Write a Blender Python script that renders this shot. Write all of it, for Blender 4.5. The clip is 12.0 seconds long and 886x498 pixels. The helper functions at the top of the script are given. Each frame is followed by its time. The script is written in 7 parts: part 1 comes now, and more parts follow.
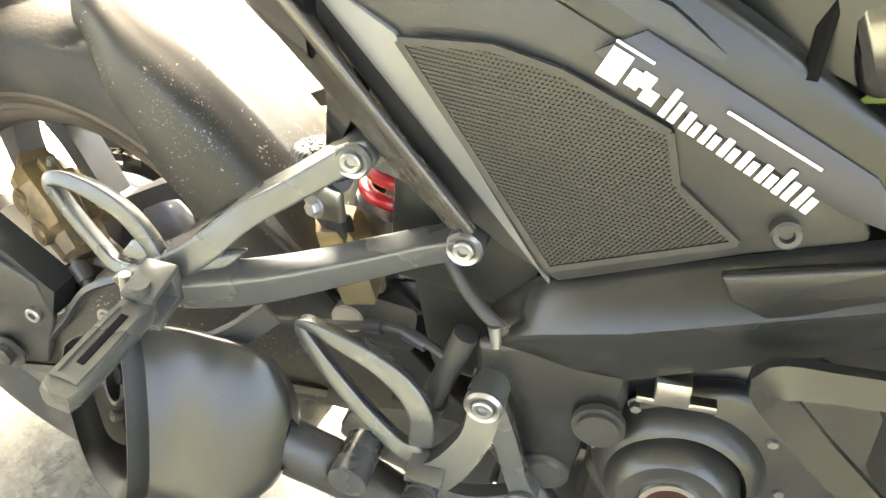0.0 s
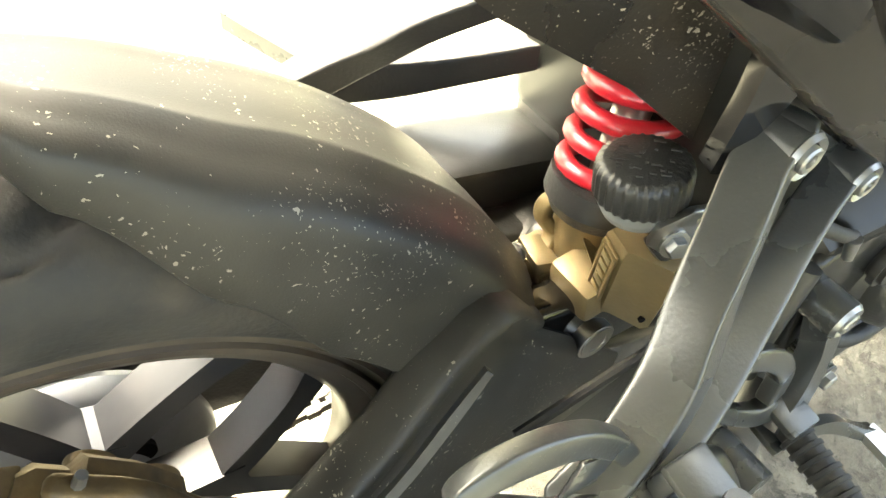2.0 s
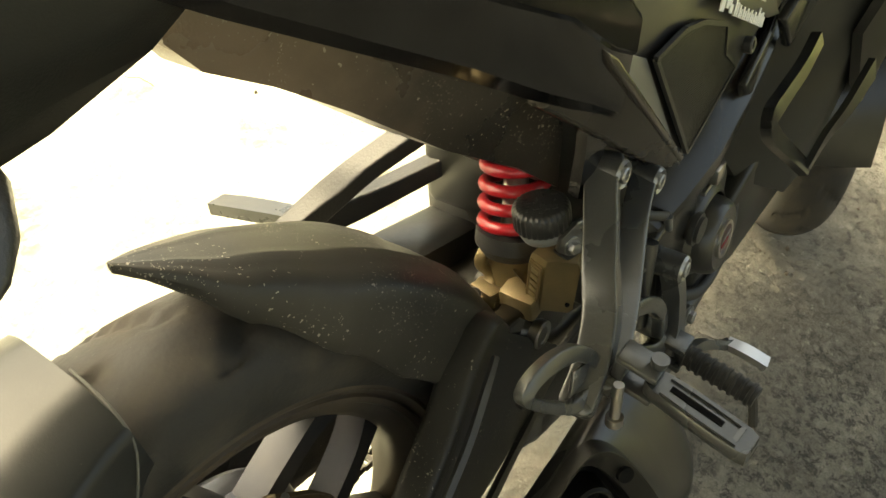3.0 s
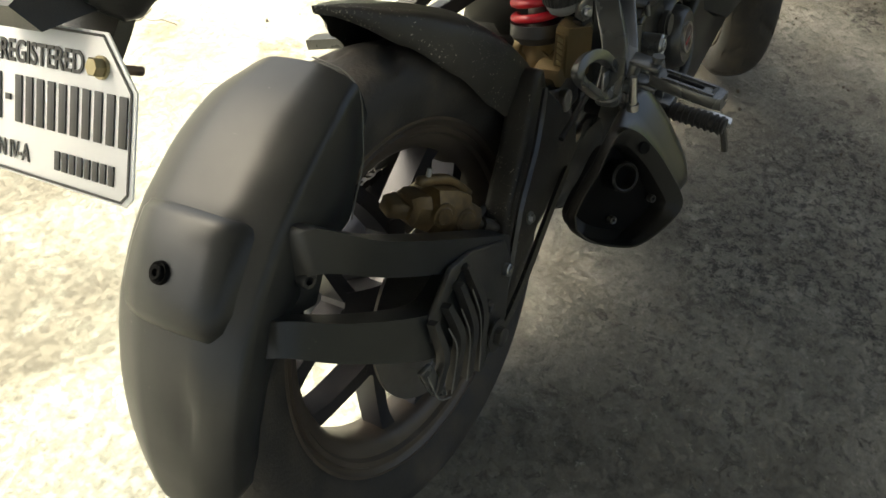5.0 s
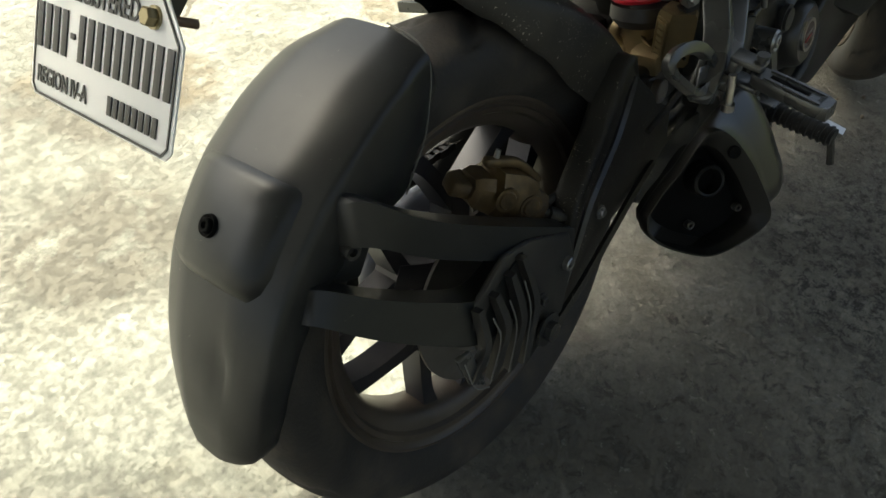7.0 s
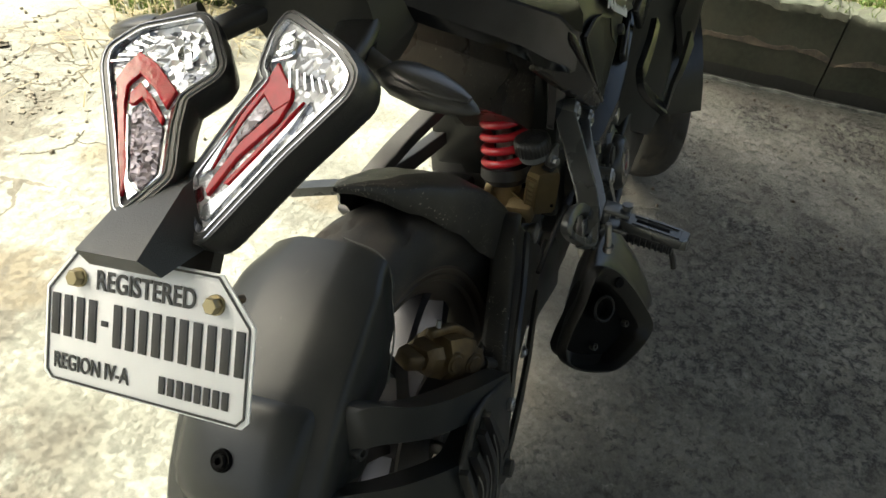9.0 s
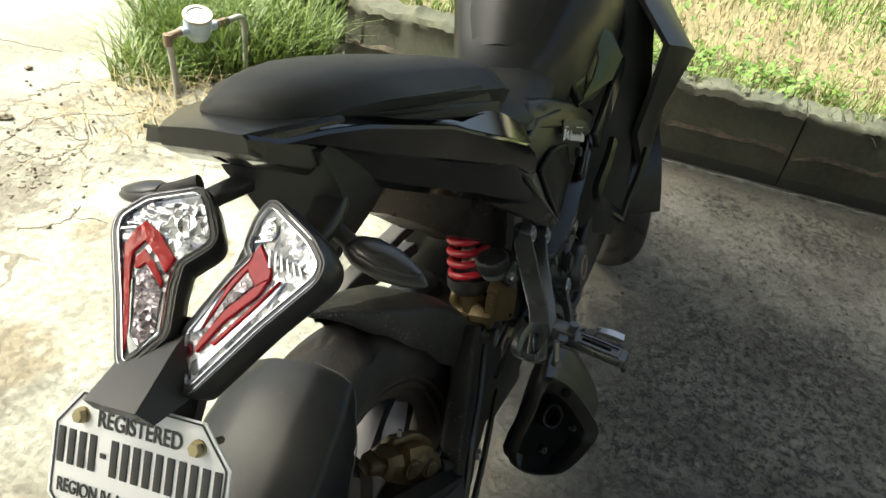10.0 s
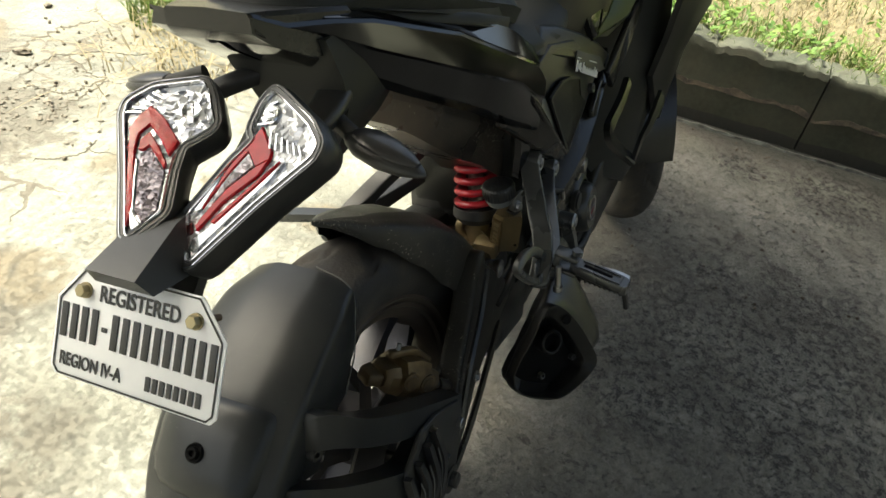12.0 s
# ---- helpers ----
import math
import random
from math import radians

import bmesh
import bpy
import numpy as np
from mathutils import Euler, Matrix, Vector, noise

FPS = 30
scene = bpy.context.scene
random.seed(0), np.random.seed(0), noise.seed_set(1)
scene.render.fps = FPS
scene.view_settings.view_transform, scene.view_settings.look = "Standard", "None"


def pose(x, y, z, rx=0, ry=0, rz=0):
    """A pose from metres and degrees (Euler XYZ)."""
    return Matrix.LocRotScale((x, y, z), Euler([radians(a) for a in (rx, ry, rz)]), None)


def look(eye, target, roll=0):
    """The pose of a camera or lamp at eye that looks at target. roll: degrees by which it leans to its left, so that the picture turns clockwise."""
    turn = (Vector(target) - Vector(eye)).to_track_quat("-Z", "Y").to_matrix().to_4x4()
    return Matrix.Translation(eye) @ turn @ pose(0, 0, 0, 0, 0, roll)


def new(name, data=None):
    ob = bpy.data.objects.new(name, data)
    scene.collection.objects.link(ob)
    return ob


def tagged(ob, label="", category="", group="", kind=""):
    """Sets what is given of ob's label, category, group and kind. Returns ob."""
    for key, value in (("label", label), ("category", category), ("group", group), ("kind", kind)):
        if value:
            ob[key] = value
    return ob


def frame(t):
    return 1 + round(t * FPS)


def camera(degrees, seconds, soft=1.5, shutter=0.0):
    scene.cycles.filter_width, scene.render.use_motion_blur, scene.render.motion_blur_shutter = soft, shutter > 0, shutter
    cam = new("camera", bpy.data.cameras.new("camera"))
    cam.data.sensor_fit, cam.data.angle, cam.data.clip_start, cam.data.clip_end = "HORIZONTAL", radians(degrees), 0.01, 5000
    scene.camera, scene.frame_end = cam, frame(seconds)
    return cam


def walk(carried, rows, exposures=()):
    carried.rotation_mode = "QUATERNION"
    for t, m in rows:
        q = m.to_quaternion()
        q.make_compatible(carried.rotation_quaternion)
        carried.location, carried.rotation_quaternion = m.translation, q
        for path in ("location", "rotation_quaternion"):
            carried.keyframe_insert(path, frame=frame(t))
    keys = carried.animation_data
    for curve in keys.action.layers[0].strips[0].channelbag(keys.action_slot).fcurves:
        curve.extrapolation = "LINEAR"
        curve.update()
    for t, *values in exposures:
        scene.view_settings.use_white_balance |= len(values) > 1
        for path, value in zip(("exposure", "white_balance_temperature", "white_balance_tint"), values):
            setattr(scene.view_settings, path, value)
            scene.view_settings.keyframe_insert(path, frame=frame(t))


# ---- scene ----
cam = camera(62.6, 12.0)
PATH = [
    (0.0, 0.5208, -0.3727, 0.9456, 42.2, -1.14, 16.56),
    (0.5, 0.3501, -0.3046, 0.9196, 37.27, -5.97, 2.21),
    (1.0, 0.2153, -0.2964, 0.9216, 39.05, -5.8, -12.88),
    (1.5, 0.1091, -0.1609, 0.8482, 34.68, -9.4, -24.57),
    (2.0, 0.0672, -0.1083, 0.8483, 32.84, -10.67, -31.54),
    (2.5, -0.0018, -0.0883, 0.909, 40.68, -9.66, -52.4),
    (3.0, -0.1309, -0.1639, 0.9805, 45.53, -7.01, -52.94),
    (3.5, -0.2856, -0.2579, 0.9994, 48.04, -1.74, -50.53),
    (3.7, -0.3178, -0.2648, 1.0258, 47.09, -2.02, -47.18),
    (5.3, -0.5203, -0.2622, 0.9805, 44.34, -3.52, -61.57),
    (5.5, -0.5287, -0.2571, 0.9859, 44.75, -2.93, -60.43),
    (6.0, -0.5604, -0.2504, 0.9666, 41.75, -3.33, -56.12),
    (6.5, -0.5115, -0.2599, 0.9647, 41.61, -2.83, -53.0),
    (6.7, -0.4766, -0.2771, 0.9709, 41.19, -3.23, -50.1),
    (8.3, -0.4337, -0.2332, 1.0043, 44.05, -2.18, -55.01),
    (8.5, -0.4689, -0.1858, 1.0247, 45.26, -2.99, -60.34),
    (9.0, -0.5426, -0.141, 1.086, 50.52, -6.0, -68.53),
    (9.5, -0.5457, -0.1389, 1.1741, 52.31, -6.15, -68.83),
    (10.0, -0.5625, -0.1641, 1.223, 54.33, -7.93, -68.31),
    (10.5, -0.5928, -0.1798, 1.2224, 53.42, -6.85, -66.09),
    (11.0, -0.604, -0.208, 1.2241, 52.59, -7.37, -68.5),
    (11.5, -0.5945, -0.2301, 1.2194, 52.14, -7.86, -65.13),
    (12.0, -0.5953, -0.202, 1.1742, 51.68, -8.85, -66.09),
]
walk(cam, [(t, pose(x, y, z, rx, ry, rz)) for t, x, y, z, rx, ry, rz in PATH],
     exposures=[(0.0, 6.4, 7650, 0), (1.0, 6.2, 7650, 0), (1.5, 5.94, 7450, -2), (2.0, 5.78, 7400, -5), (2.5, 4.62, 7400, -5), (3.0, 4.0, 8800, -7), (3.5, 3.47, 8600, -5), (5.5, 3.0, 6650, -2), (6.5, 2.64, 6550, -4), (8.5, 2.76, 6650, -3), (9.5, 2.79, 6450, -4), (12.0, 2.7, 6600, -3)])

# ---- daylight: high sun from the bike's left, an unseen added roof shades the bike
TO_SUN = Vector((-0.15, 0.55, 0.85)).normalized()
world = bpy.data.worlds.new("world")
scene.world = world
world.use_nodes = True
wn = world.node_tree.nodes
sky = wn.new("ShaderNodeTexSky")
sky.sky_type, sky.sun_disc = "NISHITA", False
sky.air_density, sky.dust_density, sky.ozone_density = 0.6, 9.0, 0.15
sky.sun_elevation = math.asin(TO_SUN.z)
sky.sun_rotation = math.atan2(TO_SUN.x, TO_SUN.y)
world.node_tree.links.new(sky.outputs[0], wn["Background"].inputs[0])
wn["Background"].inputs[1].default_value = 0.062
sun = new("sun", bpy.data.lights.new("sun", "SUN"))
sun.data.energy, sun.data.angle, sun.data.color = 3.3, radians(0.5), (1.0, 0.95, 0.86)
sun.matrix_world = look(TO_SUN * 20, (0, 0, 0))


# ---- materials
def material(name, color, rough=0.5, metal=0.0, second=None, scale=8.0, mix=0.35, bump=0.0, bump_scale=60.0,
             dust=0.0, specks=0.0, coat=0.0, dust_color=(0.15, 0.138, 0.112), contrast=0.25, spec=0.5, x_fade=None):
    """Colour mottled at two scales, fine relief, dust in patches and dried splashes as specks."""
    m = bpy.data.materials.new(name)
    m.use_nodes = True
    n, l = m.node_tree.nodes, m.node_tree.links
    b = n["Principled BSDF"]
    b.inputs["Roughness"].default_value, b.inputs["Metallic"].default_value = rough, metal
    b.inputs["Coat Weight"].default_value, b.inputs["Coat Roughness"].default_value = coat, 0.08
    b.inputs["Specular IOR Level"].default_value = spec
    co = n.new("ShaderNodeTexCoord")

    def noise_tex(s, detail=4.0):
        t = n.new("ShaderNodeTexNoise")
        t.inputs["Scale"].default_value, t.inputs["Detail"].default_value = s, detail
        l.new(co.outputs["Object"], t.inputs["Vector"])
        return t

    def ramp(src, lo, hi):
        r = n.new("ShaderNodeMapRange")
        r.inputs[1].default_value, r.inputs[2].default_value = lo, hi
        l.new(src, r.inputs[0])
        return r.outputs[0]

    def blend(fac, a, c):
        x = n.new("ShaderNodeMix")
        x.data_type = "RGBA"
        l.new(fac, x.inputs[0])
        for k, v in ((6, a), (7, c)):
            if isinstance(v, tuple):
                x.inputs[k].default_value = (*v, 1)
            else:
                l.new(v, x.inputs[k])
        return x.outputs[2]

    def times(src, k):
        x = n.new("ShaderNodeMath")
        x.operation = "MULTIPLY"
        l.new(src, x.inputs[0])
        x.inputs[1].default_value = k
        return x.outputs[0]

    second = second or tuple(c * 0.7 for c in color)
    big = noise_tex(scale)
    col = blend(times(ramp(big.outputs[0], 0.5 - contrast, 0.5 + contrast), mix * 2), color, second)
    fine = noise_tex(scale * 9, 3.0)
    col = blend(times(ramp(fine.outputs[0], 0.35, 0.7), mix * 0.6), col, tuple(min(1, c * 1.35) for c in color))
    rough_src = None
    if x_fade:
        # a second colour that thins out along x between two stations, with a ragged edge
        x_of = n.new("ShaderNodeSeparateXYZ")
        l.new(co.outputs["Object"], x_of.inputs[0])
        edge = n.new("ShaderNodeMath")
        edge.operation = "ADD"
        l.new(x_of.outputs[0], edge.inputs[0])
        l.new(times(noise_tex(34.0, 6.0).outputs[0], 0.09), edge.inputs[1])
        col = blend(ramp(edge.outputs[0], x_fade[1] + 0.045, x_fade[0] + 0.045), col, x_fade[2])
    if dust > 0:
        d = noise_tex(scale * 1.7, 8.0)
        f = times(ramp(d.outputs[0], 0.42, 0.72), dust)
        col = blend(f, col, dust_color)
        rr = n.new("ShaderNodeMath")
        rr.operation = "ADD"
        l.new(times(f, 0.6), rr.inputs[0])
        rr.inputs[1].default_value = rough
        rough_src = rr.outputs[0]
    if specks > 0:
        warp = n.new("ShaderNodeTexNoise")
        warp.inputs["Scale"].default_value, warp.inputs["Detail"].default_value = 160.0, 4.0
        l.new(co.outputs["Object"], warp.inputs["Vector"])
        amt = n.new("ShaderNodeVectorMath")
        amt.operation = "SCALE"
        amt.inputs[3].default_value = 0.011
        l.new(warp.outputs["Color"], amt.inputs[0])
        bent = n.new("ShaderNodeVectorMath")
        bent.operation = "ADD"
        l.new(co.outputs["Object"], bent.inputs[0])
        l.new(amt.outputs[0], bent.inputs[1])
        for sc, gs, lo, hi, size, amount in ((190.0, 26.0, 0.40, 0.80, 0.24, 0.65), (330.0, 14.0, 0.38, 0.75, 0.26, 0.5), (85.0, 30.0, 0.42, 0.74, 0.14, 0.6), (46.0, 21.0, 0.50, 0.74, 0.07, 0.6)):
            v = n.new("ShaderNodeTexVoronoi")
            v.inputs["Scale"].default_value = sc
            l.new(bent.outputs[0], v.inputs["Vector"])
            gate = noise_tex(gs, 3.0)
            near = n.new("ShaderNodeMath")
            near.operation = "LESS_THAN"
            l.new(v.outputs["Distance"], near.inputs[0])
            l.new(times(ramp(gate.outputs[0], lo, hi), size * specks), near.inputs[1])
            col = blend(times(near.outputs[0], amount), col, (0.40, 0.37, 0.31))
    l.new(col, b.inputs["Base Color"])
    if rough_src:
        l.new(rough_src, b.inputs["Roughness"])
    if bump > 0:
        t = noise_tex(bump_scale, 5.0)
        bp = n.new("ShaderNodeBump")
        bp.inputs["Strength"].default_value, bp.inputs["Distance"].default_value = bump, 0.002
        l.new(t.outputs[0], bp.inputs["Height"])
        l.new(bp.outputs[0], b.inputs["Normal"])
    return m


BLACK_PLASTIC = material("black_textured_plastic", (0.021, 0.0215, 0.0215), 0.31, spec=0.45, bump=0.2, bump_scale=900, dust=0.12, second=(0.015, 0.015, 0.015))
SPLASHED = material("splashed_black_plastic", (0.030, 0.029, 0.026), 0.42, spec=0.36, bump=0.08, bump_scale=900, dust=0.22, specks=1.2, second=(0.012, 0.012, 0.012), scale=6, dust_color=(0.11, 0.098, 0.078))
FENDER = material("grey_black_fender_plastic", (0.0125, 0.0150, 0.0165), 0.33, spec=0.34, bump=0.05, bump_scale=700, dust=0.12, specks=0.35, second=(0.012, 0.013, 0.014), scale=6, dust_color=(0.16, 0.15, 0.13))
GLOSS = material("gloss_black_paint", (0.005, 0.005, 0.0055), 0.09, coat=0.4, spec=0.5, mix=0.2, dust=0.02)
SATIN = material("satin_black_paint", (0.014, 0.0145, 0.014), 0.25, spec=0.42, mix=0.25, dust=0.03, bump=0.03, bump_scale=500)
BRONZE = material("satin_bronze_black_paint", (0.034, 0.030, 0.026), 0.24, mix=0.25, dust=0.08, coat=0.15)
TANK = material("satin_black_tank_paint", (0.012, 0.013, 0.012), 0.31, spec=0.42, mix=0.25, dust=0.06)
SILVER_PAINT = material("silver_grey_paint", (0.150, 0.152, 0.148), 0.36, 0.2, mix=0.15, dust=0.05)
CAST = material("grey_painted_cast_metal", (0.095, 0.098, 0.097), 0.26, 0.55, mix=0.3, bump=0.08, bump_scale=420, dust=0.12, specks=0.35, second=(0.060, 0.062, 0.061))
DARK_CAST = material("dark_cast_metal", (0.030, 0.030, 0.030), 0.38, 0.2, mix=0.35, bump=0.2, bump_scale=350, dust=0.15, specks=0.3)
END_CAP = material("satin_black_end_cap", (0.007, 0.007, 0.007), 0.45, spec=0.25, mix=0.25, dust=0.04, bump=0.05, bump_scale=500)
STEM_BLACK = material("dull_black_plastic", (0.019, 0.020, 0.019), 0.5, spec=0.25, mix=0.3, bump=0.15, bump_scale=800, dust=0.06)
MUFFLER = material("satin_black_muffler_paint", (0.016, 0.016, 0.0155), 0.30, mix=0.25, dust=0.06, specks=0.2)
# black for the muffler's inside and for painted-in shade of holes, slots, grooves
SHADE_BLACK = material("shade_black", (0.007, 0.007, 0.007), 0.9, spec=0.05, mix=0.3)
ENGINE = material("engine_case_grey", (0.045, 0.045, 0.043), 0.30, 0.4, mix=0.35, bump=0.15, bump_scale=380, dust=0.16)
STEEL = material("bright_steel", (0.50, 0.49, 0.47), 0.28, 1.0, mix=0.25, dust=0.06)
BOLT = material("zinc_bolt", (0.33, 0.33, 0.325), 0.36, 0.9, mix=0.3, dust=0.1)
BRASSY = material("dull_yellow_zinc", (0.34, 0.29, 0.17), 0.38, 0.8, mix=0.3)
GOLD = material("gold_anodised_alloy", (0.25, 0.190, 0.095), 0.40, 0.55, mix=0.35, dust=0.25, second=(0.16, 0.12, 0.065), bump=0.1, bump_scale=300)
GOLD_DIRTY = material("dusty_gold_caliper", (0.20, 0.135, 0.055), 0.42, 0.45, mix=0.6, dust=0.25, second=(0.060, 0.042, 0.024), contrast=0.15, bump=0.3, bump_scale=200)
RED_SPRING = material("red_spring_enamel", (0.42, 0.010, 0.022), 0.30, mix=0.2, dust=0.05, coat=0.4)
RUBBER = material("black_rubber", (0.018, 0.018, 0.018), 0.60, mix=0.3, dust=0.16, bump=0.2, bump_scale=300)
TYRE = material("dusty_tyre_rubber", (0.022, 0.021, 0.020), 0.70, mix=0.4, dust=0.6, dust_color=(0.095, 0.082, 0.066), bump=0.35, bump_scale=200, scale=14, specks=0.2)
RIM = material("dusty_brown_black_rim", (0.075, 0.061, 0.049), 0.40, 0.25, mix=0.35, dust=0.3, dust_color=(0.20, 0.165, 0.125), specks=0.2)
SPOKE = material("dark_blue_grey_spoke", (0.030, 0.032, 0.040), 0.32, 0.4, mix=0.3, dust=0.16, dust_color=(0.18, 0.15, 0.12))
DISC = material("brake_disc_steel", (0.36, 0.35, 0.34), 0.33, 0.95, mix=0.3, dust=0.1)
CHAIN = material("oily_chain", (0.035, 0.031, 0.027), 0.36, 0.6, mix=0.5, dust=0.12)
EDGE = material("worn_blue_grey_edge", (0.036, 0.038, 0.043), 0.34, 0.3, mix=0.4, dust=0.15, specks=0.5)
SEAT = material("black_seat_vinyl", (0.024, 0.026, 0.024), 0.50, spec=0.28, mix=0.3, bump=0.35, bump_scale=650, dust=0.12)
MUDDY = material("mud_specked_black_undertail", (0.016, 0.014, 0.012), 0.27, dust=0.10, specks=1.25, mix=0.3, bump=0.10, bump_scale=500, scale=9, second=(0.028, 0.022, 0.017), dust_color=(0.20, 0.155, 0.11), x_fade=(0.12, 0.235, (0.150, 0.112, 0.082)))
PLATE_WHITE = material("white_number_plate", (0.72, 0.73, 0.74), 0.35, mix=0.08, dust=0.04)
INK = material("black_ink", (0.012, 0.012, 0.014), 0.45, mix=0.1)
WHITE_INK = material("white_decal", (0.80, 0.80, 0.78), 0.4, mix=0.05)
DECAL_BLUE = material("silver_blue_decal", (0.026, 0.026, 0.033), 0.4, 0.2, mix=0.15)
GREEN_REFLECTION = material("painted_green_reflection", (0.055, 0.078, 0.011), 0.35, mix=0.15, coat=0.3)
RED_DISC = material("dark_red_badge", (0.030, 0.006, 0.006), 0.3, mix=0.2)
LENS_RED = material("red_lamp_lens", (0.36, 0.003, 0.008), 0.14, spec=0.25, coat=0.25, mix=0.35, scale=130, second=(0.20, 0.002, 0.004), bump=0.25, bump_scale=160)
LENS_DARK = material("dark_red_lamp_lens", (0.10, 0.004, 0.008), 0.12, coat=0.6, mix=0.4, scale=90, second=(0.03, 0.002, 0.003))
SMOKE = material("smoked_lamp_plastic", (0.025, 0.025, 0.026), 0.28, mix=0.4, scale=60)
CHROME = material("lamp_reflector_chrome", (0.62, 0.63, 0.66), 0.14, 0.9, mix=0.1)


def crystal(name, dark, light, scale, rough=0.15, metal=0.4, coat=0.6):
    """Moulded lamp glass: small bumped facets, glints painted in as random dark-to-light tones."""
    m = bpy.data.materials.new(name)
    m.use_nodes = True
    n, l = m.node_tree.nodes, m.node_tree.links
    b = n["Principled BSDF"]
    b.inputs["Roughness"].default_value, b.inputs["Metallic"].default_value, b.inputs["Coat Weight"].default_value = rough, metal, coat
    co = n.new("ShaderNodeTexCoord")
    v = n.new("ShaderNodeTexVoronoi")
    v.distance = "CHEBYCHEV"
    v.inputs["Scale"].default_value = scale
    l.new(co.outputs["Object"], v.inputs["Vector"])
    sep = n.new("ShaderNodeSeparateColor")
    l.new(v.outputs["Color"], sep.inputs[0])
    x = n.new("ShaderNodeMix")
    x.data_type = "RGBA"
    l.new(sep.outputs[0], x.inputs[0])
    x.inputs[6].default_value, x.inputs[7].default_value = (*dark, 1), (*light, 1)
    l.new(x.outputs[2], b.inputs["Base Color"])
    bp = n.new("ShaderNodeBump")
    bp.inputs["Strength"].default_value, bp.inputs["Distance"].default_value = 1.0, 0.003
    l.new(v.outputs["Distance"], bp.inputs["Height"])
    l.new(bp.outputs[0], b.inputs["Normal"])
    return m


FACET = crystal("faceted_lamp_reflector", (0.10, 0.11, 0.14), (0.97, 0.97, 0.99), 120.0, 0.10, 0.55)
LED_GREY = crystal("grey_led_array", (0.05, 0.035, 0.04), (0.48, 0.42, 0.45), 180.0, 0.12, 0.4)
MESH_BLACK = material("black_grille_mesh", (0.012, 0.012, 0.012), 0.40, mix=0.2)
GALV = material("galvanised_pipe", (0.30, 0.29, 0.26), 0.5, 0.5, mix=0.4, dust=0.2)
METER_BLUE = material("pale_meter_enamel", (0.31, 0.36, 0.44), 0.4, mix=0.2, dust=0.1)
RUST = material("rusty_brass", (0.15, 0.105, 0.075), 0.6, 0.4, mix=0.5)
ROOF_PAINT = material("grey_roof_sheet", (0.16, 0.16, 0.155), 0.6, mix=0.3, scale=1.5)
WALL_CONCRETE = material("mossy_wall_concrete", (0.050, 0.050, 0.034), 0.9, mix=0.55, second=(0.022, 0.025, 0.014), scale=5.5, bump=1.0, bump_scale=60, dust=0.25, dust_color=(0.085, 0.070, 0.048))
WALL_FOOT = material("damp_black_wall_foot", (0.014, 0.014, 0.011), 0.8, mix=0.5, second=(0.026, 0.024, 0.017), scale=7.0, bump=1.0, bump_scale=60)
WALL_SCAR = material("broken_brown_plaster_edge", (0.075, 0.058, 0.040), 0.95, mix=0.6, second=(0.020, 0.018, 0.013), scale=16.0, contrast=0.12, bump=1.0, bump_scale=80)
CEMENT_LIP = material("pale_cement_lip", (0.20, 0.20, 0.18), 0.85, mix=0.5, second=(0.04, 0.04, 0.035), scale=20.0, contrast=0.15)
GRAVEL = material("small_stones", (0.12, 0.10, 0.075), 0.85, mix=0.4, scale=30)


def leaf_material(name, color, other, dry=0.0):
    m = bpy.data.materials.new(name)
    m.use_nodes = True
    n, l = m.node_tree.nodes, m.node_tree.links
    b = n["Principled BSDF"]
    b.inputs["Roughness"].default_value = 0.55
    b.inputs["Subsurface Weight"].default_value = 0.0
    g = n.new("ShaderNodeNewGeometry")
    x = n.new("ShaderNodeMix")
    x.data_type = "RGBA"
    l.new(g.outputs["Random Per Island"], x.inputs[0])
    x.inputs[6].default_value, x.inputs[7].default_value = (*color, 1), (*other, 1)
    l.new(x.outputs[2], b.inputs["Base Color"])
    tr = n.new("ShaderNodeBsdfTranslucent")
    l.new(x.outputs[2], tr.inputs[0])
    mx = n.new("ShaderNodeMixShader")
    mx.inputs[0].default_value = 0.3
    l.new(b.outputs[0], mx.inputs[1])
    l.new(tr.outputs[0], mx.inputs[2])
    l.new(mx.outputs[0], n["Material Output"].inputs[0])
    return m


GRASS = leaf_material("grass_blade", (0.046, 0.085, 0.010), (0.120, 0.155, 0.030))
STRAW = leaf_material("dry_straw", (0.27, 0.215, 0.120), (0.16, 0.13, 0.065))
WEED = leaf_material("weed_leaf", (0.055, 0.115, 0.014), (0.12, 0.18, 0.03))


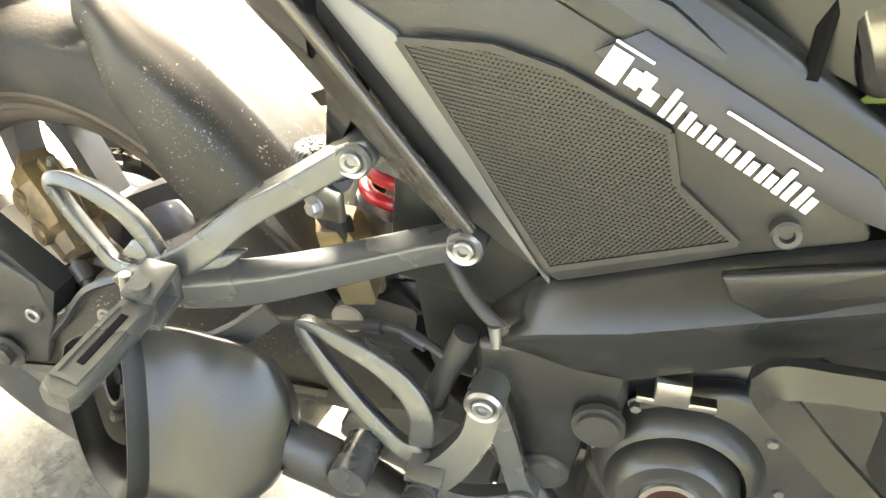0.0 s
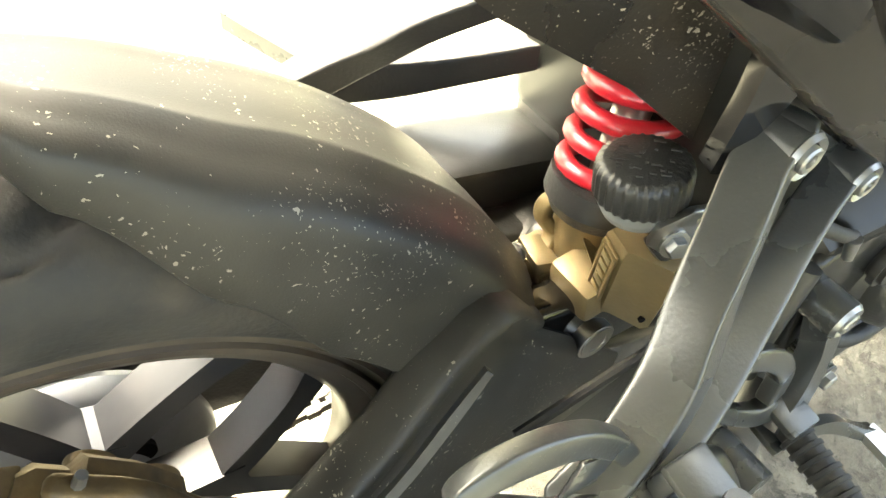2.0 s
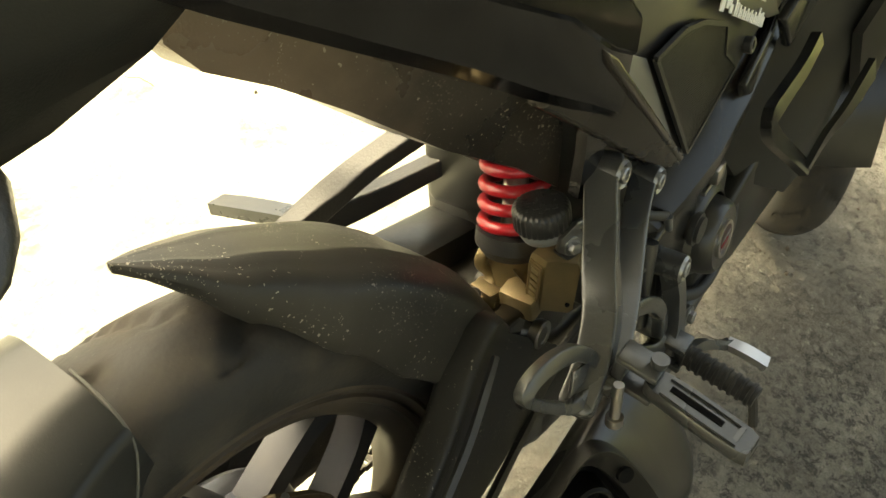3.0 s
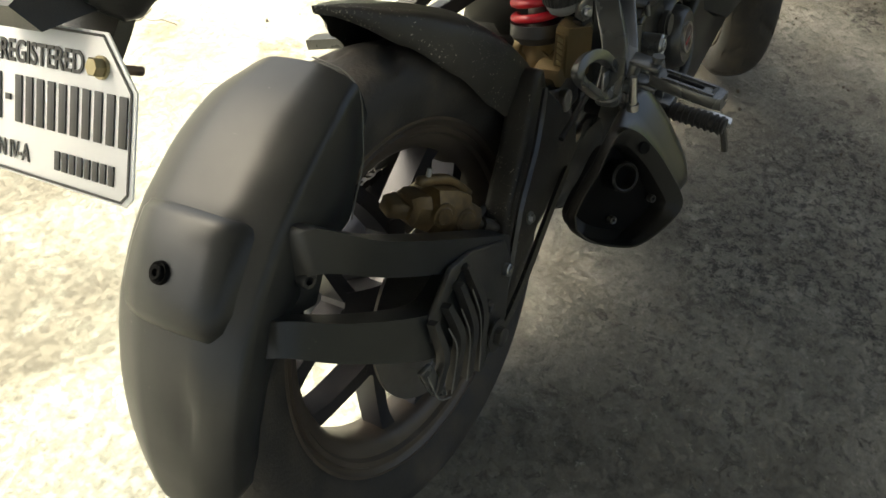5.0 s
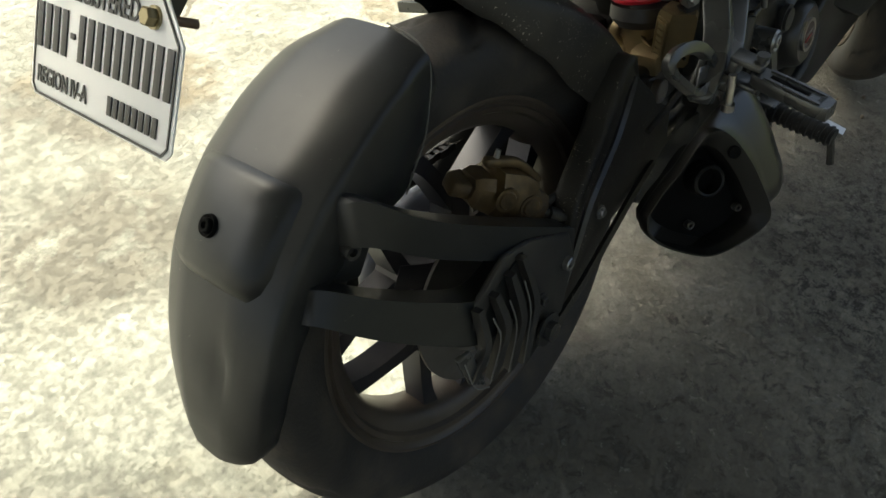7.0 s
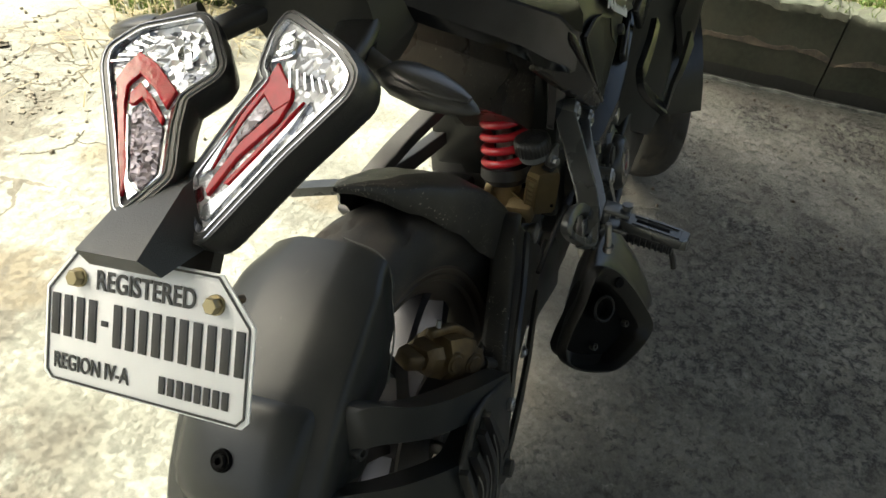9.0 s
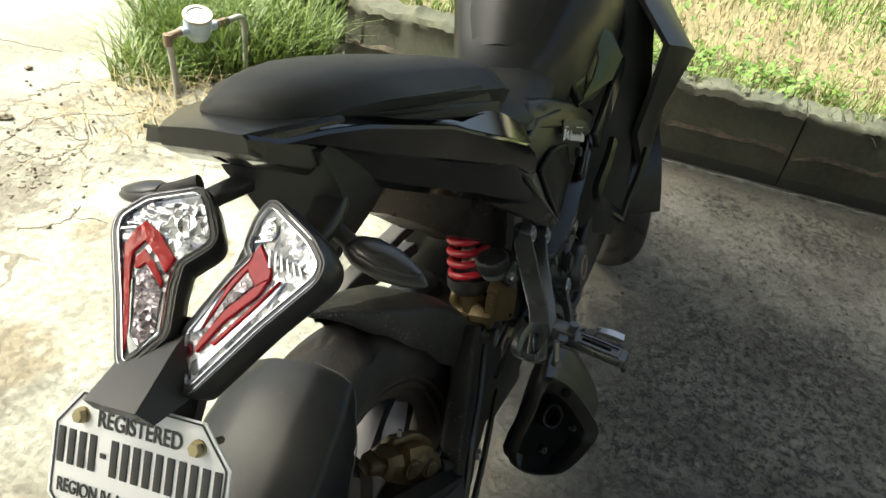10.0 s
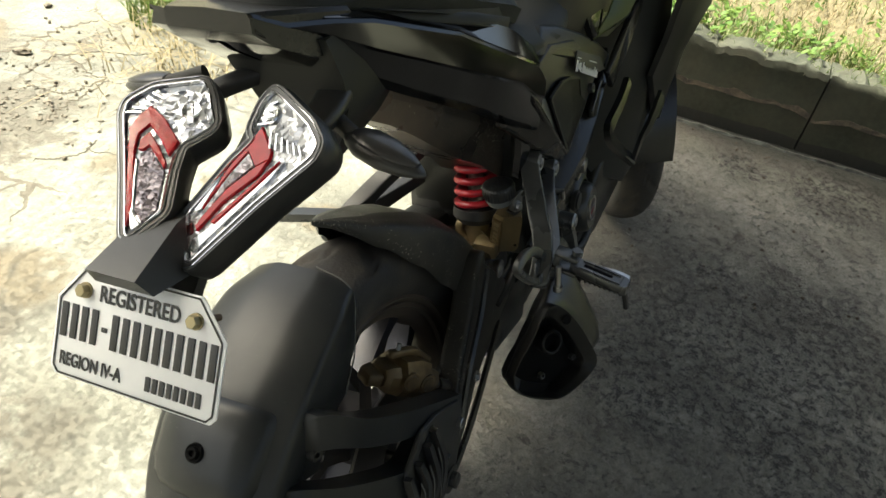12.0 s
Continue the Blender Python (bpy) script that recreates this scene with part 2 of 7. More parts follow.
def concrete_ground():
    """Old yard slab: pale cement with stains, pits, hairline cracks and a broken corner full of dirt."""
    m = bpy.data.materials.new("yard_concrete")
    m.use_nodes = True
    n, l = m.node_tree.nodes, m.node_tree.links
    b = n["Principled BSDF"]
    b.inputs["Roughness"].default_value = 0.85
    co = n.new("ShaderNodeTexCoord")

    def tex(s, d, rough=0.55, dist=0.0):
        t = n.new("ShaderNodeTexNoise")
        t.inputs["Scale"].default_value, t.inputs["Detail"].default_value = s, d
        t.inputs["Roughness"].default_value, t.inputs["Distortion"].default_value = rough, dist
        l.new(co.outputs["Object"], t.inputs["Vector"])
        return t.outputs[0]

    def ramp(src, lo, hi, a=0.0, c=1.0):
        r = n.new("ShaderNodeMapRange")
        r.inputs[1].default_value, r.inputs[2].default_value = lo, hi
        r.inputs[3].default_value, r.inputs[4].default_value = a, c
        l.new(src, r.inputs[0])
        return r.outputs[0]

    def blend(fac, a, c):
        x = n.new("ShaderNodeMix")
        x.data_type = "RGBA"
        l.new(fac, x.inputs[0])
        for k, v in ((6, a), (7, c)):
            if isinstance(v, tuple):
                x.inputs[k].default_value = (*v, 1)
            else:
                l.new(v, x.inputs[k])
        return x.outputs[2]

    def op(kind, a, c):
        x = n.new("ShaderNodeMath")
        x.operation = kind
        for k, v in ((0, a), (1, c)):
            if isinstance(v, (int, float)):
                x.inputs[k].default_value = v
            else:
                l.new(v, x.inputs[k])
        return x.outputs[0]

    def spot(x, y, r, soft):
        d = n.new("ShaderNodeVectorMath")
        d.operation = "DISTANCE"
        l.new(co.outputs["Object"], d.inputs[0])
        d.inputs[1].default_value = (x, y, 0)
        wob = op("MULTIPLY", op("SUBTRACT", tex(7.0, 7.0, 0.65), 0.5), r * 2.4)
        return ramp(op("ADD", d.outputs["Value"], wob), r + soft, r, 0.0, 1.0)

    col = blend(ramp(tex(1.3, 7.0, 0.6, 0.3), 0.38, 0.64), (0.262, 0.251, 0.210), (0.122, 0.115, 0.094))
    grain = n.new("ShaderNodeMix")
    grain.data_type, grain.blend_type = "RGBA", "MULTIPLY"
    grain.inputs[0].default_value = 1.0
    l.new(col, grain.inputs[6])
    shade = n.new("ShaderNodeCombineColor")
    lum = op("MULTIPLY", ramp(tex(9.0, 14.0, 0.72), 0.25, 0.75, 0.68, 1.16), ramp(tex(70.0, 10.0, 0.8), 0.25, 0.75, 0.62, 1.28))
    for k in range(3):
        l.new(lum, shade.inputs[k])
    l.new(shade.outputs[0], grain.inputs[7])
    col = grain.outputs[2]
    col = blend(op("MULTIPLY", ramp(tex(3.4, 10.0, 0.72, 0.2), 0.54, 0.63), 0.60), col, (0.135, 0.121, 0.092))
    col = blend(op("MULTIPLY", ramp(tex(5.5, 12.0, 0.74, 0.0), 0.57, 0.65), 0.65), col, (0.10, 0.092, 0.076))
    col = blend(op("MULTIPLY", ramp(tex(2.1, 9.0, 0.62, 0.5), 0.49, 0.60), 0.6), col, (0.098, 0.090, 0.070))
    pits = op("MULTIPLY", ramp(tex(52.0, 12.0, 0.9, 0.0), 0.57, 0.63), ramp(tex(3.1, 4.0), 0.42, 0.60))
    col = blend(op("MULTIPLY", pits, 0.75), col, (0.055, 0.050, 0.042))
    # coarse eroded patches with open aggregate; masked to the shaded side, they paint it darker
    axis = n.new("ShaderNodeSeparateXYZ")
    l.new(co.outputs["Object"], axis.inputs[0])
    worn = op("MULTIPLY", ramp(tex(1.15, 5.0, 0.6, 0.4), 0.40, 0.52), ramp(axis.outputs[1], 0.2, -0.15))
    shade_scab = op("MULTIPLY", ramp(tex(30.0, 9.0, 0.80, 0.6), 0.545, 0.585), worn)
    col = blend(op("MULTIPLY", shade_scab, 0.5), col, (0.042, 0.039, 0.033))
    crumbs = op("MULTIPLY", ramp(tex(46.0, 6.0, 0.7, 0.0), 0.60, 0.64), worn)
    col = blend(op("MULTIPLY", crumbs, 0.6), col, (0.24, 0.23, 0.20))
    # dark pitted scabs where the skin of the cement has come off
    flake = op("MAXIMUM", op("MAXIMUM", spot(0.90, -0.62, 0.30, 0.18), spot(1.90, -0.78, 0.13, 0.08)), op("MAXIMUM", spot(1.88, -0.45, 0.07, 0.04), spot(0.70, -0.33, 0.12, 0.10)))
    flake = op("MULTIPLY", flake, ramp(tex(36.0, 10.0, 0.85, 0.3), 0.50, 0.56))
    col = blend(op("MULTIPLY", flake, 0.85), col, (0.026, 0.025, 0.022))
    # ragged dark band on the slab along the foot of the wall
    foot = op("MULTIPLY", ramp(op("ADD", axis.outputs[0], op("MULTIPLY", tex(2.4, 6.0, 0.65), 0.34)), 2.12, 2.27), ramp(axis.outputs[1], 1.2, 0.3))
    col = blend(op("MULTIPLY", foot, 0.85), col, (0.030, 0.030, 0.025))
    # dirt that has gathered where the slab is broken, and damp brown patches
    dirt = op("MAXIMUM", op("MAXIMUM", spot(0.60, 1.60, 0.24, 0.05), spot(0.95, 2.02, 0.12, 0.06)), op("MAXIMUM", spot(0.09, 1.03, 0.14, 0.08), spot(-0.16, 0.68, 0.12, 0.10)))
    dirt = op("MULTIPLY", dirt, ramp(tex(11.0, 8.0, 0.7), 0.34, 0.48))
    col = blend(op("MULTIPLY", dirt, 0.9), col, (0.086, 0.074, 0.056))
    damp = op("MAXIMUM", op("MAXIMUM", spot(0.755, 0.85, 0.060, 0.02), spot(0.665, 1.16, 0.042, 0.02)), op("MAXIMUM", spot(0.785, 0.574, 0.05, 0.03), spot(0.62, 0.30, 0.07, 0.05)))
    damp = op("MAXIMUM", damp, op("MAXIMUM", spot(1.02, 2.05, 0.08, 0.04), op("MAXIMUM", spot(0.23, 0.98, 0.07, 0.04), spot(0.07, 1.15, 0.06, 0.04))))
    col = blend(op("MULTIPLY", damp, op("MULTIPLY", ramp(tex(26.0, 6.0, 0.7), 0.30, 0.52), 0.85)), col, (0.115, 0.092, 0.060))
    v = n.new("ShaderNodeTexVoronoi")
    v.feature = "DISTANCE_TO_EDGE"
    v.inputs["Scale"].default_value = 3.4
    wv = n.new("ShaderNodeVectorMath")
    wv.operation = "ADD"
    wn2 = n.new("ShaderNodeTexNoise")
    wn2.inputs["Scale"].default_value, wn2.inputs["Detail"].default_value = 7.0, 5.0
    l.new(co.outputs["Object"], wn2.inputs["Vector"])
    sc = n.new("ShaderNodeVectorMath")
    sc.operation = "SCALE"
    sc.inputs[3].default_value = 0.16
    l.new(wn2.outputs["Color"], sc.inputs[0])
    l.new(co.outputs["Object"], wv.inputs[0])
    l.new(sc.outputs[0], wv.inputs[1])
    l.new(wv.outputs[0], v.inputs["Vector"])
    crack_zone = op("MAXIMUM", spot(1.25, 1.55, 0.28, 0.20), spot(0.45, 1.35, 0.12, 0.12))
    crack = op("MULTIPLY", op("LESS_THAN", v.outputs["Distance"], op("MULTIPLY", op("MULTIPLY", crack_zone, ramp(tex(2.6, 3.0), 0.30, 0.55)), 0.022)), 1.0)
    col = blend(op("MULTIPLY", crack, 0.85), col, (0.085, 0.07, 0.05))
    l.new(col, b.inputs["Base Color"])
    h = op("ADD", op("MULTIPLY", tex(95.0, 8.0, 0.8), 0.9), op("MULTIPLY", pits, -0.6))
    h = op("ADD", h, op("MULTIPLY", tex(17.0, 6.0, 0.65), 0.7))
    h = op("ADD", h, op("MULTIPLY", ramp(tex(42.0, 9.0, 0.85, 0.0), 0.50, 0.60), 0.35))
    h = op("SUBTRACT", h, op("ADD", op("MULTIPLY", crack, 1.2), op("MULTIPLY", op("MAXIMUM", shade_scab, flake), 1.0)))
    h = op("ADD", h, op("MULTIPLY", crumbs, 0.35))
    bp = n.new("ShaderNodeBump")
    bp.inputs["Strength"].default_value, bp.inputs["Distance"].default_value = 1.0, 0.0036
    l.new(h, bp.inputs["Height"])
    l.new(bp.outputs[0], b.inputs["Normal"])
    return m


YARD = concrete_ground()


# ---- mesh helpers
SIDE = [0]


def part(name, bm, mat, parent=None, label="", smooth=40, flat=False):
    """Links a bmesh as one mesh object under a thing or a part; edges sharper than smooth degrees stay sharp.
    The bike's long axis stands 4 degrees askew to x: SIDE 1 turns middle parts to it, 2 the mirrored left ones."""
    if SIDE[0]:
        for v in bm.verts:
            v.co.y -= SIDE[0] * 0.07 * (v.co.x + 0.2)
    bmesh.ops.recalc_face_normals(bm, faces=bm.faces)
    for f in bm.faces:
        f.smooth = not flat
    for e in bm.edges:
        if len(e.link_faces) == 2 and e.calc_face_angle(0) > radians(smooth):
            e.smooth = False
    me = bpy.data.meshes.new(name)
    bm.to_mesh(me)
    bm.free()
    me.materials.append(mat)
    ob = new(name, me)
    if parent:
        ob.parent = parent
    if label:
        tagged(ob, label)
    return ob


def soften(bm, width, seg=2, angle=30):
    if width > 0:
        es = [e for e in bm.edges if len(e.link_faces) == 2 and e.calc_face_angle(0) > radians(angle)]
        bmesh.ops.bevel(bm, geom=es, offset=width, offset_type="OFFSET", segments=seg, profile=0.5, affect="EDGES", clamp_overlap=True)
    return bm


def joined(*bms):
    out = bmesh.new()
    for b in bms:
        me = bpy.data.meshes.new("tmp")
        b.to_mesh(me)
        b.free()
        out.from_mesh(me)
        bpy.data.meshes.remove(me)
    return out


def moved(bm, m):
    bm.transform(m)
    return bm


def block(size, at, rot=(0, 0, 0), bevel=0.002):
    bm = bmesh.new()
    bmesh.ops.create_cube(bm, size=1)
    bm.transform(Matrix.Diagonal((*size, 1)))
    soften(bm, bevel)
    return moved(bm, pose(*at, *rot))


def frame_of(d):
    d = Vector(d).normalized()
    a = Vector((0, 0, 1)) if abs(d.z) < 0.9 else Vector((1, 0, 0))
    u = d.cross(a).normalized()
    return u, d.cross(u).normalized()


def loft(rings, closed=True, caps=True):
    bm = bmesh.new()
    vs = [[bm.verts.new(p) for p in r] for r in rings]
    k = len(rings[0])
    for a, b in zip(vs, vs[1:]):
        for i in range(k if closed else k - 1):
            j = (i + 1) % k
            bm.faces.new((a[i], a[j], b[j], b[i]))
    if caps and closed:
        bm.faces.new(vs[0])
        bm.faces.new(vs[-1][::-1])
    return bm


def rod(p0, p1, r0, r1=None, seg=20, bevel=0.0):
    r1 = r0 if r1 is None else r1
    p0, p1 = Vector(p0), Vector(p1)
    u, v = frame_of(p1 - p0)
    ring = lambda p, r: [p + (u * math.cos(a) + v * math.sin(a)) * r for a in (2 * math.pi * i / seg for i in range(seg))]
    return soften(loft([ring(p0, r0), ring(p1, r1)]), bevel, 2, 60)


def spin(profile, at, axis, seg=48, start=0, turn=360):
    """A profile of (radius, along the axis) turned round an axis."""
    at, axis = Vector(at), Vector(axis).normalized()
    u, v = frame_of(axis)
    full = turn >= 359.9
    k = seg if full else seg + 1
    rings = []
    for i in range(k):
        a = radians(start + turn * i / seg)
        d = u * math.cos(a) + v * math.sin(a)
        rings.append([at + d * r + axis * h for r, h in profile])
    bm = loft(rings, closed=False, caps=False)
    if full:
        bm.verts.ensure_lookup_table()
        k2 = len(profile)
        n = len(rings)
        for j in range(k2 - 1):
            bm.faces.new((bm.verts[(n - 1) * k2 + j], bm.verts[(n - 1) * k2 + j + 1], bm.verts[j + 1], bm.verts[j]))
    bmesh.ops.remove_doubles(bm, verts=bm.verts, dist=1e-6)
    return bm


def smooth_path(pts, n=6):
    """Catmull-Rom through the points."""
    p = [Vector(q) for q in pts]
    p = [p[0] * 2 - p[1]] + p + [p[-1] * 2 - p[-2]]
    out = []
    for i in range(1, len(p) - 2):
        for k in range(n):
            t = k / n
            a, b, c, d = p[i - 1], p[i], p[i + 1], p[i + 2]
            out.append(0.5 * ((2 * b) + (c - a) * t + (2 * a - 5 * b + 4 * c - d) * t * t + (3 * b - a - 3 * c + d) * t ** 3))
    return out + [p[-2]]


def tube(pts, r, seg=10, n=6, curve=True):
    path = smooth_path(pts, n) if curve else [Vector(p) for p in pts]
    u, _ = frame_of(path[1] - path[0])
    rings = []
    for i, p in enumerate(path):
        d = (path[min(i + 1, len(path) - 1)] - path[max(i - 1, 0)]).normalized()
        u = (u - d * u.dot(d)).normalized()
        w = d.cross(u)
        rr = r(i / (len(path) - 1)) if callable(r) else r
        rings.append([p + (u * math.cos(a) + w * math.sin(a)) * rr for a in (2 * math.pi * k / seg for k in range(seg))])
    return loft(rings)


def strap(pts, width, thick, normal, bevel=0.003, n=6, curve=True, closed=False, seg=2):
    """A flat bar along a path: width in the plane across the path, thick along the normal. width: a number or one for each point."""
    ws = width if isinstance(width, (list, tuple)) else [width] * len(pts)
    path = smooth_path(pts, n) if curve else [Vector(p) for p in pts]
    wsm = [v.x for v in smooth_path([(w, 0, 0) for w in ws], n)] if curve else list(ws)
    nn = Vector(normal).normalized()
    rings = []
    last = len(path) - 1
    for i, p in enumerate(path):
        d = (path[min(i + 1, last)] - path[max(i - 1, 0)]).normalized()
        side = d.cross(nn).normalized()
        up = side.cross(d).normalized()
        a, b = side * wsm[i] / 2, up * thick / 2
        rings.append([p - a - b, p + a - b, p + a + b, p - a + b])
    return soften(loft(rings), bevel, seg, 40)


def bar(pts, width, thick, normal, power=2.6, n=6, seg=18, ends=True):
    """A bar with rounded edges and ends along a smooth path; width across it, thick along the normal."""
    ws = width if isinstance(width, (list, tuple)) else [width] * len(pts)
    path = smooth_path(pts, n)
    wsm = [v.x for v in smooth_path([(w, 0, 0) for w in ws], n)]
    nn = Vector(normal).normalized()
    last = len(path) - 1
    rings = []

    def ring(i, shift, k):
        d = (path[min(i + 1, last)] - path[max(i - 1, 0)]).normalized()
        side = d.cross(nn).normalized()
        up = side.cross(d).normalized()
        out = []
        for q in range(seg):
            a = 2 * math.pi * q / seg
            c, e = math.cos(a), math.sin(a)
            u = math.copysign(abs(c) ** (2 / power), c) * wsm[i] / 2 * k
            v = math.copysign(abs(e) ** (2 / power), e) * thick / 2 * k
            out.append(path[i] + d * shift + side * u + up * v)
        return out

    r0, r1 = min(wsm[0], thick) / 2, min(wsm[-1], thick) / 2
    if ends:
        rings += [ring(0, -r0, 0.35), ring(0, -r0 * 0.75, 0.72), ring(0, -r0 * 0.3, 0.95)]
    rings += [ring(i, 0, 1) for i in range(last + 1)]
    if ends:
        rings += [ring(last, r1 * 0.3, 0.95), ring(last, r1 * 0.75, 0.72), ring(last, r1, 0.35)]
    return loft(rings)


def slab(pts, depth, bevel=0.003, seg=2):
    """A polygon in space, thickened by the vector depth, with rounded edges."""
    d = Vector(depth)
    bm = bmesh.new()
    a = [bm.verts.new(Vector(p)) for p in pts]
    b = [bm.verts.new(Vector(p) + d) for p in pts]
    k = len(pts)
    bm.faces.new(a)
    bm.faces.new(b[::-1])
    for i in range(k):
        bm.faces.new((a[i], b[i], b[(i + 1) % k], a[(i + 1) % k]))
    bmesh.ops.recalc_face_normals(bm, faces=bm.faces)
    return soften(bm, bevel, seg)


def hexbolt(at, axis, r=0.007, h=0.006, washer=1.6):
    axis = Vector(axis).normalized()
    at = Vector(at)
    w = rod(at, at + axis * 0.002, r * washer, seg=24)
    u, v = frame_of(axis)
    ring = lambda p, k: [p + (u * math.cos(a) + v * math.sin(a)) * k for a in (2 * math.pi * i / 6 for i in range(6))]
    head = loft([ring(at + axis * 0.002, r), ring(at + axis * (h + 0.001), r), ring(at + axis * (h + 0.002), r * 0.85)])
    return joined(w, head)


def socket_bolt(at, axis, r=0.009, h=0.006):
    """A round-headed bolt with a recessed socket."""
    return spin([(0.0, 0.0005), (r * 0.42, 0.0005), (r * 0.5, h * 0.9), (r * 0.85, h), (r, h * 0.75), (r, -0.004)], at, axis, 28)


def mirrored(pts):
    return [(x, -y, z) for x, y, z in pts]


def arc_pt(a, r, y=0.0, cx=0.0, cz=0.305):
    return Vector((cx + r * math.cos(radians(a)), y, cz + r * math.sin(radians(a))))


# ---- the yard
ground_bm = bmesh.new()
xs = [-120, -30, -8, -3, -1, 0, 1, 2.13, 4, 10, 40, 120]
ys = [-120, -30, -8, -3, -1, 0, 1, 2, 4, 10, 40, 120]
grid = [[ground_bm.verts.new((x, y, 0)) for y in ys] for x in xs]
for i in range(len(xs) - 1):
    for j in range(len(ys) - 1):
        ground_bm.faces.new((grid[i][j], grid[i + 1][j], grid[i + 1][j + 1], grid[i][j + 1]))
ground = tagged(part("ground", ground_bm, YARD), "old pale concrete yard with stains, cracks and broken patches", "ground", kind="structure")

# unseen roof slab, added to cast the shade that lies over the bike
roof = tagged(part("shade_roof", block((7.7, 4.3, 0.08), (1.72 - 3.85, 1.90 - 2.15, 2.84)), ROOF_PAINT), "unseen plain grey roof slab, added to shade the bike", "roof", kind="structure")
# unseen pale ground, added for the bounce and reflections on the bike's right
EARTH = material("plain_pale_earth", (0.165, 0.160, 0.130), 0.9, mix=0.5, second=(0.115, 0.118, 0.085), scale=2.5, bump=0.5, bump_scale=30)
tagged(part("ground_earth", block((16.0, 9.0, 0.04), (1.0, -7.7, 0.02), (0, 0, 0), 0.01), EARTH), "unseen plain pale ground, added beside the yard for bounce and reflections", "ground", kind="structure")
# unseen dark backdrop, added so the bike's right side reflects a dark low band
BACKDROP = material("dark_backdrop", (0.042, 0.044, 0.036), 0.9, mix=0.5, second=(0.026, 0.028, 0.021), scale=1.5, bump=0.5, bump_scale=12)
tagged(part("wall_backdrop", block((30.0, 0.6, 4.2), (1.0, -9.6, 2.1), (0, 0, 0), 0.1), BACKDROP), "unseen plain dark wall, added to darken the low reflections on the bike", "wall", kind="structure")

# low retaining wall with a rough cap, cast in lengths, on a damp plinth; it runs slightly askew
wall_x = lambda y: -0.07 * (y + 0.15)


def retaining_wall():
    root = tagged(new("retaining_wall"), "low mossy concrete retaining wall with a rough broken top", "wall", kind="structure")
    rnd = random.Random(4)
    ends = [-7.0, -4.6, -3.2, -2.1, -1.30, -0.62, 0.10, 0.52, 1.14]
    for a, b in zip(ends, ends[1:]):
        cells = max(6, int((b - a) / 0.018))
        rings, foot, scar = [], [], []
        for i in range(cells + 1):
            y = a + 0.003 + (b - a - 0.006) * i / cells
            dx = wall_x(y)
            rough = 0.016 * noise.noise((y * 11, 3, 0)) + 0.012 * noise.noise((y * 37, 5, 0))
            top = 0.298 + rough
            j = 0.012 * noise.noise((y * 16, 9, 0)) + rnd.uniform(-0.002, 0.002)
            low = 0.145 + 0.020 * noise.noise((y * 7, 1, 4)) + 0.010 * noise.noise((y * 26, 1, 4))
            rings.append([(2.122 + dx, y, low - 0.02), (2.124 + dx, y, low), (2.127 + dx + j * 0.15, y, 0.20), (2.130 + dx + j * 0.3, y, top - 0.036), (2.126 + dx + j, y, top - 0.020), (2.142 + dx + j, y, top),
                          (2.165 + dx, y, top + rnd.uniform(-0.012, 0.008)), (2.21 + dx, y, top + rnd.uniform(-0.012, 0.012)), (2.285 + dx + j, y, top), (2.30 + dx, y, -0.02), (2.14 + dx, y, -0.02)])
            foot.append([(2.132 + dx, y, -0.02), (2.132 + dx, y, low + 0.01), (2.15 + dx, y, low + 0.01), (2.15 + dx, y, -0.02)])
            h = max(0.002, 0.012 + 0.016 * noise.noise((y * 13, 2, 8)))
            scar.append([(2.121 + dx - h * 0.25, y, low - 0.004), (2.1235 + dx, y, low + h), (2.135 + dx, y, low + h), (2.135 + dx, y, low - 0.012)])
        part("wall_length", loft(rings), WALL_CONCRETE, root, smooth=50)
        part("wall_plinth", loft(foot), WALL_FOOT, root, "damp blackened foot of the wall", smooth=50)
        part("plaster_edge", loft(scar), WALL_SCAR, root, "broken brown edge of the plaster", flat=True)
    return root


retaining_wall()


def gutter_edge():
    """A thin broken cement lip along the foot of the wall, with the dark strip behind it."""
    rings = []
    for i in range(330):
        y = -6.0 + 0.0225 * i
        h = 0.010 + 0.006 * noise.noise((0, y * 9, 0)) + 0.005 * noise.noise((0, y * 41, 2))
        w = 0.005 + 0.004 * noise.noise((3, y * 23, 2))
        rings.append([(2.086 + wall_x(y), y, -0.002), (2.087 + wall_x(y), y, h), (2.087 + w + wall_x(y), y, h), (2.088 + w + wall_x(y), y, -0.002)])
    return loft(rings)


tagged(part("trim_wall_foot", gutter_edge(), CEMENT_LIP), "thin pale cement lip along the foot of the wall", "trim", kind="structure")

# raised bed behind the wall
bed = bmesh.new()
gx = [2.27 + 0.35 * i for i in range(34)]
gy = [-7.0 + 0.35 * i for i in range(41)]
vv = [[bed.verts.new((x, y, 0.235 + 0.05 * noise.noise((x * 0.8, y * 0.8, 3)) + 0.02 * (x - 2.3))) for y in gy] for x in gx]
for i in range(len(gx) - 1):
    for j in range(len(gy) - 1):
        bed.faces.new((vv[i][j], vv[i + 1][j], vv[i + 1][j + 1], vv[i][j + 1]))
SOIL = material("dry_soil", (0.15, 0.125, 0.07), 0.9, mix=0.5, scale=3, bump=0.6, bump_scale=30)
tagged(part("ground_bed", bed, SOIL), "raised soil bed behind the wall", "soil", kind="structure")


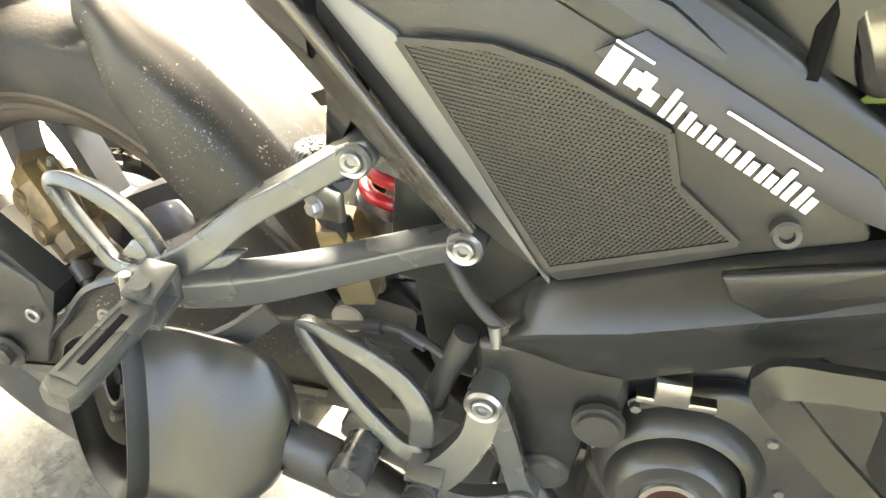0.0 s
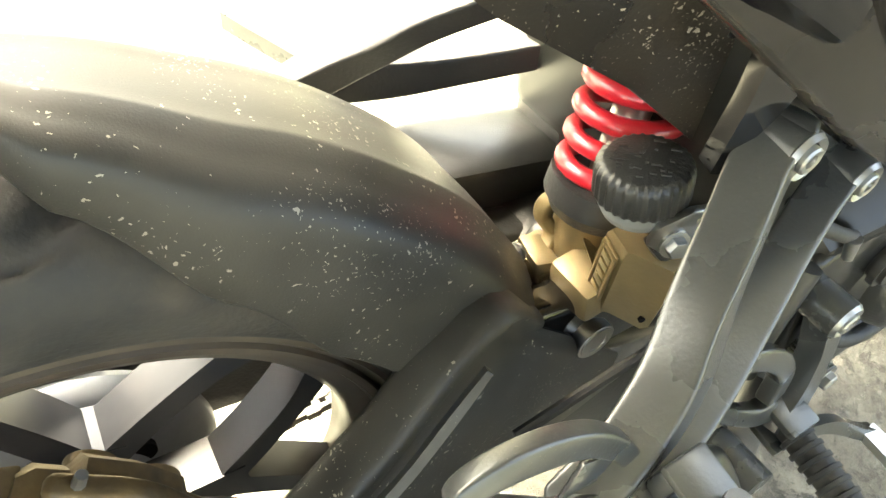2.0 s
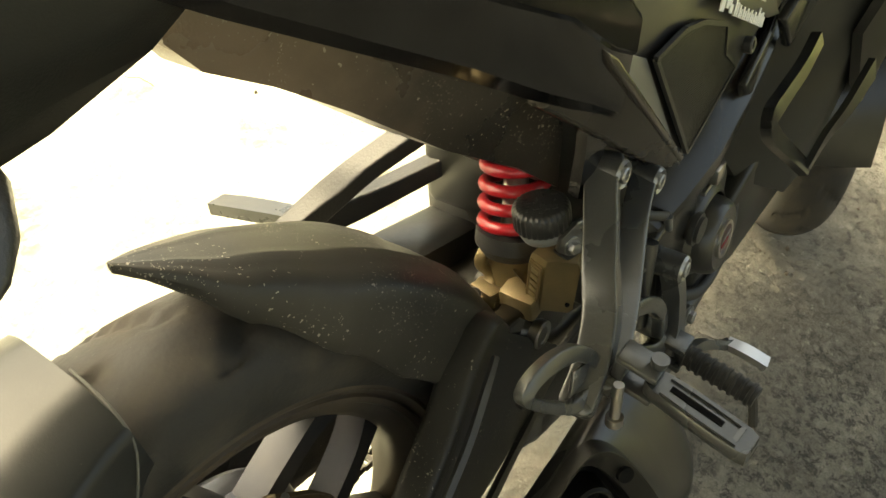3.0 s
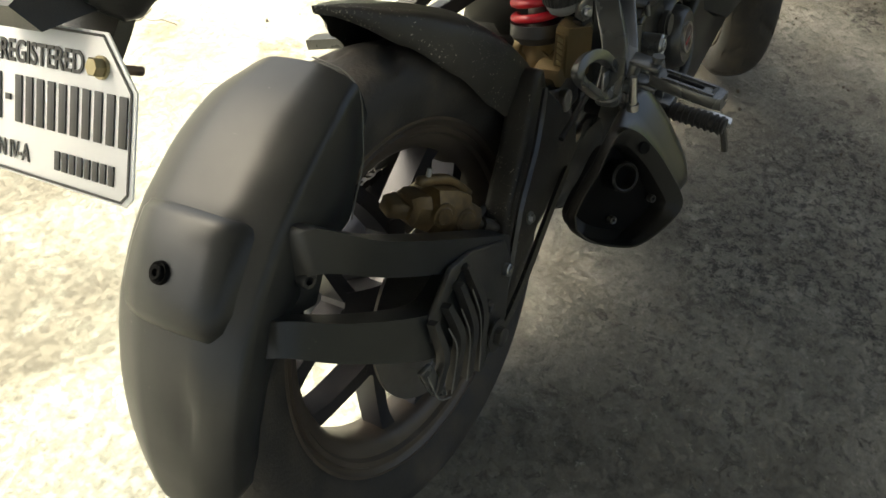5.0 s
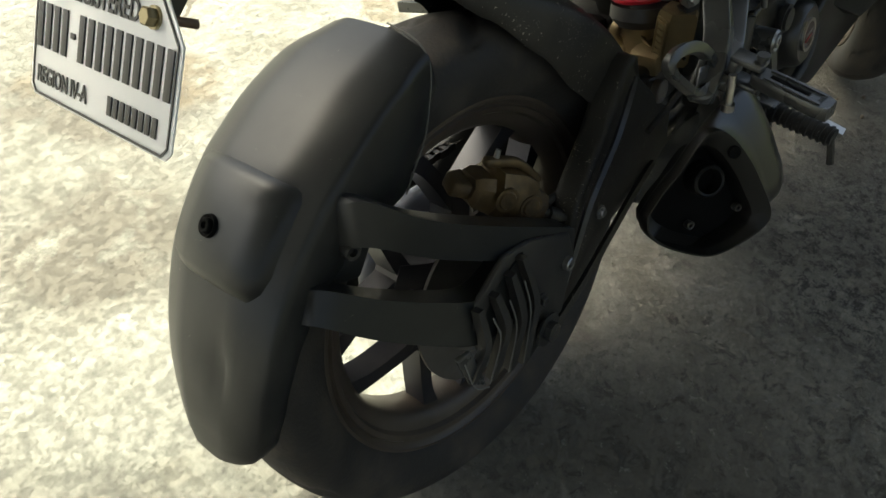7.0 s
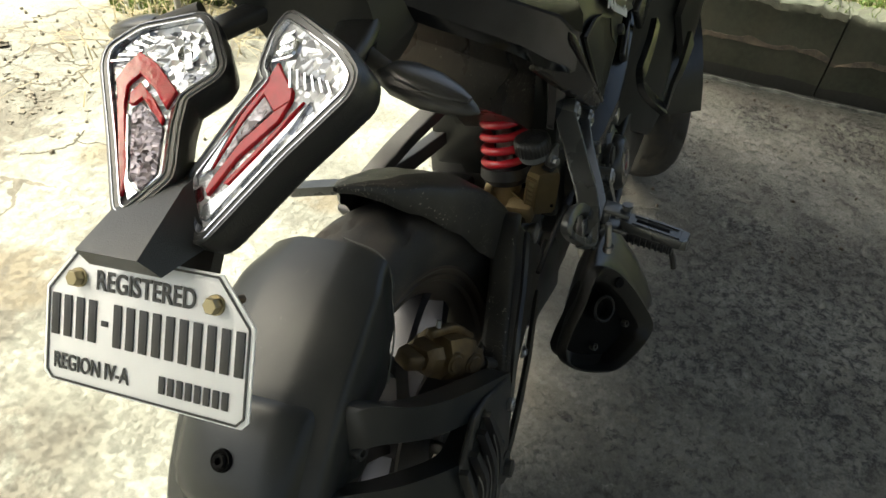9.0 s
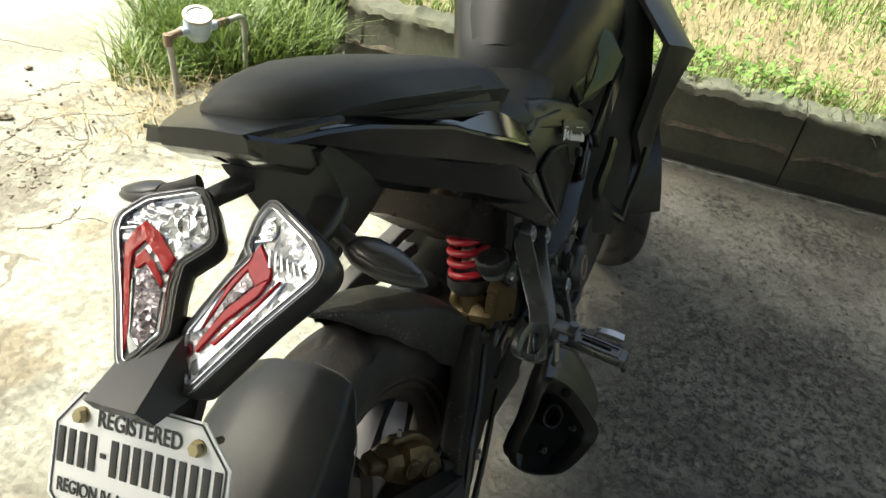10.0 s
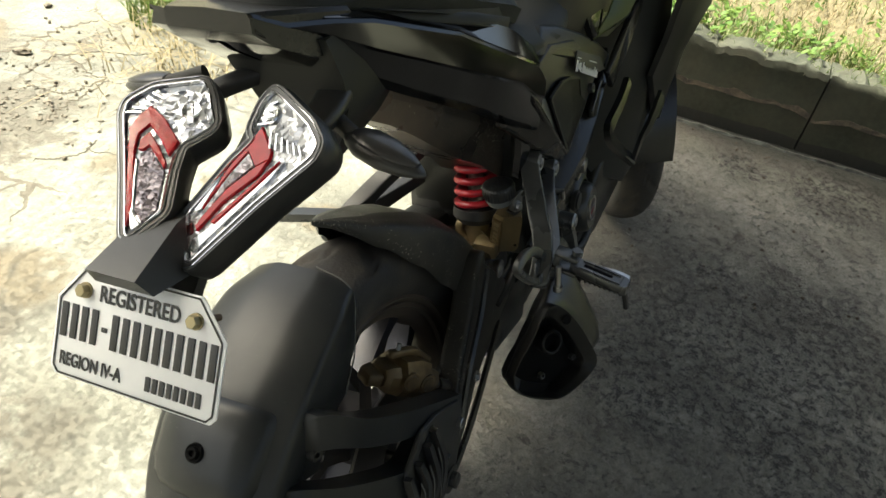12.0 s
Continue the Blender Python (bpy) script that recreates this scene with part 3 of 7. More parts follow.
def blades(name, spots, mat, label, rng, seg=3):
    """One object of many bent blades: spots are (x, y, z, length, width, lean)."""
    verts, faces = [], []
    for x, y, z, ln, wd, lean in spots:
        az = rng.uniform(0, 2 * math.pi)
        dx, dy = math.cos(az), math.sin(az)
        px, py = -dy * wd / 2, dx * wd / 2
        base = len(verts)
        for k in range(seg):
            t = k / seg
            b = lean * t * t * ln
            h = ln * t * (1 - 0.35 * lean * t)
            w = 1 - 0.75 * t
            verts += [(x + dx * b - px * w, y + dy * b - py * w, z + h), (x + dx * b + px * w, y + dy * b + py * w, z + h)]
        verts.append((x + dx * lean * ln, y + dy * lean * ln, z + ln * (1 - 0.35 * lean)))
        for k in range(seg - 1):
            a = base + 2 * k
            faces.append((a, a + 1, a + 3, a + 2))
        a = base + 2 * (seg - 1)
        faces.append((a, a + 1, a + 2))
    me = bpy.data.meshes.new(name)
    me.from_pydata(verts, [], faces)
    me.materials.append(mat)
    ob = new(name, me)
    return tagged(ob, label, "grass", kind="stuff")


rng = random.Random(11)
bed_z = lambda x, y: 0.235 + 0.05 * noise.noise((x * 0.8, y * 0.8, 3)) + 0.02 * (x - 2.3)
straw_at = lambda x, y: noise.noise((x * 1.3 + 4, y * 0.9, 7)) + (0.75 if 2.62 < x < 3.5 and -1.5 < y < 0.3 else -0.15)
green, dry = [], []
for _ in range(34000):
    x = 2.22 + 5.5 * rng.random() ** 1.7
    y = rng.uniform(-3.2, 2.6)
    d = straw_at(x, y)
    far = 1 + 0.15 * (x - 2.2)
    if x < 2.32 and rng.random() < 0.3:
        continue
    if rng.random() < 0.15 + max(0, d):
        dry.append((x, y, bed_z(x, y), rng.uniform(0.05, 0.14) * far, 0.0042 * far, rng.uniform(0.9, 1.6)))
    else:
        green.append((x, y, bed_z(x, y), rng.uniform(0.05, 0.16) * far, 0.0055 * far, rng.uniform(0.25, 1.0)))
blades("bed_grass", green, GRASS, "sunlit green grass growing behind the wall", rng)
blades("bed_straw", dry, STRAW, "dry straw-coloured dead grass lying in the bed", rng)

# tall clump by the end of the wall and thin runners over the slab
clump = []
for _ in range(2600):
    a, r = rng.uniform(0, 6.28), 0.42 * rng.random() ** 0.6
    x, y = 2.10 + 0.9 * r * math.cos(a) - 0.12, 1.62 + r * math.sin(a)
    clump.append((x, y, 0, rng.uniform(0.16, 0.46), 0.007, rng.uniform(0.3, 1.05)))
for _ in range(900):
    a, r = rng.uniform(0, 6.28), 0.30 * rng.random() ** 0.6
    clump.append((1.68 + r * math.cos(a), 1.68 + 0.7 * r * math.sin(a), 0, rng.uniform(0.08, 0.28), 0.006, rng.uniform(0.5, 1.2)))
blades("tall_grass", clump, GRASS, "tall green grass clump at the end of the wall", rng, 4)
runner = []
for _ in range(170):
    t = rng.random()
    runner.append((1.30 + rng.gauss(0, 0.16), 1.42 + rng.gauss(0, 0.13), 0.004, rng.uniform(0.10, 0.26), 0.0045, rng.uniform(1.7, 2.4)))
blades("fallen_grass", runner, STRAW, "dry grass stalks lying over the concrete", rng, 4)


def weed_leaf_mesh(rng, spots):
    verts, faces = [], []
    for x, y, z, s in spots:
        for _ in range(rng.randint(4, 7)):
            az, tilt = rng.uniform(0, 6.28), rng.uniform(0.1, 0.8)
            c, sn = math.cos(az), math.sin(az)
            base = len(verts)
            ox, oy, oz = x + rng.gauss(0, s), y + rng.gauss(0, s), z + rng.uniform(0.02, 0.09)
            for u, v in ((0, 0), (0.35, 0.32), (0.75, 0.26), (1.0, 0.0), (0.75, -0.26), (0.35, -0.32)):
                px, py = u * s * 1.3, v * s * 1.3
                verts.append((ox + c * px - sn * py, oy + sn * px + c * py, oz + px * tilt - abs(v) * s * 0.2))
            faces.append(tuple(range(base, base + 6)))
    me = bpy.data.meshes.new("broadleaf_weeds")
    me.from_pydata(verts, [], faces)
    me.materials.append(WEED)
    return tagged(new("broadleaf_weeds", me), "low broad-leaved green weeds among the grass", "weeds", kind="stuff")


spots = [(rng.uniform(2.26, 2.6), rng.uniform(-0.75, 0.35), 0.25, 0.022) for _ in range(90)]
spots += [(2.3 + 3.5 * rng.random(), rng.uniform(-3.0, 2.4), 0.26, 0.026) for _ in range(520)]
weed_leaf_mesh(rng, spots)

# loose stones and crumbs on the slab
def stones():
    bm = bmesh.new()
    r = random.Random(8)
    for _ in range(260):
        if r.random() < 0.5:
            x, y, s = r.gauss(0.95, 0.35), r.gauss(1.62, 0.25), r.uniform(0.002, 0.009)
        else:
            x, y, s = r.uniform(1.1, 2.08), r.uniform(-1.6, 0.1), r.uniform(0.002, 0.007)
        m = Matrix.Translation((x, y, s * 0.4)) @ Euler((r.random() * 3, r.random() * 3, r.random() * 3)).to_matrix().to_4x4() @ Matrix.Diagonal((s, s * r.uniform(0.6, 1), s * r.uniform(0.5, 0.8), 1))
        bmesh.ops.create_icosphere(bm, subdivisions=1, radius=1, matrix=m)
    return bm


def crack_dirt():
    """Thin ragged ribbons of dirt standing in the open cracks and the joint of the slab."""
    bm = bmesh.new()
    r = random.Random(21)
    lines = (((0.85, 1.88), (1.01, 1.86), (1.18, 1.88), (1.34, 1.85), 0.016), ((0.86, 1.70), (1.06, 1.73), (1.01, 1.56), (1.03, 1.51), 0.008), ((0.86, 1.68), (0.85, 1.59), (0.89, 1.52), (1.02, 1.51), 0.011),
             ((1.02, 1.51), (1.08, 1.58), (1.20, 1.70), (1.28, 1.80), 0.006), ((0.70, 1.44), (0.80, 1.47), (0.90, 1.48), (1.02, 1.50), 0.010), ((0.56, 1.32), (0.61, 1.27), (0.66, 1.25), (0.73, 1.27), 0.006),
             ((0.68, 1.26), (0.68, 1.22), (0.70, 1.20), (0.70, 1.15), 0.003), ((1.43, 2.55), (1.45, 2.35), (1.47, 2.20), (1.50, 2.08), 0.007), ((1.05, 1.72), (1.15, 1.66), (1.22, 1.55), (1.34, 1.50), 0.004))
    for *pts, wide in lines:
        path = smooth_path([Vector((x, y, 0)) for x, y in pts], 14)
        rows = []
        for i, p in enumerate(path):
            d = (path[min(i + 1, len(path) - 1)] - path[max(i - 1, 0)]).normalized()
            side = Vector((-d.y, d.x, 0))
            w = wide * (0.35 + 0.9 * r.random()) * (0.4 if i in (0, len(path) - 1) else 1.0)
            q = Vector(p) + side * r.gauss(0, wide * 0.45)
            rows.append([bm.verts.new(q - side * w * 0.5 + Vector((0, 0, 0.0006))), bm.verts.new(q + Vector((0, 0, 0.0022))), bm.verts.new(q + side * w * 0.5 + Vector((0, 0, 0.0006)))])
        for a, b in zip(rows, rows[1:]):
            for k in range(2):
                bm.faces.new((a[k], b[k], b[k + 1], a[k + 1]))
    return bm


CRACK_DIRT = material("dark_crack_dirt", (0.070, 0.058, 0.042), 0.95, mix=0.5, scale=40, bump=0.8, bump_scale=200)
tagged(part("crack_dirt", crack_dirt(), CRACK_DIRT), "dark dirt filling the cracks of the broken concrete", "dirt", kind="stuff")


def rubble():
    """Broken-off lumps of concrete round the hole in the slab."""
    bm = bmesh.new()
    r = random.Random(33)
    spots_at = [(0.985, 1.815, 0.028), (0.57, 1.52, 0.018), (1.31, 2.05, 0.018), (0.91, 1.84, 0.014), (0.80, 1.52, 0.016), (0.72, 1.47, 0.012)]
    spots_at += [(r.gauss(0.68, 0.14), r.gauss(1.58, 0.12), r.uniform(0.003, 0.010)) for _ in range(150)]
    for x, y, size in spots_at:
        piece = bmesh.new()
        bmesh.ops.create_icosphere(piece, subdivisions=2 if size > 0.011 else 1, radius=1)
        for v in piece.verts:
            v.co *= 0.75 + 0.5 * r.random()
        m = Matrix.Translation((x, y, size * 0.28)) @ Matrix.Rotation(r.random() * 6.28, 4, "Z") @ Matrix.Diagonal((size, size * r.uniform(0.5, 0.8), size * r.uniform(0.35, 0.55), 1))
        bmesh.ops.transform(piece, matrix=m, verts=piece.verts)
        me = bpy.data.meshes.new("tmp")
        piece.to_mesh(me)
        bm.from_mesh(me)
        bpy.data.meshes.remove(me)
        piece.free()
    return bm


tagged(part("rubble", rubble(), GRAVEL, flat=True), "broken lumps of concrete and grit round the hole in the slab", "rubble", kind="stuff")
tagged(part("loose_stones", stones(), GRAVEL, flat=True), "small loose stones and crumbs lying on the concrete", "stones", kind="stuff")


def water_meter():
    root = tagged(new("water_meter"), "pale blue water meter on a grey standpipe beside the grass", "water meter")
    b = Vector((1.40, 1.46, 0))
    part("standpipe", tube([b, b + Vector((-0.005, 0.006, 0.12)), b + Vector((-0.014, 0.014, 0.25))], 0.0115, 14), GALV, root)
    e = b + Vector((-0.014, 0.014, 0.25))
    part("elbow", joined(rod(e + Vector((0, 0, -0.03)), e + Vector((0, 0, 0.01)), 0.016, bevel=0.002), rod(e + Vector((0, 0, 0.0)), e + Vector((0.06, -0.02, 0.012)), 0.014, bevel=0.002)), RUST, root)
    c = e + Vector((0.115, -0.035, 0.02))
    part("meter_body", joined(spin([(0, -0.05), (0.034, -0.05), (0.044, -0.03), (0.048, 0.0), (0.048, 0.035), (0.0, 0.035)], c, (-0.25, -0.2, 0.95), 32),
                              rod(c + Vector((-0.07, 0.02, -0.012)), c + Vector((0.07, -0.02, -0.012)), 0.017, bevel=0.002)), METER_BLUE, root)
    ax = Vector((-0.25, -0.2, 0.95)).normalized()
    part("dial_ring", spin([(0.036, 0.034), (0.049, 0.034), (0.050, 0.046), (0.037, 0.046)], c, ax, 32), GALV, root)
    part("dial", rod(c + ax * 0.035, c + ax * 0.041, 0.036, seg=32), PLATE_WHITE, root, "white meter dial")
    part("union", rod(c + Vector((0.065, -0.018, -0.012)), c + Vector((0.125, -0.034, -0.008)), 0.015, 0.013, 6), RUST, root, "rusty brass union")
    q = c + Vector((0.125, -0.034, -0.008))
    part("outlet_pipe", tube([q, q + Vector((0.06, -0.016, 0.0)), q + Vector((0.075, -0.02, -0.06)), q + Vector((0.075, -0.02, -0.27))], 0.011, 12), GALV, root)
    return root


water_meter()


# ---- the motorcycle: x ahead from the rear axle, y to its left, z up, leaning 12 degrees on its side stand
moto = tagged(new("motorcycle"), "black sport motorcycle leaning on its side stand on the concrete yard", "motorcycle")
moto.matrix_world = pose(0, 0, 0.0059, -12, 0, 0)
AXLE = Vector((0, 0, 0.305))
HUB, HUB_AXIS = Vector((0.008, -0.004, 0.296)), Vector((0.055, 1, -0.045)).normalized()


def tyre_mesh(radius, half, at, axis, grooves=True, seg=180):
    """A round-shouldered tyre with slanted tread grooves cut into the crown."""
    at, axis = Vector(at), Vector(axis).normalized()
    u, v = frame_of(axis)
    key = [(radius - 0.083, 0.72), (radius - 0.074, 0.84), (radius - 0.055, 0.97), (radius - 0.040, 1.0), (radius - 0.026, 0.95), (radius - 0.014, 0.80), (radius - 0.006, 0.56), (radius - 0.0015, 0.28), (radius, 0.0)]
    fine = [(p.x, p.y) for p in smooth_path([(r, k, 0) for r, k in key], 4)]
    prof = [(r, -k * half) for r, k in fine] + [(r, k * half) for r, k in fine[-2::-1]]
    rings = []
    for i in range(seg):
        ang = 2 * math.pi * i / seg
        d = u * math.cos(ang) + v * math.sin(ang)
        ring = []
        for k, (r, h) in enumerate(prof):
            s = abs(h) / half
            if grooves and 0.05 < s < 0.86 and r > radius - 0.03:
                ph = (i / seg * 15 + (0.55 if h > 0 else 0.05) + s * 0.55) % 1.0
                if ph < 0.16:
                    r -= 0.0045
            ring.append(at + d * r + axis * h)
        rings.append(ring)
    rings.append(rings[0])
    bm = loft(rings, closed=False, caps=False)
    bmesh.ops.remove_doubles(bm, verts=bm.verts, dist=1e-6)
    return bm


def rim_mesh(at, axis, r=0.222, half=0.048):
    half_prof = [(r - 0.040, 0.0), (r - 0.038, half - 0.026), (r - 0.030, half - 0.016), (r - 0.020, half - 0.012), (r - 0.017, half - 0.006), (r - 0.011, half - 0.004), (r - 0.009, half - 0.007),
                 (r - 0.006, half - 0.006), (r - 0.002, half), (r + 0.004, half), (r + 0.006, half - 0.003), (r + 0.006, half - 0.012), (r - 0.006, half - 0.018), (r - 0.026, half - 0.030)]
    prof = half_prof + [(q, -h) for q, h in half_prof[::-1]]
    return spin(prof, at, axis, 96)


def wheel(name, at, axis, tyre_r, tyre_half, turn=0.0, rear=True):
    at, axis = Vector(at), Vector(axis).normalized()
    w = part(name, rim_mesh(at, axis), RIM, moto, "black cast alloy wheel rim, dusty")
    part("tyre", tyre_mesh(tyre_r, tyre_half, at, axis), TYRE, w, "dusty black tyre with slanted tread grooves", smooth=50)
    part("hub", spin([(0, -0.055), (0.030, -0.055), (0.036, -0.045), (0.040, 0), (0.036, 0.045), (0.030, 0.055), (0, 0.055)], at, axis, 36), SPOKE, w)
    u, v = frame_of(axis)
    for k in range(5):
        a = radians(turn + 72 * k)
        d, e = u * math.cos(a) + v * math.sin(a), -u * math.sin(a) + v * math.cos(a)
        fork = [strap([at + d * 0.028, at + d * 0.066, at + d * 0.104], [0.038, 0.031, 0.030], 0.036, axis, 0.004, 4)]
        for sgn in (1, -1):
            fork.append(strap([at + d * 0.092 + e * 0.006 * sgn, at + d * 0.122 + e * 0.031 * sgn, at + d * 0.150 + e * 0.058 * sgn, at + d * 0.170 + e * 0.083 * sgn], [0.020, 0.018, 0.018, 0.024], 0.034, axis, 0.004, 4))
        part("spoke", joined(*fork), SPOKE, w)
    return w


rear_wheel = wheel("rear_wheel", HUB, HUB_AXIS, 0.303, 0.062, turn=-3)
part("brake_disc", joined(spin([(0.078, -0.002), (0.115, -0.002), (0.115, 0.002), (0.078, 0.002), (0.078, -0.002)], HUB - HUB_AXIS * 0.068, HUB_AXIS, 64),
                          spin([(0.030, -0.004), (0.082, -0.003), (0.082, 0.003), (0.030, 0.004), (0.030, -0.004)], HUB - HUB_AXIS * 0.064, HUB_AXIS, 40)), DISC, rear_wheel, "steel rear brake disc")


def sprocket_mesh(at, axis, r=0.094, teeth=38):
    at, axis = Vector(at), Vector(axis)
    u, v = frame_of(axis)
    rings = []
    for h in (-0.0025, 0.0025):
        ring = []
        for i in range(teeth * 4):
            a = 2 * math.pi * i / (teeth * 4)
            rr = r + (0.0035 if i % 4 in (1, 2) else -0.0035)
            ring.append(at + (u * math.cos(a) + v * math.sin(a)) * rr + axis * h)
        rings.append(ring)
    return loft(rings)


part("hub_drum", spin([(0.030, -0.012), (0.040, -0.004), (0.060, 0.006), (0.088, 0.014), (0.096, 0.020), (0.098, 0.028), (0.094, 0.036), (0.030, 0.036)], HUB + HUB_AXIS * 0.018, HUB_AXIS, 56), material("blue_grey_hub_metal", (0.21, 0.22, 0.26), 0.4, 0.4, mix=0.3, dust=0.15), rear_wheel, "blue-grey metal hub drum")
for k in range(5):
    q = HUB + HUB_AXIS * 0.0195 + (frame_of(HUB_AXIS)[0] * math.cos(radians(-105 + 72 * k)) + frame_of(HUB_AXIS)[1] * math.sin(radians(-105 + 72 * k))) * 0.052
    # flat black disc in place of the dark inside of a hole
    part("drum_hole", rod(q, q + HUB_AXIS * 0.006, 0.0105, seg=20), SHADE_BLACK, rear_wheel)
part("sprocket", sprocket_mesh(HUB + HUB_AXIS * 0.078, HUB_AXIS), DARK_CAST, rear_wheel, "dark toothed sprocket")
part("sprocket_carrier", spin([(0, -0.02), (0.066, -0.02), (0.070, 0.0), (0.05, 0.012), (0.0, 0.012)], HUB + HUB_AXIS * 0.066, HUB_AXIS, 40), ENGINE, rear_wheel)


def chain_mesh(y, x0, x1):
    """Outer plates and rollers of the upper and lower run and the wrap round the sprocket."""
    out = bmesh.new()
    pts = []
    n_run = int((x1 - x0) / 0.0127)
    for i in range(n_run):
        t = i / n_run
        pts.append((Vector((x0 + (x1 - x0) * t, y, 0.305 + 0.096 - 0.020 * t)), -math.atan2(0.020, x1 - x0)))
    for i in range(24):
        a = radians(90 + 180 * i / 24)
        pts.append((Vector((0.096 * math.cos(a), y, 0.305 + 0.096 * math.sin(a))), a - math.pi / 2 + math.pi))
    for i in range(n_run):
        t = i / n_run
        pts.append((Vector((x0 + (x1 - x0) * t, y, 0.305 - 0.096 + 0.045 * t - 0.02 * math.sin(t * 3.14))), math.atan2(0.045, x1 - x0)))
    for k, (p, a) in enumerate(pts):
        m = Matrix.Translation(p) @ Matrix.Rotation(-a, 4, "Y")
        for sy in (-0.0055, 0.0055):
            bmesh.ops.create_cube(out, size=1, matrix=m @ Matrix.Translation((0, sy * (1.25 if k % 2 else 0.9), 0)) @ Matrix.Diagonal((0.0135, 0.002, 0.0095, 1)))
        bmesh.ops.create_cube(out, size=1, matrix=m @ Matrix.Translation((0.006, 0, 0)) @ Matrix.Diagonal((0.007, 0.011, 0.007, 1)))
    return out


SIDE[0] = 1
part("drive_chain", chain_mesh(0.080, 0.0, 0.46), CHAIN, moto, "oily drive chain", smooth=20)

SIDE[0] = 0
# front wheel, steered to the left
FRONT = Vector((1.33, -0.107, 0.290))
front_wheel = wheel("front_wheel", FRONT, Matrix.Rotation(radians(24), 3, "Z") @ Vector((0, 1, 0)), 0.300, 0.053, turn=10)


def guard_shell(rows, thick=0.003, ridge=0.0, fold=0.0, flat_top=False):
    """A curved mudguard round the rear axle; rows: angle, crown, shoulder, lower edge, half width, side shift."""
    outer = []
    for a, cr, sd, lo, hw, cy in rows:
        prof = [(lo, -hw), ((lo + sd) / 2, -hw * 1.015), (sd - 0.006, -hw * 1.005)]
        for k in (0.985, 0.93, 0.84, 0.72, 0.58, 0.44, 0.36, 0.22, 0.0):
            lift = ridge * max(0.0, 1 - abs(k - 0.44) / 0.12) - fold * 0.03 * max(0.0, 1 - abs(k - 0.62) / 0.12)
            rise = math.sqrt(1 - k * k)
            if flat_top:
                rise = 0.55 * math.sqrt(1 - k * k) + 0.45 * (1.0 - 0.10 * k * k if k < 0.5 else max(0.06, 0.97 - 0.97 * ((k - 0.5) / 0.5) ** 0.85))
            prof.append((sd + (cr - sd) * rise + lift * min(1.0, hw / 0.06), -hw * k))
        prof = prof + [(r, -y) for r, y in prof[-2::-1]]
        th = thick * min(1.0, 0.3 + hw / 0.03)
        skin = [(r - th, y * max(0.0, 1 - thick / max(hw, thick))) for r, y in prof]
        outer.append([arc_pt(a, r, y + cy) for r, y in prof + skin[::-1]])
    return loft(outer)


def lerp_list(keys, n):
    """keys: (t, value...) rows; n samples of the values, eased between the rows."""
    out = []
    for i in range(n):
        t = keys[0][0] + (keys[-1][0] - keys[0][0]) * i / (n - 1)
        for k0, k1 in zip(keys, keys[1:]):
            if k0[0] <= t <= k1[0] or k1[0] <= t <= k0[0]:
                f = (t - k0[0]) / (k1[0] - k0[0])
                f = f * f * (3 - 2 * f) * 0.5 + f * 0.5
                out.append((t, *[a + (b - a) * f for a, b in zip(k0[1:], k1[1:])]))
                break
    return out


# hugger: pointed tail, deep skirts at the front; rows are angle, crown, shoulder, lower edge, half width
hug = lerp_list([(87.2, 0.351, 0.350, 0.349, 0.002, 0.022), (84, 0.348, 0.343, 0.334, 0.020, 0.014), (78, 0.342, 0.327, 0.306, 0.047, 0.006), (66, 0.336, 0.312, 0.272, 0.068, 0.0), (50, 0.335, 0.310, 0.246, 0.078, 0), (34, 0.340, 0.310, 0.246, 0.083, 0), (17, 0.346, 0.310, 0.252, 0.086, 0)], 40)
SIDE[0] = 0.4
part("hugger", guard_shell(hug, ridge=0.0022, fold=0.05), SPLASHED, moto, "matt black swingarm hugger specked with dried mud", smooth=50)
SIDE[0] = 0

# rear fender behind the tyre: a broad shell with a raised panel, a flute below it and a rounded tip
fen = lerp_list([(97, 0.329, 0.309, 0.276, 0.066, 0), (106, 0.331, 0.313, 0.254, 0.077, 0), (117, 0.331, 0.313, 0.234, 0.081, 0), (128, 0.331, 0.312, 0.252, 0.082, 0), (142, 0.331, 0.313, 0.276, 0.080, -0.001), (154, 0.332, 0.314, 0.288, 0.076, -0.004), (164, 0.333, 0.316, 0.294, 0.071, -0.005), (171, 0.336, 0.318, 0.300, 0.064, -0.005), (174, 0.338, 0.322, 0.307, 0.055, -0.005), (175.6, 0.339, 0.328, 0.318, 0.040, -0.005)], 58)
fender_bm = guard_shell(fen, flat_top=True)
for v in fender_bm.verts:
    rel = Vector((v.co.x, 0, v.co.z - AXLE.z))
    ang, rad = math.degrees(math.atan2(rel.z, rel.x)) % 360, rel.length
    if rad > 0.310:
        flute = max(0.0, 1 - abs(v.co.y + 0.030 + (ang - 158) * 0.0006) / 0.016) * max(0.0, 1 - abs(ang - 157) / 10)
        step = 0.0035 * min(1.0, max(0.0, (126.5 - ang) / 4)) if ang < 126.5 else 0.0
        k = (rad - 0.006 * flute * flute * (3 - 2 * flute) - step * 0.5) / rad
        v.co.x, v.co.z = rel.x * k, AXLE.z + rel.z * k
fender = part("rear_fender", fender_bm, FENDER, moto, "dull grey-black plastic rear fender with scratches", smooth=66)
pad_rows = ((126.0, 0.93, -0.016), (127.2, 0.985, -0.001), (128.8, 1.0, 0.003), (134, 1.0, 0.004), (140, 0.99, 0.004), (143, 0.93, 0.003), (144.6, 0.87, -0.001), (146.4, 0.80, -0.016))
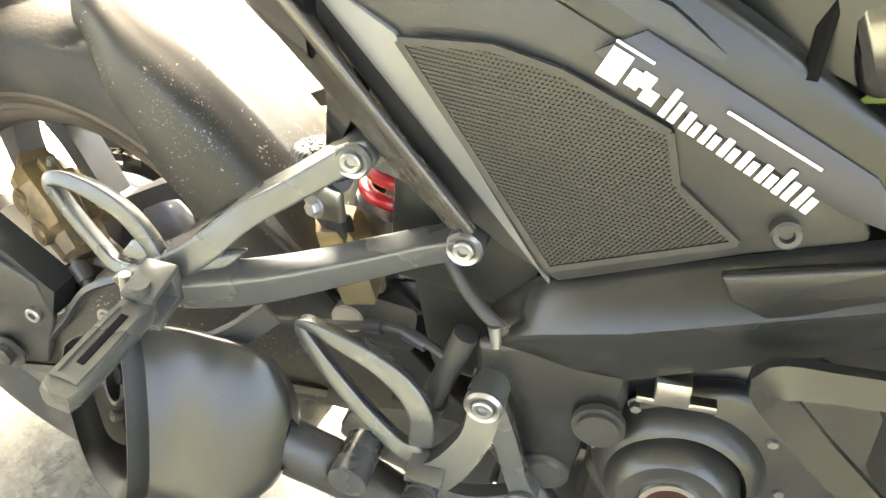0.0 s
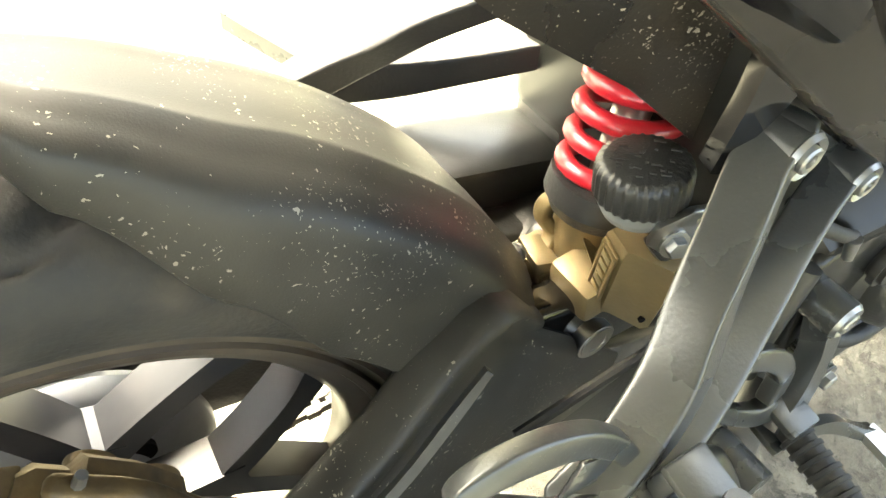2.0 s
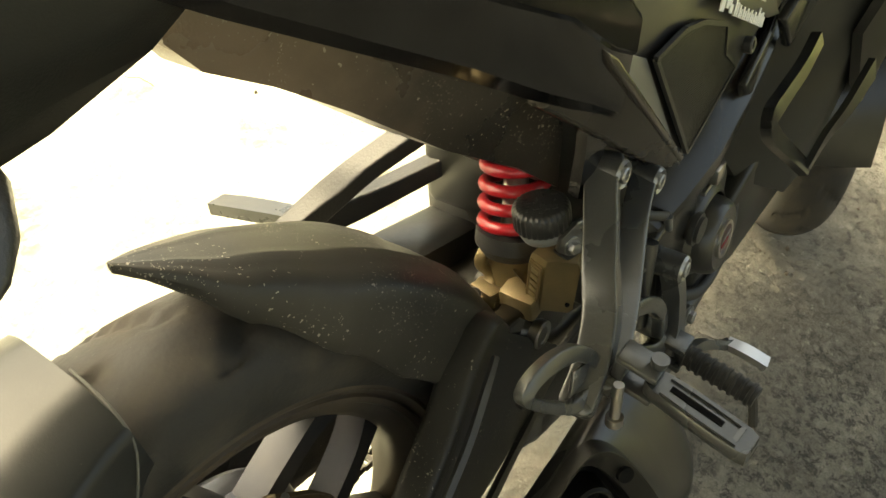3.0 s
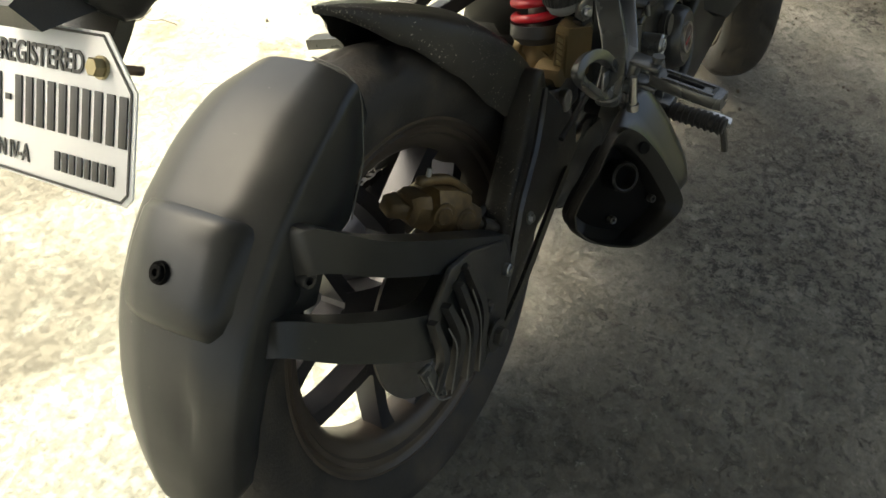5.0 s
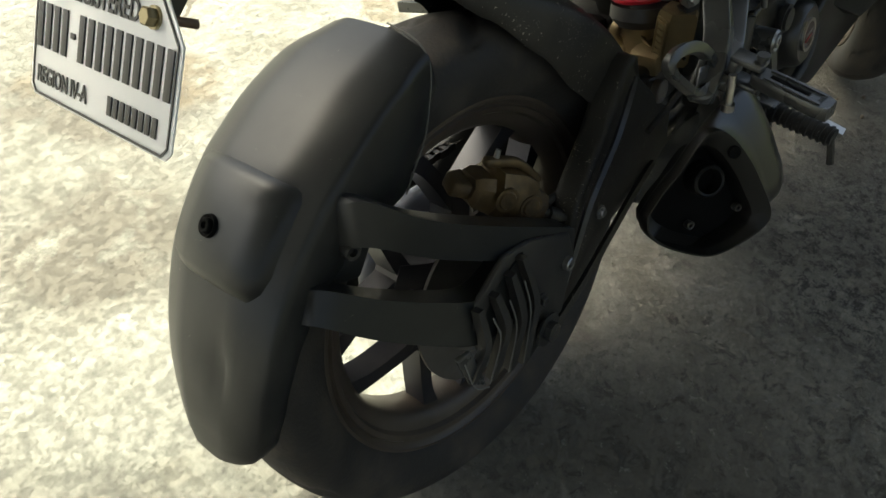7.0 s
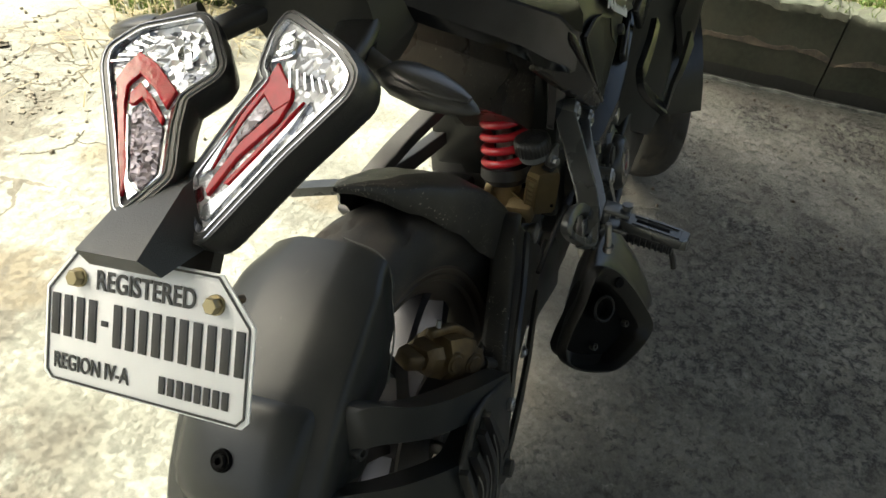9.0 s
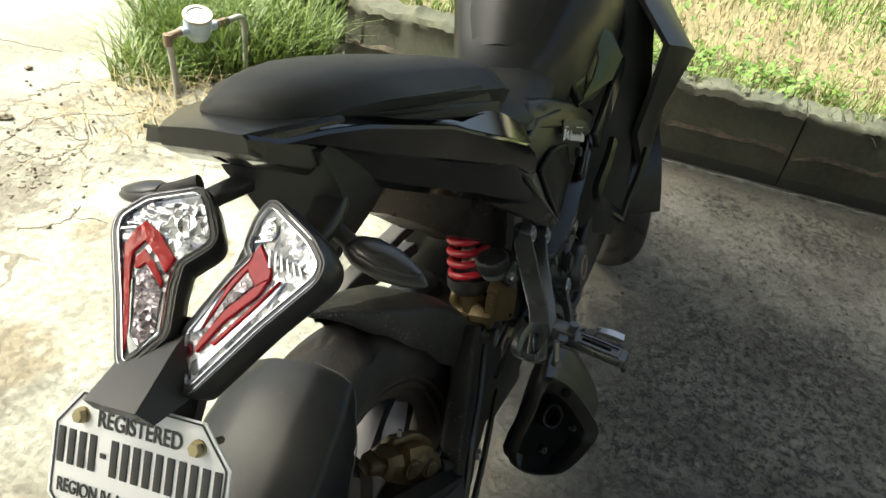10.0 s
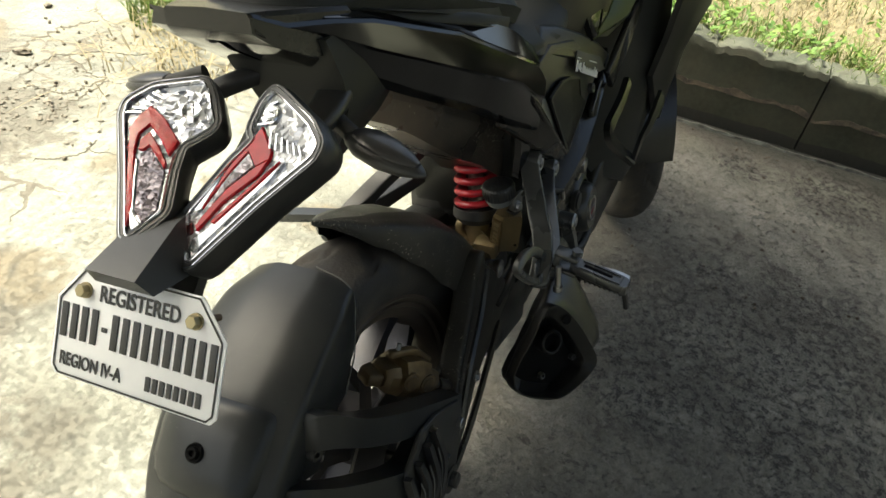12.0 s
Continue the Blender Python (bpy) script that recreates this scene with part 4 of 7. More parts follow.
pad = loft([[arc_pt(a, 0.333 + dr + sink, y * w) for y, dr in ((-0.069, -0.026), (-0.063, -0.012), (-0.056, -0.002), (-0.030, 0.002), (0, 0.003), (0.030, 0.002), (0.056, -0.005), (0.068, -0.014), (0.076, -0.034), (0, -0.036))] for a, w, sink in pad_rows])
part("raised_panel", soften(pad, 0.0022, 3, 22), FENDER, fender, smooth=60)
part("worn_edge", tube([arc_pt(a, r, y) for a, r, y in ((96.6, 0.330, -0.020), (96.8, 0.320, -0.054), (97.5, 0.300, -0.067), (101, 0.270, -0.071), (106, 0.253, -0.078), (112, 0.242, -0.081), (117, 0.233, -0.082))], 0.0009, 6, 5), material("scuffed_plastic_edge", (0.11, 0.11, 0.10), 0.6, mix=0.5, scale=70), fender, "scuffed pale edge of the fender")
part("fender_screw", joined(socket_bolt(arc_pt(137, 0.342, 0.006), arc_pt(137, 1) - AXLE, 0.0065, 0.004), spin([(0.0068, -0.001), (0.0095, 0.0005), (0.0105, -0.003)], arc_pt(137, 0.3425, 0.006), arc_pt(137, 1) - AXLE, 24)), SHADE_BLACK, fender)
part("fender_screw", socket_bolt((-0.184, -0.089, 0.508), (-0.2, -1, 0), 0.008, 0.006), DARK_CAST, fender)


def box_beam(tops, lows, depth, bevel=0.004):
    """A square-edged beam through rows of top and lower edge points, going inward by depth."""
    rings = []
    for p, q in zip(smooth_path(tops, 4), smooth_path(lows, 4)):
        d = Vector((0.0, depth, 0))
        rings.append([p, q, q + d, p + d])
    return soften(loft(rings), bevel, 2, 30)


for s in (1, -1):
    SIDE[0] = 2 if s > 0 else 0
    sp = lambda p: [(x, -y * s, z) for x, y, z in (p[2:] if s > 0 else p)]
    deep = -0.030 * s
    part("fender_arm", box_beam(sp([(-0.186, -0.074, 0.545), (-0.170, -0.105, 0.556), (-0.126, -0.128, 0.517), (-0.056, -0.142, 0.468), (0.045, -0.150, 0.400), (0.066, -0.150, 0.384)]),
                                sp([(-0.192, -0.078, 0.508), (-0.177, -0.109, 0.515), (-0.131, -0.131, 0.479), (-0.062, -0.145, 0.431), (0.036, -0.153, 0.365), (0.058, -0.153, 0.352)]), deep), FENDER, fender)
    part("fender_arm", box_beam(sp([(-0.236, -0.068, 0.492), (-0.220, -0.095, 0.493), (-0.182, -0.117, 0.463), (-0.134, -0.136, 0.430), (-0.100, -0.150, 0.413), (-0.078, -0.154, 0.414), (-0.052, -0.156, 0.424), (-0.036, -0.156, 0.428)]),
                                sp([(-0.248, -0.074, 0.466), (-0.236, -0.100, 0.466), (-0.206, -0.122, 0.438), (-0.160, -0.142, 0.400), (-0.120, -0.156, 0.372), (-0.086, -0.158, 0.360), (-0.052, -0.159, 0.362), (-0.034, -0.159, 0.370)]), deep), FENDER, fender)
SIDE[0] = 0
# dark web between the two arms, with the screw boss
part("arm_web", slab([(-0.206, -0.066, 0.546), (-0.170, -0.086, 0.530), (-0.160, -0.090, 0.500), (-0.178, -0.086, 0.470), (-0.226, -0.072, 0.478), (-0.236, -0.066, 0.510)], (0.0, 0.012, 0), 0.003), FENDER, fender)
bracket = part("stay_bracket", slab([(x, -0.146, z) for x, z in ((-0.105, 0.415), (-0.062, 0.440), (-0.020, 0.430), (0.050, 0.392), (0.060, 0.352), (0.036, 0.285), (-0.030, 0.262), (-0.060, 0.280), (-0.082, 0.320), (-0.110, 0.350), (-0.118, 0.385))], (0, -0.008, 0), 0.004), DARK_CAST, fender, "scuffed black fender stay bracket at the axle")
# ribs that run down the bracket, the rearmost one ending in a bent tab
for x0, z0, x1, z1, x2, z2, yy in ((-0.110, 0.412, -0.112, 0.372, -0.134, 0.336, -0.160), (-0.088, 0.416, -0.084, 0.376, -0.108, 0.318, -0.163), (-0.064, 0.424, -0.060, 0.372, -0.080, 0.306, -0.164), (-0.044, 0.430, -0.036, 0.374, -0.056, 0.292, -0.163)):
    part("bracket_rib", strap([(x0, yy + 0.004, z0), (x1, yy - 0.003, z1), ((x1 + x2) / 2, yy - 0.003, (z1 + z2) / 2), (x2, yy, z2)], [0.007, 0.010, 0.011, 0.008], 0.010, (0, -1, 0), 0.003), DARK_CAST, bracket)
part("bracket_tab", slab([(-0.150, -0.162, 0.382), (-0.132, -0.164, 0.380), (-0.120, -0.166, 0.330), (-0.118, -0.166, 0.318), (-0.138, -0.163, 0.336)], (0, 0.006, 0), 0.002), CAST, bracket, "scuffed grey bent tab")
part("bracket_screw", socket_bolt((0.042, -0.156, 0.355), (0, -1, 0), 0.008, 0.005), BOLT, fender)
part("bracket_screw", hexbolt((-0.012, -0.158, 0.345), (0, -1, 0), 0.006, 0.005, 1.5), DARK_CAST, fender)
WORN = material("scuffed_grey_edge", (0.16, 0.16, 0.15), 0.6, mix=0.4, scale=60)
for edge in (((-0.149, 0.382), (-0.139, 0.338), (-0.119, 0.319)), ((-0.104, 0.404), (-0.096, 0.366), (-0.118, 0.322)), ((-0.078, 0.406), (-0.070, 0.360), (-0.088, 0.310)), ((-0.054, 0.412), (-0.046, 0.362), (-0.062, 0.300))):
    part("worn_edge", tube([(x, -0.1695, z) for x, z in edge], 0.0008, 6, 4), WORN, fender)
part("wheel_axle", joined(hexbolt((-0.004, -0.160, 0.294), (0, -1, 0), 0.012, 0.009, 1.7), rod((-0.004, -0.17, 0.298), (-0.004, 0.165, 0.298), 0.008)), DARK_CAST, moto, "rear axle with its nut")


def swingarm(s):
    y = lambda v: v * s
    prof = [(-0.035, 0.285), (0.02, 0.314), (0.050, 0.332), (0.070, 0.356), (0.100, 0.399), (0.135, 0.420), (0.168, 0.440), (0.200, 0.470), (0.228, 0.494), (0.244, 0.499), (0.262, 0.488), (0.284, 0.458), (0.31, 0.432), (0.43, 0.425), (0.452, 0.375), (0.450, 0.290), (0.345, 0.266), (0.27, 0.278), (0.20, 0.288), (0.10, 0.262), (0.0, 0.255), (-0.035, 0.265)]
    off = lambda x: 0.150 - 0.036 * min(1, max(0, (x - 0.02) / 0.22)) - 0.020 * min(1, max(0, (x - 0.262) / 0.04))
    return slab([(x, y(off(x)), z) for x, z in prof], (0, -0.036 * s, 0), 0.008, 3)


part("swingarm", swingarm(-1), SPLASHED, moto, "black swingarm spattered with dried mud")
SIDE[0] = 2
part("swingarm", swingarm(1), DARK_CAST, moto)
SIDE[0] = 0
part("pivot_housing", slab([(0.235, -0.100, 0.478), (0.285, -0.098, 0.452), (0.330, -0.097, 0.442), (0.372, -0.097, 0.462), (0.480, -0.100, 0.470), (0.500, -0.100, 0.31), (0.440, -0.100, 0.262), (0.345, -0.098, 0.285), (0.285, -0.098, 0.262), (0.215, -0.105, 0.30)], (0, 0.03, 0), 0.008, 3), GLOSS, moto, "black casting round the swingarm pivot")
part("swingarm_bridge", block((0.07, 0.20, 0.06), (0.37, 0, 0.40), (0, 0, 0), 0.01), DARK_CAST, moto)
part("swingarm_rib", strap([(0.046, -0.150, 0.322), (0.068, -0.149, 0.350), (0.100, -0.147, 0.394), (0.135, -0.142, 0.415), (0.168, -0.138, 0.436), (0.200, -0.133, 0.466), (0.222, -0.129, 0.486)], [0.005, 0.006, 0.006, 0.006, 0.006, 0.006, 0.004], 0.006, (-0.35, -0.80, 0.50), 0.002), EDGE, moto, "worn blue-grey top edge of the swingarm")
part("swingarm_rib", strap([(0.000, -0.153, 0.268), (0.08, -0.149, 0.285), (0.16, -0.141, 0.305), (0.24, -0.128, 0.312), (0.32, -0.112, 0.306)], [0.008, 0.009, 0.009, 0.009, 0.008], 0.006, (0, -0.9, 0.3), 0.002), SPLASHED, moto)
part("swingarm_bolt", hexbolt((0.118, -0.150, 0.372), (0, -1, 0.1), 0.0055, 0.004, 1.5), BOLT, moto)
part("pivot_cap", joined(rod((0.339, -0.085, 0.404), (0.339, -0.108, 0.404), 0.0155, bevel=0.002), spin([(0, -0.008), (0.007, -0.008), (0.009, 0.001), (0.0135, 0.001), (0.0145, -0.004)], (0.339, -0.108, 0.404), (0, -1, 0), 28)), STEEL, moto, "bright hollow cap at the swingarm pivot")

# rear caliper: a two-piece body over the disc, slider pins towards the front
def caliper_body(at, ax, side, up, ln, half, ht):
    """A rounded casting along ax with stepped ends and a humped back."""
    rings = []
    for t, w, h0, h1 in ((-0.50, 0.62, -0.30, 0.34), (-0.44, 0.80, -0.46, 0.50), (-0.30, 0.84, -0.50, 0.58), (-0.26, 1.0, -0.50, 0.86), (0.0, 1.0, -0.50, 1.0), (0.20, 0.96, -0.50, 0.90), (0.26, 0.80, -0.46, 0.66), (0.44, 0.74, -0.40, 0.56), (0.50, 0.55, -0.26, 0.36)):
        c = at + ax * ln * t
        rings.append([c + side * half * w * a + up * ht * (h0 + (h1 - h0) * b) for a, b in ((-0.80, 0.0), (-1.0, 0.22), (-1.0, 0.70), (-0.66, 1.0), (0.66, 1.0), (1.0, 0.70), (1.0, 0.22), (0.80, 0.0))])
    return soften(loft(rings), 0.0025, 2, 25)


CA, CD = Vector((0.030, -0.082, 0.424)), Vector((0.72, -0.34, -0.60)).normalized()
CU = Vector((0.35, -0.10, 0.93))
CU = (CU - CD * CU.dot(CD)).normalized()
CS = CD.cross(CU).normalized()
caliper = part("caliper", caliper_body(CA, CD, CS, CU, 0.105, 0.030, 0.034), GOLD_DIRTY, moto, "dusty gold two-piston brake caliper", smooth=35)
for t in (-0.018, 0.016):
    part("piston_boss", spin([(0, 0.006), (0.009, 0.006), (0.0105, 0.004), (0.0135, 0.004), (0.0150, -0.012)], CA + CD * t - CS * 0.027 + CU * 0.006, -CS, 28), GOLD_DIRTY, caliper)
    part("piston_boss", spin([(0, 0.006), (0.009, 0.006), (0.0105, 0.004), (0.0135, 0.004), (0.0150, -0.012)], CA + CD * t + CS * 0.027 + CU * 0.006, CS, 28), GOLD_DIRTY, caliper)
part("caliper_bridge", bar([CA - CD * 0.040 + CU * 0.030, CA - CD * 0.004 + CU * 0.039, CA + CD * 0.030 + CU * 0.030], 0.013, 0.010, CU, 4.0), GOLD_DIRTY, caliper)
part("caliper_lug", slab([CA - CD * 0.050 - CS * 0.022 + CU * 0.010, CA - CD * 0.068 - CS * 0.018 + CU * 0.004, CA - CD * 0.070 + CS * 0.006 + CU * 0.000, CA - CD * 0.048 + CS * 0.016 + CU * 0.006], CU * -0.016, 0.003), GOLD_DIRTY, caliper)
for side, ln in ((-0.016, 0.052), (0.014, 0.060)):
    base = CA + CD * 0.044 + CS * side
    part("caliper_pin", joined(rod(base, base + CD * ln, 0.0055, bevel=0.001), rod(base + CD * 0.012, base + CD * 0.030, 0.0095, 0.0085, 16, 0.002), rod(base + CD * (ln - 0.010), base + CD * ln, 0.0085, 0.0085, 6)), DARK_CAST, caliper)
part("mount_ear", slab([CA + CD * 0.048 - CS * 0.026 - CU * 0.010, CA + CD * 0.080 - CS * 0.024 - CU * 0.012, CA + CD * 0.086 + CS * 0.012 - CU * 0.012, CA + CD * 0.048 + CS * 0.022 - CU * 0.010], CU * -0.010, 0.003), RUST, caliper, "rust-stained caliper mount")
part("pin_tip", rod(CA + CD * 0.092 - CS * 0.016, CA + CD * 0.104 - CS * 0.016, 0.0048, bevel=0.001), RED_DISC, caliper, "dull red pin cap")
part("bleed_nipple", rod(CA - CD * 0.030 + CU * 0.028, CA - CD * 0.034 + CU * 0.046, 0.004, 0.003, 8), BOLT, caliper)
part("brake_hose", tube([(0.078, -0.104, 0.392), (0.120, -0.100, 0.385), (0.170, -0.096, 0.400), (0.230, -0.092, 0.420), (0.290, -0.090, 0.420)], 0.0048, 10), RUBBER, moto)

# monoshock
def coil(at, axis, r, wire, pitch, turns, seg=22):
    at, axis = Vector(at), Vector(axis).normalized()
    u, v = frame_of(axis)
    pts = []
    for i in range(int(turns * seg) + 1):
        a = 2 * math.pi * i / seg
        pts.append(at + (u * math.cos(a) + v * math.sin(a)) * r + axis * pitch * i / seg)
    return tube(pts, wire, 10, curve=False)


S0, S1 = Vector((0.360, -0.056, 0.478)), Vector((0.384, -0.050, 0.640))
SA = (S1 - S0).normalized()
shock = part("shock_absorber", joined(rod(S0 - SA * 0.075, S0 + SA * 0.012, 0.022, 0.024, 28, 0.003), block((0.030, 0.030, 0.050), S0 - SA * 0.055 + Vector((-0.020, 0.012, 0)), (0, -9, 0), 0.006),
                                      block((0.05, 0.040, 0.03), S0 + Vector((-0.016, -0.030, -0.030)), (0, -9, 0), 0.006)), GOLD, moto, "gold rear shock absorber body")
part("spring", coil(S0 + SA * 0.030, SA, 0.030, 0.0062, 0.0195, 6.2), RED_SPRING, shock, "glossy red coil spring")
part("damper_rod", rod(S0, S1, 0.012), STEEL, shock)
part("spring_seat", joined(rod(S0 + SA * 0.010, S0 + SA * 0.026, 0.037, 0.036, 32, 0.003), rod(S0 + SA * 0.000, S0 + SA * 0.010, 0.031, 0.036, 32, 0.002)), DARK_CAST, shock)
part("clamp_ear", bar([(0.346, -0.050, 0.490), (0.336, -0.040, 0.482), (0.333, -0.038, 0.468), (0.338, -0.046, 0.456), (0.330, -0.050, 0.444), (0.322, -0.050, 0.436)], [0.010, 0.010, 0.009, 0.009, 0.011, 0.013], 0.013, (0, -1, 0.2), 4.0), GOLD, shock)
part("clamp_block", slab([(0.312, -0.062, 0.452), (0.330, -0.068, 0.452), (0.336, -0.068, 0.426), (0.318, -0.062, 0.424)], (0.006, 0.030, 0), 0.004), GOLD, shock)
part("clamp_mark", spin([(0.0022, 0.0), (0.0028, 0.0012), (0.0046, 0.0012), (0.0052, 0.0)], (0.3205, -0.0655, 0.4385), (-0.3, -1, 0), 20), GOLD, shock)
part("clamp_bolt", hexbolt((0.309, -0.046, 0.452), (-0.9, -0.3, 0.2), 0.0055, 0.007, 1.3), BOLT, shock)
part("body_web", slab([(0.338, -0.070, 0.474), (0.352, -0.074, 0.470), (0.352, -0.092, 0.440), (0.334, -0.092, 0.462)], (0.010, 0.02, 0), 0.004), GOLD, shock)
part("linkage_knuckle", joined(rod((0.338, -0.076, 0.437), (0.345, -0.03, 0.437), 0.014, bevel=0.003), spin([(0.0, 0.0), (0.009, 0.0), (0.012, -0.006), (0.015, -0.006)], (0.337, -0.080, 0.437), (-0.2, -1, 0.1), 24)), DARK_CAST, shock)
RA = Vector((-0.08, 0.10, 0.97)).normalized()
CAP = Vector((0.322, -0.111, 0.553))
BU = Vector((-0.016, -0.013, 0.070)).normalized()
b0 = Vector((0.338, -0.108, 0.444))
block_ring = lambda h, k: [b0 + BU * h + Vector(q) * k for q in ((-0.004, 0.019, 0.004), (-0.006, 0.001, 0.0), (-0.002, -0.004, 0.0), (0.008, -0.026, 0.0), (0.034, -0.016, 0.0), (0.028, 0.020, 0.004))]
part("reservoir_body", soften(loft([block_ring(-0.004, 0.86), block_ring(0.004, 1.0), block_ring(0.060, 1.0), block_ring(0.072, 0.97), block_ring(0.078, 0.86)]), 0.0035, 3, 25), GOLD, shock, "gold remote reservoir block", smooth=35)
at_face = lambda a, h, out=0.0: b0 + BU * h + Vector((-0.004, 0.019, 0.004)).lerp(Vector((-0.006, 0.001, 0.0)), a) + Vector((-0.99, -0.10, 0.0)) * out
part("reservoir_plate", slab([at_face(0.05, 0.012, 0.0), at_face(0.85, 0.008, 0.0), at_face(0.85, 0.068, 0.0), at_face(0.05, 0.070, 0.0)], Vector((-0.0025, 0, 0)), 0.0012), GOLD, shock)
for k in range(5):
    part("raised_mark", slab([at_face(0.25, 0.018 + 0.0095 * k, 0.0026), at_face(0.68, 0.016 + 0.0095 * k, 0.0026), at_face(0.68, 0.0225 + 0.0095 * k, 0.0026), at_face(0.25, 0.0245 + 0.0095 * k, 0.0026)], Vector((-0.0014, 0, 0)), 0.0005), BRASSY, shock)
part("plate_rim", tube([at_face(0.12, 0.014, 0.003), at_face(0.80, 0.011, 0.003), at_face(0.80, 0.066, 0.003), at_face(0.12, 0.068, 0.003), at_face(0.12, 0.014, 0.003)], 0.0011, 6, curve=False), GOLD, shock)
part("body_hole", rod(b0 + BU * 0.012 + Vector((0.005, -0.0200, 0)), b0 + BU * 0.012 + Vector((0.0042, -0.0222, 0)), 0.0022, seg=14), SHADE_BLACK, shock)
NECK = material("pale_grey_reservoir_plastic", (0.20, 0.205, 0.20), 0.42, mix=0.2, dust=0.10)
part("reservoir_neck", spin([(0, -0.016), (0.0130, -0.016), (0.0190, -0.012), (0.0222, -0.005), (0.0228, 0.003), (0, 0.003)], CAP, RA, 40), NECK, shock, "pale grey plastic reservoir cup")


def ribbed_cap(at, axis, r, h, ribs=30):
    u, v = frame_of(axis)
    at, axis = Vector(at), Vector(axis).normalized()
    rings = []
    for k, z in ((0.97, 0.0), (1.0, 0.002), (1.0, h - 0.006), (0.95, h - 0.002), (0.80, h), (0.05, h + 0.0008)):
        ring = []
        for i in range(ribs * 4):
            a = 2 * math.pi * i / (ribs * 4)
            rr = r * k - (0.0011 if i % 4 in (0, 1) and k > 0.9 else 0)
            ring.append(at + (u * math.cos(a) + v * math.sin(a)) * rr + axis * z)
        rings.append(ring)
    return loft(rings)


cap = part("reservoir_cap", ribbed_cap(CAP, RA, 0.0255, 0.0215), BLACK_PLASTIC, shock, "worn black ribbed reservoir cap", smooth=45)
crust = random.Random(8)
for k in range(26):
    a, rr = crust.uniform(0, 6.28), 0.017 * crust.random() ** 0.5
    e1, e2 = frame_of(RA)
    c = CAP + RA * 0.0225 + e1 * rr * math.cos(a) + e2 * rr * math.sin(a)
    part("raised_print", moved(block((crust.uniform(0.002, 0.006), 0.0016, 0.0008), (0, 0, 0), (0, 0, crust.choice((0, 0, 8, 90))), 0.0002), Matrix.Translation(c) @ RA.to_track_quat("Z", "X").to_matrix().to_4x4()), DARK_CAST, cap)
part("reservoir_bracket", slab([(0.310, -0.136, 0.552), (0.326, -0.142, 0.562), (0.344, -0.142, 0.556), (0.346, -0.140, 0.528), (0.326, -0.136, 0.524), (0.312, -0.132, 0.536)], (0.004, 0.005, 0), 0.002), STEEL, shock, "bright reservoir bracket")
part("reservoir_clamp", slab([(0.318, -0.134, 0.528), (0.346, -0.140, 0.530), (0.352, -0.140, 0.505), (0.332, -0.136, 0.512)], (0.004, 0.014, 0), 0.003), BLACK_PLASTIC, shock)
part("reservoir_bolt", hexbolt((0.3255, -0.1385, 0.5375), (-0.35, -0.93, 0.1), 0.0062, 0.005, 1.4), BOLT, shock)
part("bracket_pin", joined(rod((0.330, -0.146, 0.556), (0.326, -0.152, 0.566), 0.003, bevel=0.0008), hexbolt((0.334, -0.146, 0.572), (-0.4, -0.9, 0.1), 0.0036, 0.003, 1.3)), BOLT, shock)




